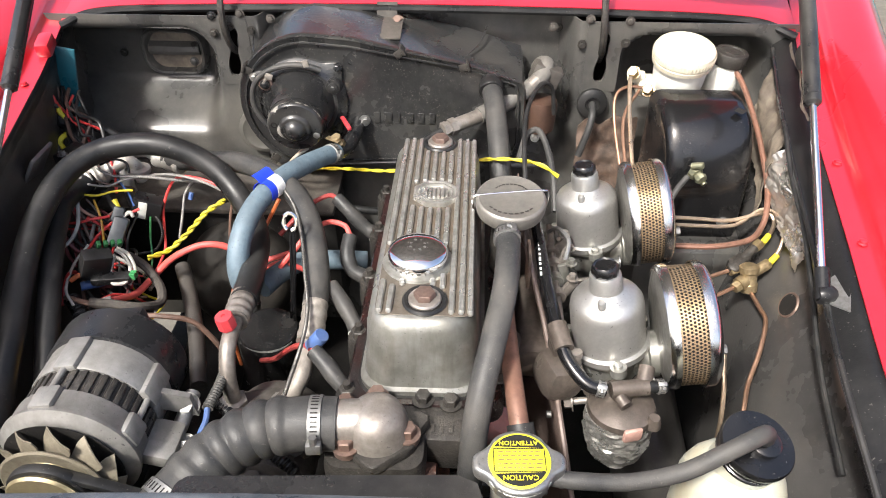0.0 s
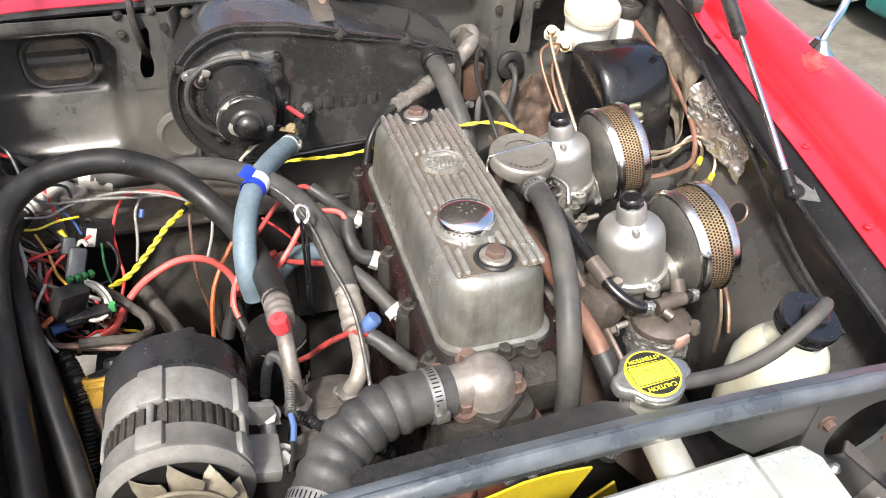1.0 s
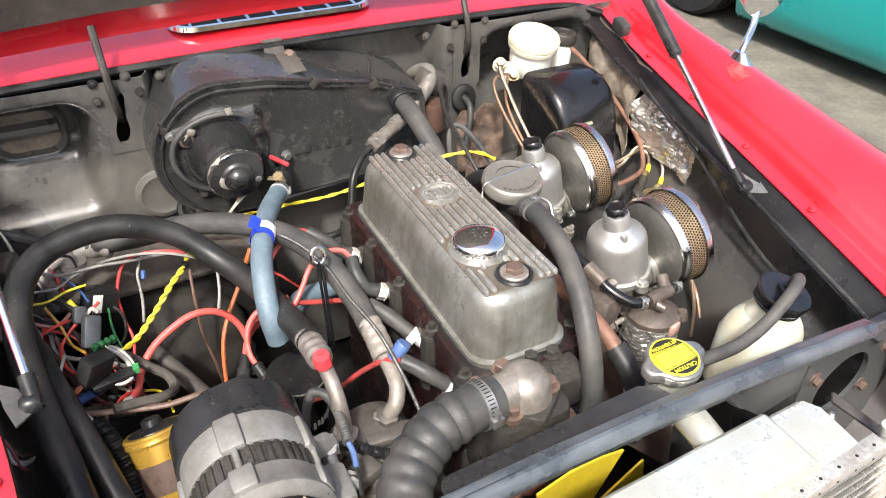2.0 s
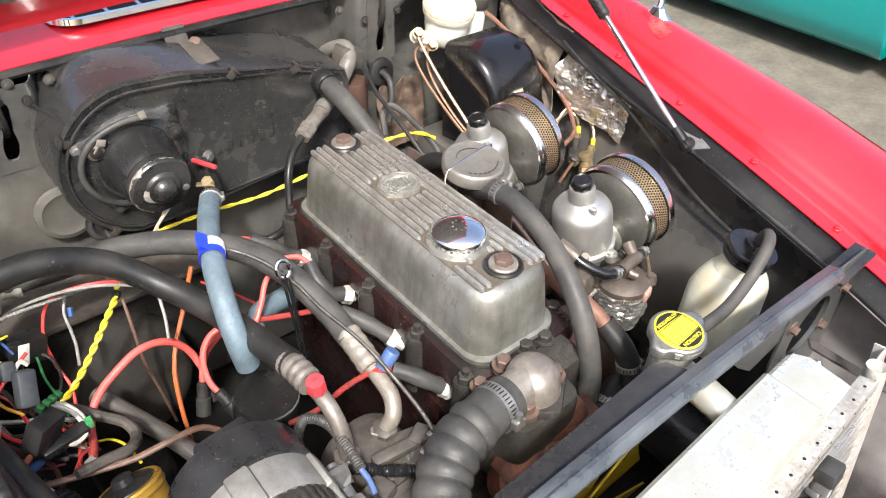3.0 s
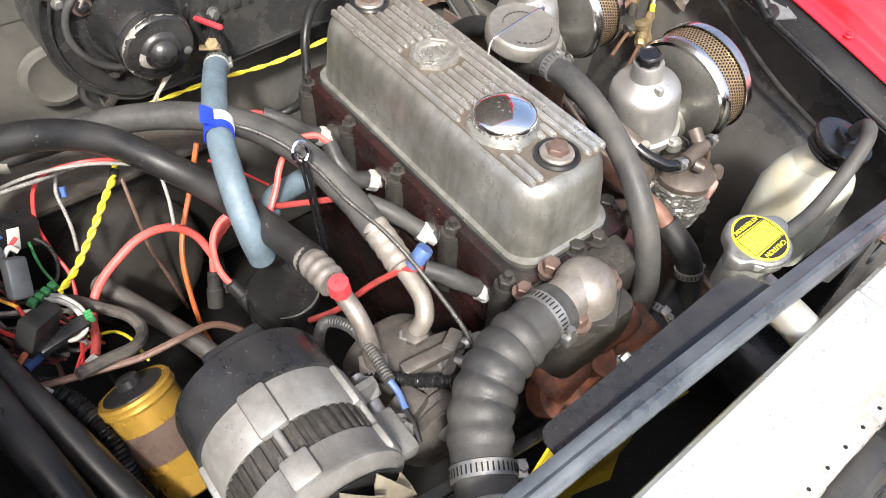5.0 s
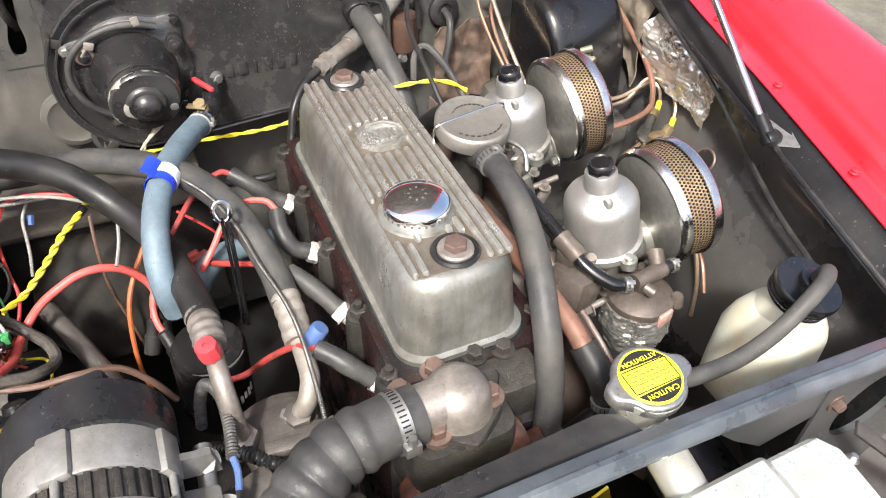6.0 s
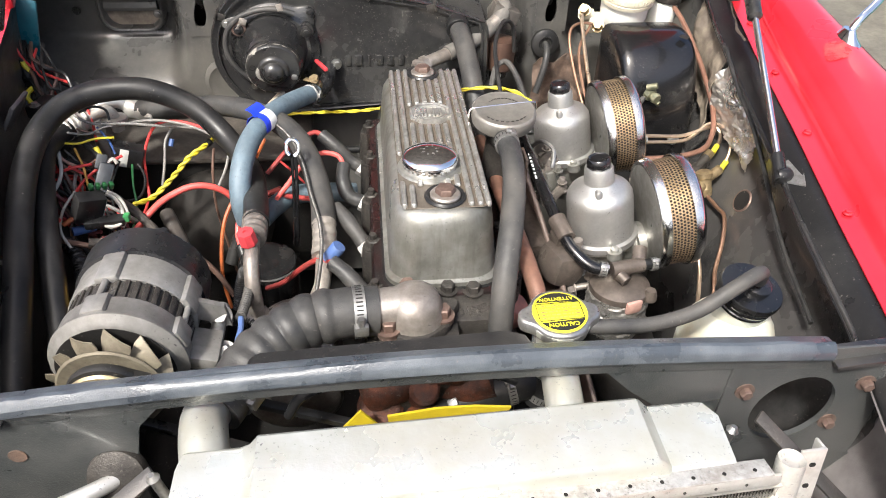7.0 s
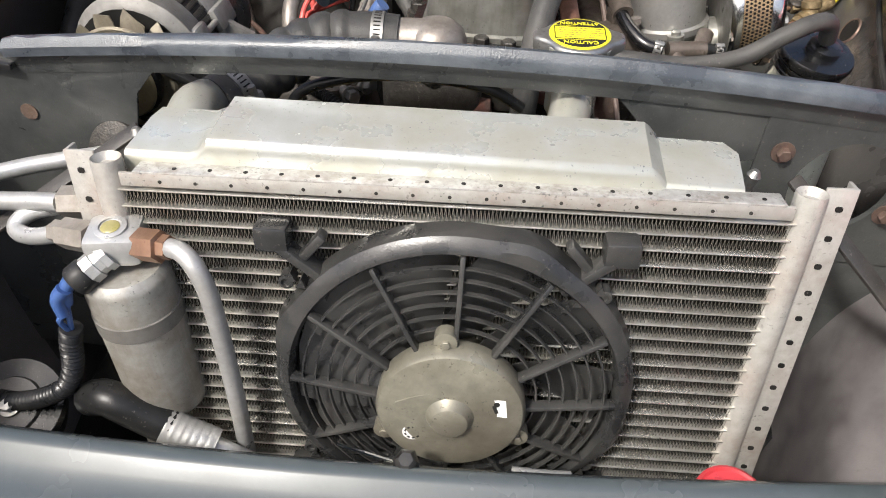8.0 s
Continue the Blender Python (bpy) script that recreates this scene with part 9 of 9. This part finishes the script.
wire(loom, [(-0.500, 0.262, 0.600), (-0.476, 0.258, 0.575), (-0.453, 0.256, 0.560), (-0.430, 0.250, 0.556), (-0.418, 0.215, 0.572), (-0.414, 0.165, 0.590)], 0.0019, WYEL, "yellow_wire")
wire(loom, [(-0.462, 0.345, 0.650), (-0.464, 0.330, 0.620), (-0.458, 0.300, 0.590), (-0.470, 0.270, 0.56)], 0.0017, WGREEN, "green_wire")
wire(loom, [(-0.478, 0.340, 0.66), (-0.490, 0.310, 0.63), (-0.480, 0.27, 0.60), (-0.46, 0.24, 0.585)], 0.0018, WBLACK, "black_wire")
wire(loom, [(-0.530, 0.345, 0.715), (-0.505, 0.352, 0.702), (-0.490, 0.368, 0.690), (-0.500, 0.385, 0.670)], 0.0018, WBROWN, "brown_wire")
wire(loom, [(-0.545, 0.34, 0.712), (-0.515, 0.345, 0.706), (-0.492, 0.355, 0.712), (-0.470, 0.372, 0.706)], 0.0018, WGREY, "grey_wire")
wire(loom, [(-0.505, 0.36, 0.71), (-0.49, 0.352, 0.69), (-0.483, 0.345, 0.67)], 0.0018, WBLUE, "blue_wire")
wire(loom, [(-0.555, 0.30, 0.64), (-0.535, 0.28, 0.62), (-0.515, 0.25, 0.61), (-0.50, 0.22, 0.615)], 0.002, WBLACK, "black_wire")
wire(loom, [(-0.57, 0.29, 0.63), (-0.545, 0.265, 0.615), (-0.53, 0.22, 0.60), (-0.50, 0.17, 0.60)], 0.0028, WBROWN, "brown_wire")
wire(loom, [(-0.48, 0.165, 0.628), (-0.465, 0.19, 0.622), (-0.45, 0.21, 0.60), (-0.445, 0.23, 0.57)], 0.0018, WRED, "red_wire")
wire(loom, [(-0.237, 0.365, 0.640), (-0.208, 0.350, 0.618), (-0.178, 0.328, 0.592)], 0.002, WRED, "red_wire")
# duller wires deep in the tangle
rnd_ = random.Random(7)
for k in range(22):
    m_ = (WBLACK, MAUVE, WBROWN, WBLACK, WRED, MAUVE, WGREY, WBLACK)[k % 8]
    t0 = rnd_.random()
    p = V(-0.588 + 0.05 * t0, 0.29 + 0.07 * rnd_.random(), 0.635 + 0.05 * rnd_.random())
    q = V(-0.50 + 0.06 * rnd_.random(), 0.19 + 0.08 * rnd_.random(), 0.575 + 0.04 * rnd_.random())
    mids = [p.lerp(q, s) + V(0.022 * rnd_.uniform(-1, 1), 0.02 * rnd_.uniform(-1, 1), 0.016 * rnd_.uniform(-1, 1) - 0.012) for s in (0.25, 0.5, 0.75)]
    wire(loom, [p, *mids, q], 0.0017 + 0.0006 * (k % 3), m_, "loose_wire", 6)
# cloth sleeves and brown tail
wire(loom, [(-0.466, 0.258, 0.640), (-0.448, 0.260, 0.620), (-0.430, 0.248, 0.606), (-0.409, 0.219, 0.606), (-0.405, 0.195, 0.602), (-0.420, 0.165, 0.622), (-0.449, 0.158, 0.632), (-0.478, 0.152, 0.640)], 0.0068, mat("dusty_taped_sleeve", (0.05, 0.045, 0.04), 0.75, 0, (0.08, 0.07, 0.06), (0.02, 0.018, 0.016), 0.4, 60), "taped_sleeve", 9)
wire(loom, [(-0.292, 0.135, 0.545), (-0.312, 0.145, 0.58), (-0.340, 0.150, 0.612), (-0.380, 0.142, 0.628), (-0.417, 0.148, 0.622), (-0.452, 0.155, 0.624), (-0.485, 0.160, 0.630), (-0.522, 0.168, 0.634)], 0.004, WBROWN, "brown_cable", 8)
spiral(loom, [(-0.400, 0.395, 0.690), (-0.412, 0.378, 0.674), (-0.414, 0.362, 0.655), (-0.416, 0.350, 0.638), (-0.422, 0.340, 0.612)], 0.0022, 0.0035, WGREY, "braided_sleeve")
spiral(loom, [(-0.468, 0.360, 0.655), (-0.450, 0.345, 0.642), (-0.446, 0.335, 0.622), (-0.456, 0.320, 0.604), (-0.480, 0.310, 0.602)], 0.0022, 0.0035, WBLACK, "braided_sleeve")
spiral(loom, [(-0.545, 0.378, 0.735), (-0.530, 0.360, 0.728), (-0.512, 0.358, 0.718), (-0.490, 0.360, 0.715), (-0.455, 0.364, 0.712), (-0.418, 0.372, 0.703), (-0.380, 0.385, 0.692), (-0.334, 0.398, 0.680)], 0.0024, 0.0038, WGREY, "braided_sleeve", "grey spiral-wound capillary sleeve")
wire(loom, [(-0.525, 0.360, 0.735), (-0.505, 0.365, 0.742), (-0.488, 0.368, 0.735), (-0.484, 0.362, 0.72)], 0.002, WBLACK, "black_wire")
# corner loom by the bulkhead
wire(loom, [(-0.667, 0.50, 0.762), (-0.630, 0.495, 0.760), (-0.600, 0.49, 0.738), (-0.568, 0.49, 0.718), (-0.535, 0.50, 0.690)], 0.008, WBLACK, "taped_sleeve", 9)
wire(loom, [(-0.645, 0.487, 0.790), (-0.635, 0.485, 0.765), (-0.610, 0.48, 0.747), (-0.573, 0.48, 0.729)], 0.0024, WRED, "red_wire")
wire(loom, [(-0.650, 0.49, 0.765), (-0.655, 0.485, 0.735), (-0.648, 0.48, 0.700)], 0.0022, WYEL, "yellow_wire")
wire(loom, [(-0.66, 0.488, 0.78), (-0.64, 0.482, 0.770), (-0.632, 0.478, 0.740), (-0.64, 0.475, 0.70)], 0.003, WBLACK, "black_wire")

pair = thing("twisted_wire_pair", (-0.39, 0.34, 0.55), "twisted pair of bright yellow wires tied with black tape", "wire pair", "twisted yellow wire pairs")
twisted(pair, [(-0.333, 0.410, 0.668), (-0.346, 0.378, 0.666), (-0.372, 0.350, 0.658), (-0.393, 0.340, 0.638), (-0.414, 0.332, 0.618), (-0.437, 0.320, 0.602), (-0.460, 0.298, 0.604)], 0.0024, 0.034, WYEL)
b = B()
sweep(b, [(-0.344, 0.382, 0.667), (-0.349, 0.375, 0.6655)], 0.0062, 10)
part("tape", b, WBLACK, pair)
pair = thing("twisted_wire_pair", (0.0, 0.43, 0.69), "twisted pair of yellow wires along the heater box", "wire pair", "twisted yellow wire pairs")
twisted(pair, [(-0.290, 0.50, 0.648), (-0.264, 0.494, 0.655), (-0.215, 0.488, 0.660), (-0.161, 0.478, 0.666), (-0.089, 0.442, 0.686), (-0.02, 0.415, 0.712), (0.04, 0.385, 0.742), (0.102, 0.353, 0.765), (0.145, 0.348, 0.760), (0.173, 0.340, 0.745)], 0.0017, 0.06, WYEL)

cab = thing("power_cable", (-0.40, 0.25, 0.56), "thick faded red cable looping over to the wiring", "cable")
wire(cab, [(-0.458, 0.170, 0.628), (-0.450, 0.215, 0.600), (-0.443, 0.248, 0.596), (-0.431, 0.268, 0.604), (-0.412, 0.276, 0.620), (-0.388, 0.280, 0.634), (-0.363, 0.287, 0.641), (-0.337, 0.293, 0.637), (-0.313, 0.298, 0.620), (-0.294, 0.298, 0.590), (-0.285, 0.285, 0.555)], 0.0052, WPINK, "cable", 10)
b = B()
box(b, (-0.460, 0.163, 0.632), (0.012, 0.014, 0.009), Matrix.Rotation(radians(25), 3, "Z"), 0.0015)
part("terminal", b, WGREY, cab)

for k, (pts, label) in enumerate(((
        [(-0.225, 0.275, 0.640), (-0.251, 0.277, 0.628), (-0.270, 0.276, 0.620), (-0.285, 0.266, 0.609), (-0.293, 0.250, 0.595), (-0.294, 0.235, 0.580), (-0.288, 0.220, 0.566)], ""),
        ([(-0.225, 0.298, 0.600), (-0.249, 0.298, 0.592), (-0.266, 0.292, 0.586), (-0.280, 0.282, 0.582), (-0.293, 0.263, 0.580), (-0.300, 0.254, 0.560)], ""),
        ([(-0.215, 0.288, 0.625), (-0.245, 0.288, 0.612), (-0.268, 0.286, 0.600), (-0.285, 0.276, 0.585), (-0.288, 0.268, 0.565)], ""))):
    ig = thing("ignition_cable", pts[-1], "faded red ignition cable with a black boot beside the filter", "ignition cable", "ignition cables")
    wire(ig, pts, 0.0042, WPINK, "cable", 9)
    e, f = V(pts[-1]), V(pts[-1]) - V(pts[-2])
    b = B()
    lathe(b, e - f.normalized() * 0.008, f, [(0.006, 0), (0.0085, 0.003), (0.0085, 0.022), (0.0105, 0.024), (0.0105, 0.048), (0.006, 0.05)], 14)
    part("boot", b, RUBBER, ig, "black rubber boot")

# ignition coil
coil = thing("ignition_coil", (-0.437, 0.06, 0.50), "gold cylindrical ignition coil with a dark label band", "coil")
ct, ca = V(-0.441, 0.127, 0.612), (V(-0.441, 0.127, 0.612) - V(-0.430, 0.052, 0.505)).normalized()
b = B()
lathe(b, ct - ca * 0.125, ca, [(0.034, -0.004), (0.038, 0.0), (0.038, 0.110), (0.0395, 0.111), (0.0405, 0.114), (0.0395, 0.118), (0.040, 0.121), (0.038, 0.124), (0.034, 0.124)], 40)
part("can", b, GOLD, coil, angle=30)
b = B()
lathe(b, ct - ca * 0.125, ca, [(0.0382, 0.048), (0.0387, 0.0483), (0.0387, 0.0877), (0.0382, 0.088)], 40)
band_ = part("label_band", b, mat("dark_bronze_label", (0.075, 0.05, 0.042), 0.4, 0.2, (0.1, 0.07, 0.055), (0.2, 0.13, 0.09), 0.35, 30), coil, "dark brown worn label")
_, cu, cv = basis(ca)
b = B()
for row, (h, n0, n1, th_) in enumerate(((0.076, 2, 9, 0.0045), (0.064, 0, 12, 0.0085))):
    for k in range(n0, n1):
        if (k * 7 + row) % 5 == 4:
            continue
        a = radians(20 + k * 7.5)
        d = cu * math.cos(a) + cv * math.sin(a)
        box(b, ct - ca * (0.125 - h) + d * 0.0389, (0.0036, th_, 0.0006), facing((0, 0, 0), d.cross(ca) * -1, ca).to_3x3())
part("print_bar", b, PINKLABEL, band_)
b = B()
lathe(b, ct - ca * 0.004, ca, [(0.033, 0), (0.032, 0.004), (0.018, 0.006), (0.013, 0.008), (0.012, 0.016), (0.009, 0.018)], 24)
part("tower", b, PLASTB, coil, "black plastic terminal tower")

# connectors
con = thing("relay", (-0.473, 0.365, 0.63), "black square relay with a white label stripe", "relay")
rm = facing((0, 0, 0), (0.93, 0.12, -0.33), (0.33, 0.1, 0.93)).to_3x3()
b = B()
box(b, (-0.470, 0.362, 0.658), (0.046, 0.034, 0.030), rm, 0.003)
part("case", b, PLASTB, con)
b = B()
box(b, V(-0.470, 0.362, 0.658) + rm @ V(-0.006, 0, 0.0152), (0.013, 0.030, 0.0012), rm, 0.0004)
part("sticker", b, WHITEP, con)
con = thing("connector", (-0.49, 0.22, 0.63), "black multi-pin plug with a green seal", "connector")
gm = facing((0, 0, 0), (0.75, 0.6, -0.3), (0.4, -0.1, 0.9)).to_3x3()
b = B()
box(b, (-0.490, 0.212, 0.660), (0.040, 0.046, 0.022), gm, 0.003)
part("housing", b, PLASTB, con)
b = B()
for k in range(4):
    box(b, V(-0.474, 0.232, 0.680) + gm @ V(-0.014 + k * 0.0095, 0.004, 0.002), (0.0062, 0.009, 0.009), gm, 0.0015)
part("seal", b, mat("green_plastic", (0.015, 0.075, 0.026), 0.4, 0, (0.012, 0.05, 0.02)), con, "green plastic seal")
con = thing("connector", (-0.48, 0.21, 0.61), "long black crimp housing lying across the wires", "connector")
b = B()
box(b, (-0.474, 0.212, 0.633), (0.055, 0.016, 0.014), facing((0, 0, 0), (0.97, 0.22, -0.06), (-0.2, 0.9, 0.2)).to_3x3(), 0.003)
part("housing", b, PLASTB, con)
b = B()
for k in range(3):
    box(b, V(-0.444, 0.219, 0.632) + V(0, -0.004 + 0.004 * k, 0.003), (0.008, 0.003, 0.010), None, 0.0006)
part("pin", b, WGREEN, con)
con = thing("blade_terminal", (-0.512, 0.212, 0.605), "blue insulated blade terminal on a loose wire", "terminal", "blue terminals")
b = B()
sweep(b, [(-0.520, 0.205, 0.622), (-0.505, 0.214, 0.620), (-0.494, 0.222, 0.618)], 0.0068, 10)
part("sleeve", b, WBLUE, con)
con = thing("blade_terminal", (-0.411, 0.39, 0.66), "small blue crimp on a thin wire", "terminal", "blue terminals")
b = B()
sweep(b, [(-0.404, 0.385, 0.672), (-0.407, 0.379, 0.662)], 0.0042, 8)
part("sleeve", b, WBLUE, con)
con = thing("connector", (-0.49, 0.30, 0.63), "dusty grey plug with yellow tape on its tail", "connector")
b = B()
pm = facing((0, 0, 0), (0.9, 0.1, -0.4), (-0.15, 0.5, 0.85)).to_3x3()
box(b, (-0.487, 0.288, 0.662), (0.022, 0.045, 0.022), pm, 0.004)
box(b, (-0.497, 0.318, 0.672), (0.016, 0.024, 0.016), pm, 0.003)
part("housing", b, mat("grey_plastic", (0.04, 0.046, 0.054), 0.42, 0, (0.055, 0.06, 0.066), (0.025, 0.025, 0.025), 0.35, 40), con)
wire(con, [(-0.506, 0.335, 0.688), (-0.500, 0.328, 0.676), (-0.494, 0.320, 0.664)], 0.0045, WYEL, "tape", 8)
wire(con, [(-0.490, 0.318, 0.668), (-0.480, 0.322, 0.674), (-0.474, 0.318, 0.668)], 0.003, WWHITE, "wire")
wire(con, [(-0.530, 0.350, 0.69), (-0.515, 0.338, 0.686), (-0.500, 0.322, 0.676)], 0.005, WBLACK, "wire")

# conduits and sleeves
cd = thing("conduit", (-0.487, 0.12, 0.56), "black corrugated conduit running down beside the coil", "conduit")
b = B()
corrugated(b, [(-0.520, 0.176, 0.625), (-0.503, 0.160, 0.616), (-0.491, 0.135, 0.606), (-0.483, 0.108, 0.594), (-0.480, 0.085, 0.57), (-0.485, 0.06, 0.53), (-0.49, 0.03, 0.47)], 0.0105, 0.0052, 0.11)
part("tube", b, PLASTB, cd)
cd = thing("conduit", (-0.25, 0.03, 0.62), "ribbed grey sleeve looping from the alternator", "conduit")
b = B()
corrugated(b, [(-0.268, 0.045, 0.600), (-0.262, 0.052, 0.632), (-0.252, 0.048, 0.662), (-0.240, 0.020, 0.676), (-0.238, -0.015, 0.675), (-0.242, -0.053, 0.674)], 0.0058, 0.0036, 0.12)
part("tube", b, RUBBERG, cd)
wire(cd, [(-0.242, -0.053, 0.674), (-0.241, -0.066, 0.669), (-0.244, -0.082, 0.664)], 0.0034, BLUECAP, "crimp", 9)
wire(cd, [(-0.244, -0.080, 0.664), (-0.247, -0.10, 0.664), (-0.252, -0.116, 0.66)], 0.003, WBLACK)
cp = thing("capillary_tube", (-0.2, 0.25, 0.70), "thin grey spiral-wound gauge capillary along the hose", "capillary")
spiral(cp, [(-0.330, 0.392, 0.722), (-0.289, 0.360, 0.735), (-0.240, 0.310, 0.745), (-0.200, 0.250, 0.745), (-0.178, 0.190, 0.735), (-0.166, 0.140, 0.716), (-0.153, 0.085, 0.704), (-0.150, 0.030, 0.697), (-0.155, -0.056, 0.690), (-0.16, -0.10, 0.66)], 0.0024, 0.0024, mat("dark_wound_steel", (0.13, 0.125, 0.115), 0.4, 0.6, (0.09, 0.086, 0.08), (0.04, 0.038, 0.035), 0.3, 60), "sleeve")
cd = thing("conduit", (-0.2, -0.05, 0.62), "black corrugated conduit across the compressor", "conduit")
b = B()
corrugated(b, [(-0.262, 0.0, 0.622), (-0.238, -0.020, 0.632), (-0.207, -0.050, 0.634), (-0.170, -0.077, 0.632), (-0.14, -0.095, 0.62)], 0.0068, 0.0042, 0.11)
part("tube", b, PLASTB, cd)
rd = thing("steering_rod", (-0.38, 0.22, 0.56), "dull black steering rod with a rubber end", "rod")
b = B()
sweep(b, [(-0.420, 0.320, 0.570), (-0.395, 0.27, 0.560), (-0.36, 0.19, 0.55), (-0.33, 0.10, 0.535)], 0.012, 12, 6)
part("shaft", b, OILYBLACK, rd)

# dark bunch of wires and connectors in the far corner
knot = thing("corner_wiring", (-0.66, 0.49, 0.70), "dense bunch of taped black wires and connectors in the corner", "wiring")
rk = random.Random(11)
for k in range(15):
    x0, z0 = -0.680 + 0.075 * rk.random(), 0.775 + 0.02 * rk.random()
    pts = [(x0, 0.505 + 0.02 * rk.random(), z0)]
    for j in range(1, 5):
        pts.append((x0 + 0.012 * j + rk.uniform(-0.014, 0.014), 0.50 - 0.012 * j + rk.uniform(-0.014, 0.014), z0 - 0.022 * j + rk.uniform(-0.008, 0.008)))
    wire(knot, pts, rk.choice((0.0022, 0.003, 0.0042)), WRED if k in (4, 9) else WYEL if k == 7 else WBROWN if k in (2, 12) else WBLACK, "red_wire" if k in (4, 9) else "yellow_wire" if k == 7 else "wire")
for c_, s_, rz_ in (((-0.655, 0.488, 0.765), (0.030, 0.022, 0.020), 25), ((-0.632, 0.478, 0.738), (0.026, 0.020, 0.026), -15), ((-0.668, 0.482, 0.722), (0.022, 0.026, 0.030), 40), ((-0.618, 0.462, 0.712), (0.028, 0.018, 0.018), 10)):
    b = B()
    box(b, c_, s_, Matrix.Rotation(radians(rz_), 3, "Z") @ Matrix.Rotation(radians(20), 3, "X"), 0.003)
    box(b, V(c_) + V(0.004, -s_[1] * 0.5, 0.002), (s_[0] * 0.7, 0.008, s_[2] * 0.6), Matrix.Rotation(radians(rz_), 3, "Z"), 0.0015)
    part("connector", b, PLASTB, knot, "black plastic connector")
# loose thin wires hanging on the inner wing below the strut
hang = thing("loose_wires", (-0.58, 0.07, 0.64), "loose thin beige and brown wires hanging on the inner wing", "wires")
for pts, r_, m_ in (
        ([(-0.578, 0.066, 0.735), (-0.574, 0.054, 0.709), (-0.572, 0.073, 0.677), (-0.571, 0.108, 0.643)], 0.0019, WWHITE),
        ([(-0.580, 0.070, 0.730), (-0.573, 0.062, 0.700), (-0.571, 0.085, 0.668), (-0.570, 0.115, 0.640)], 0.0017, WWHITE),
        ([(-0.580, 0.079, 0.717), (-0.572, 0.076, 0.690), (-0.571, 0.096, 0.668), (-0.570, 0.109, 0.652)], 0.0018, WBROWN),
        ([(-0.579, 0.075, 0.726), (-0.572, 0.064, 0.715), (-0.571, 0.060, 0.690), (-0.571, 0.080, 0.660)], 0.0018, MAUVE)):
    wire(hang, pts, r_, m_)
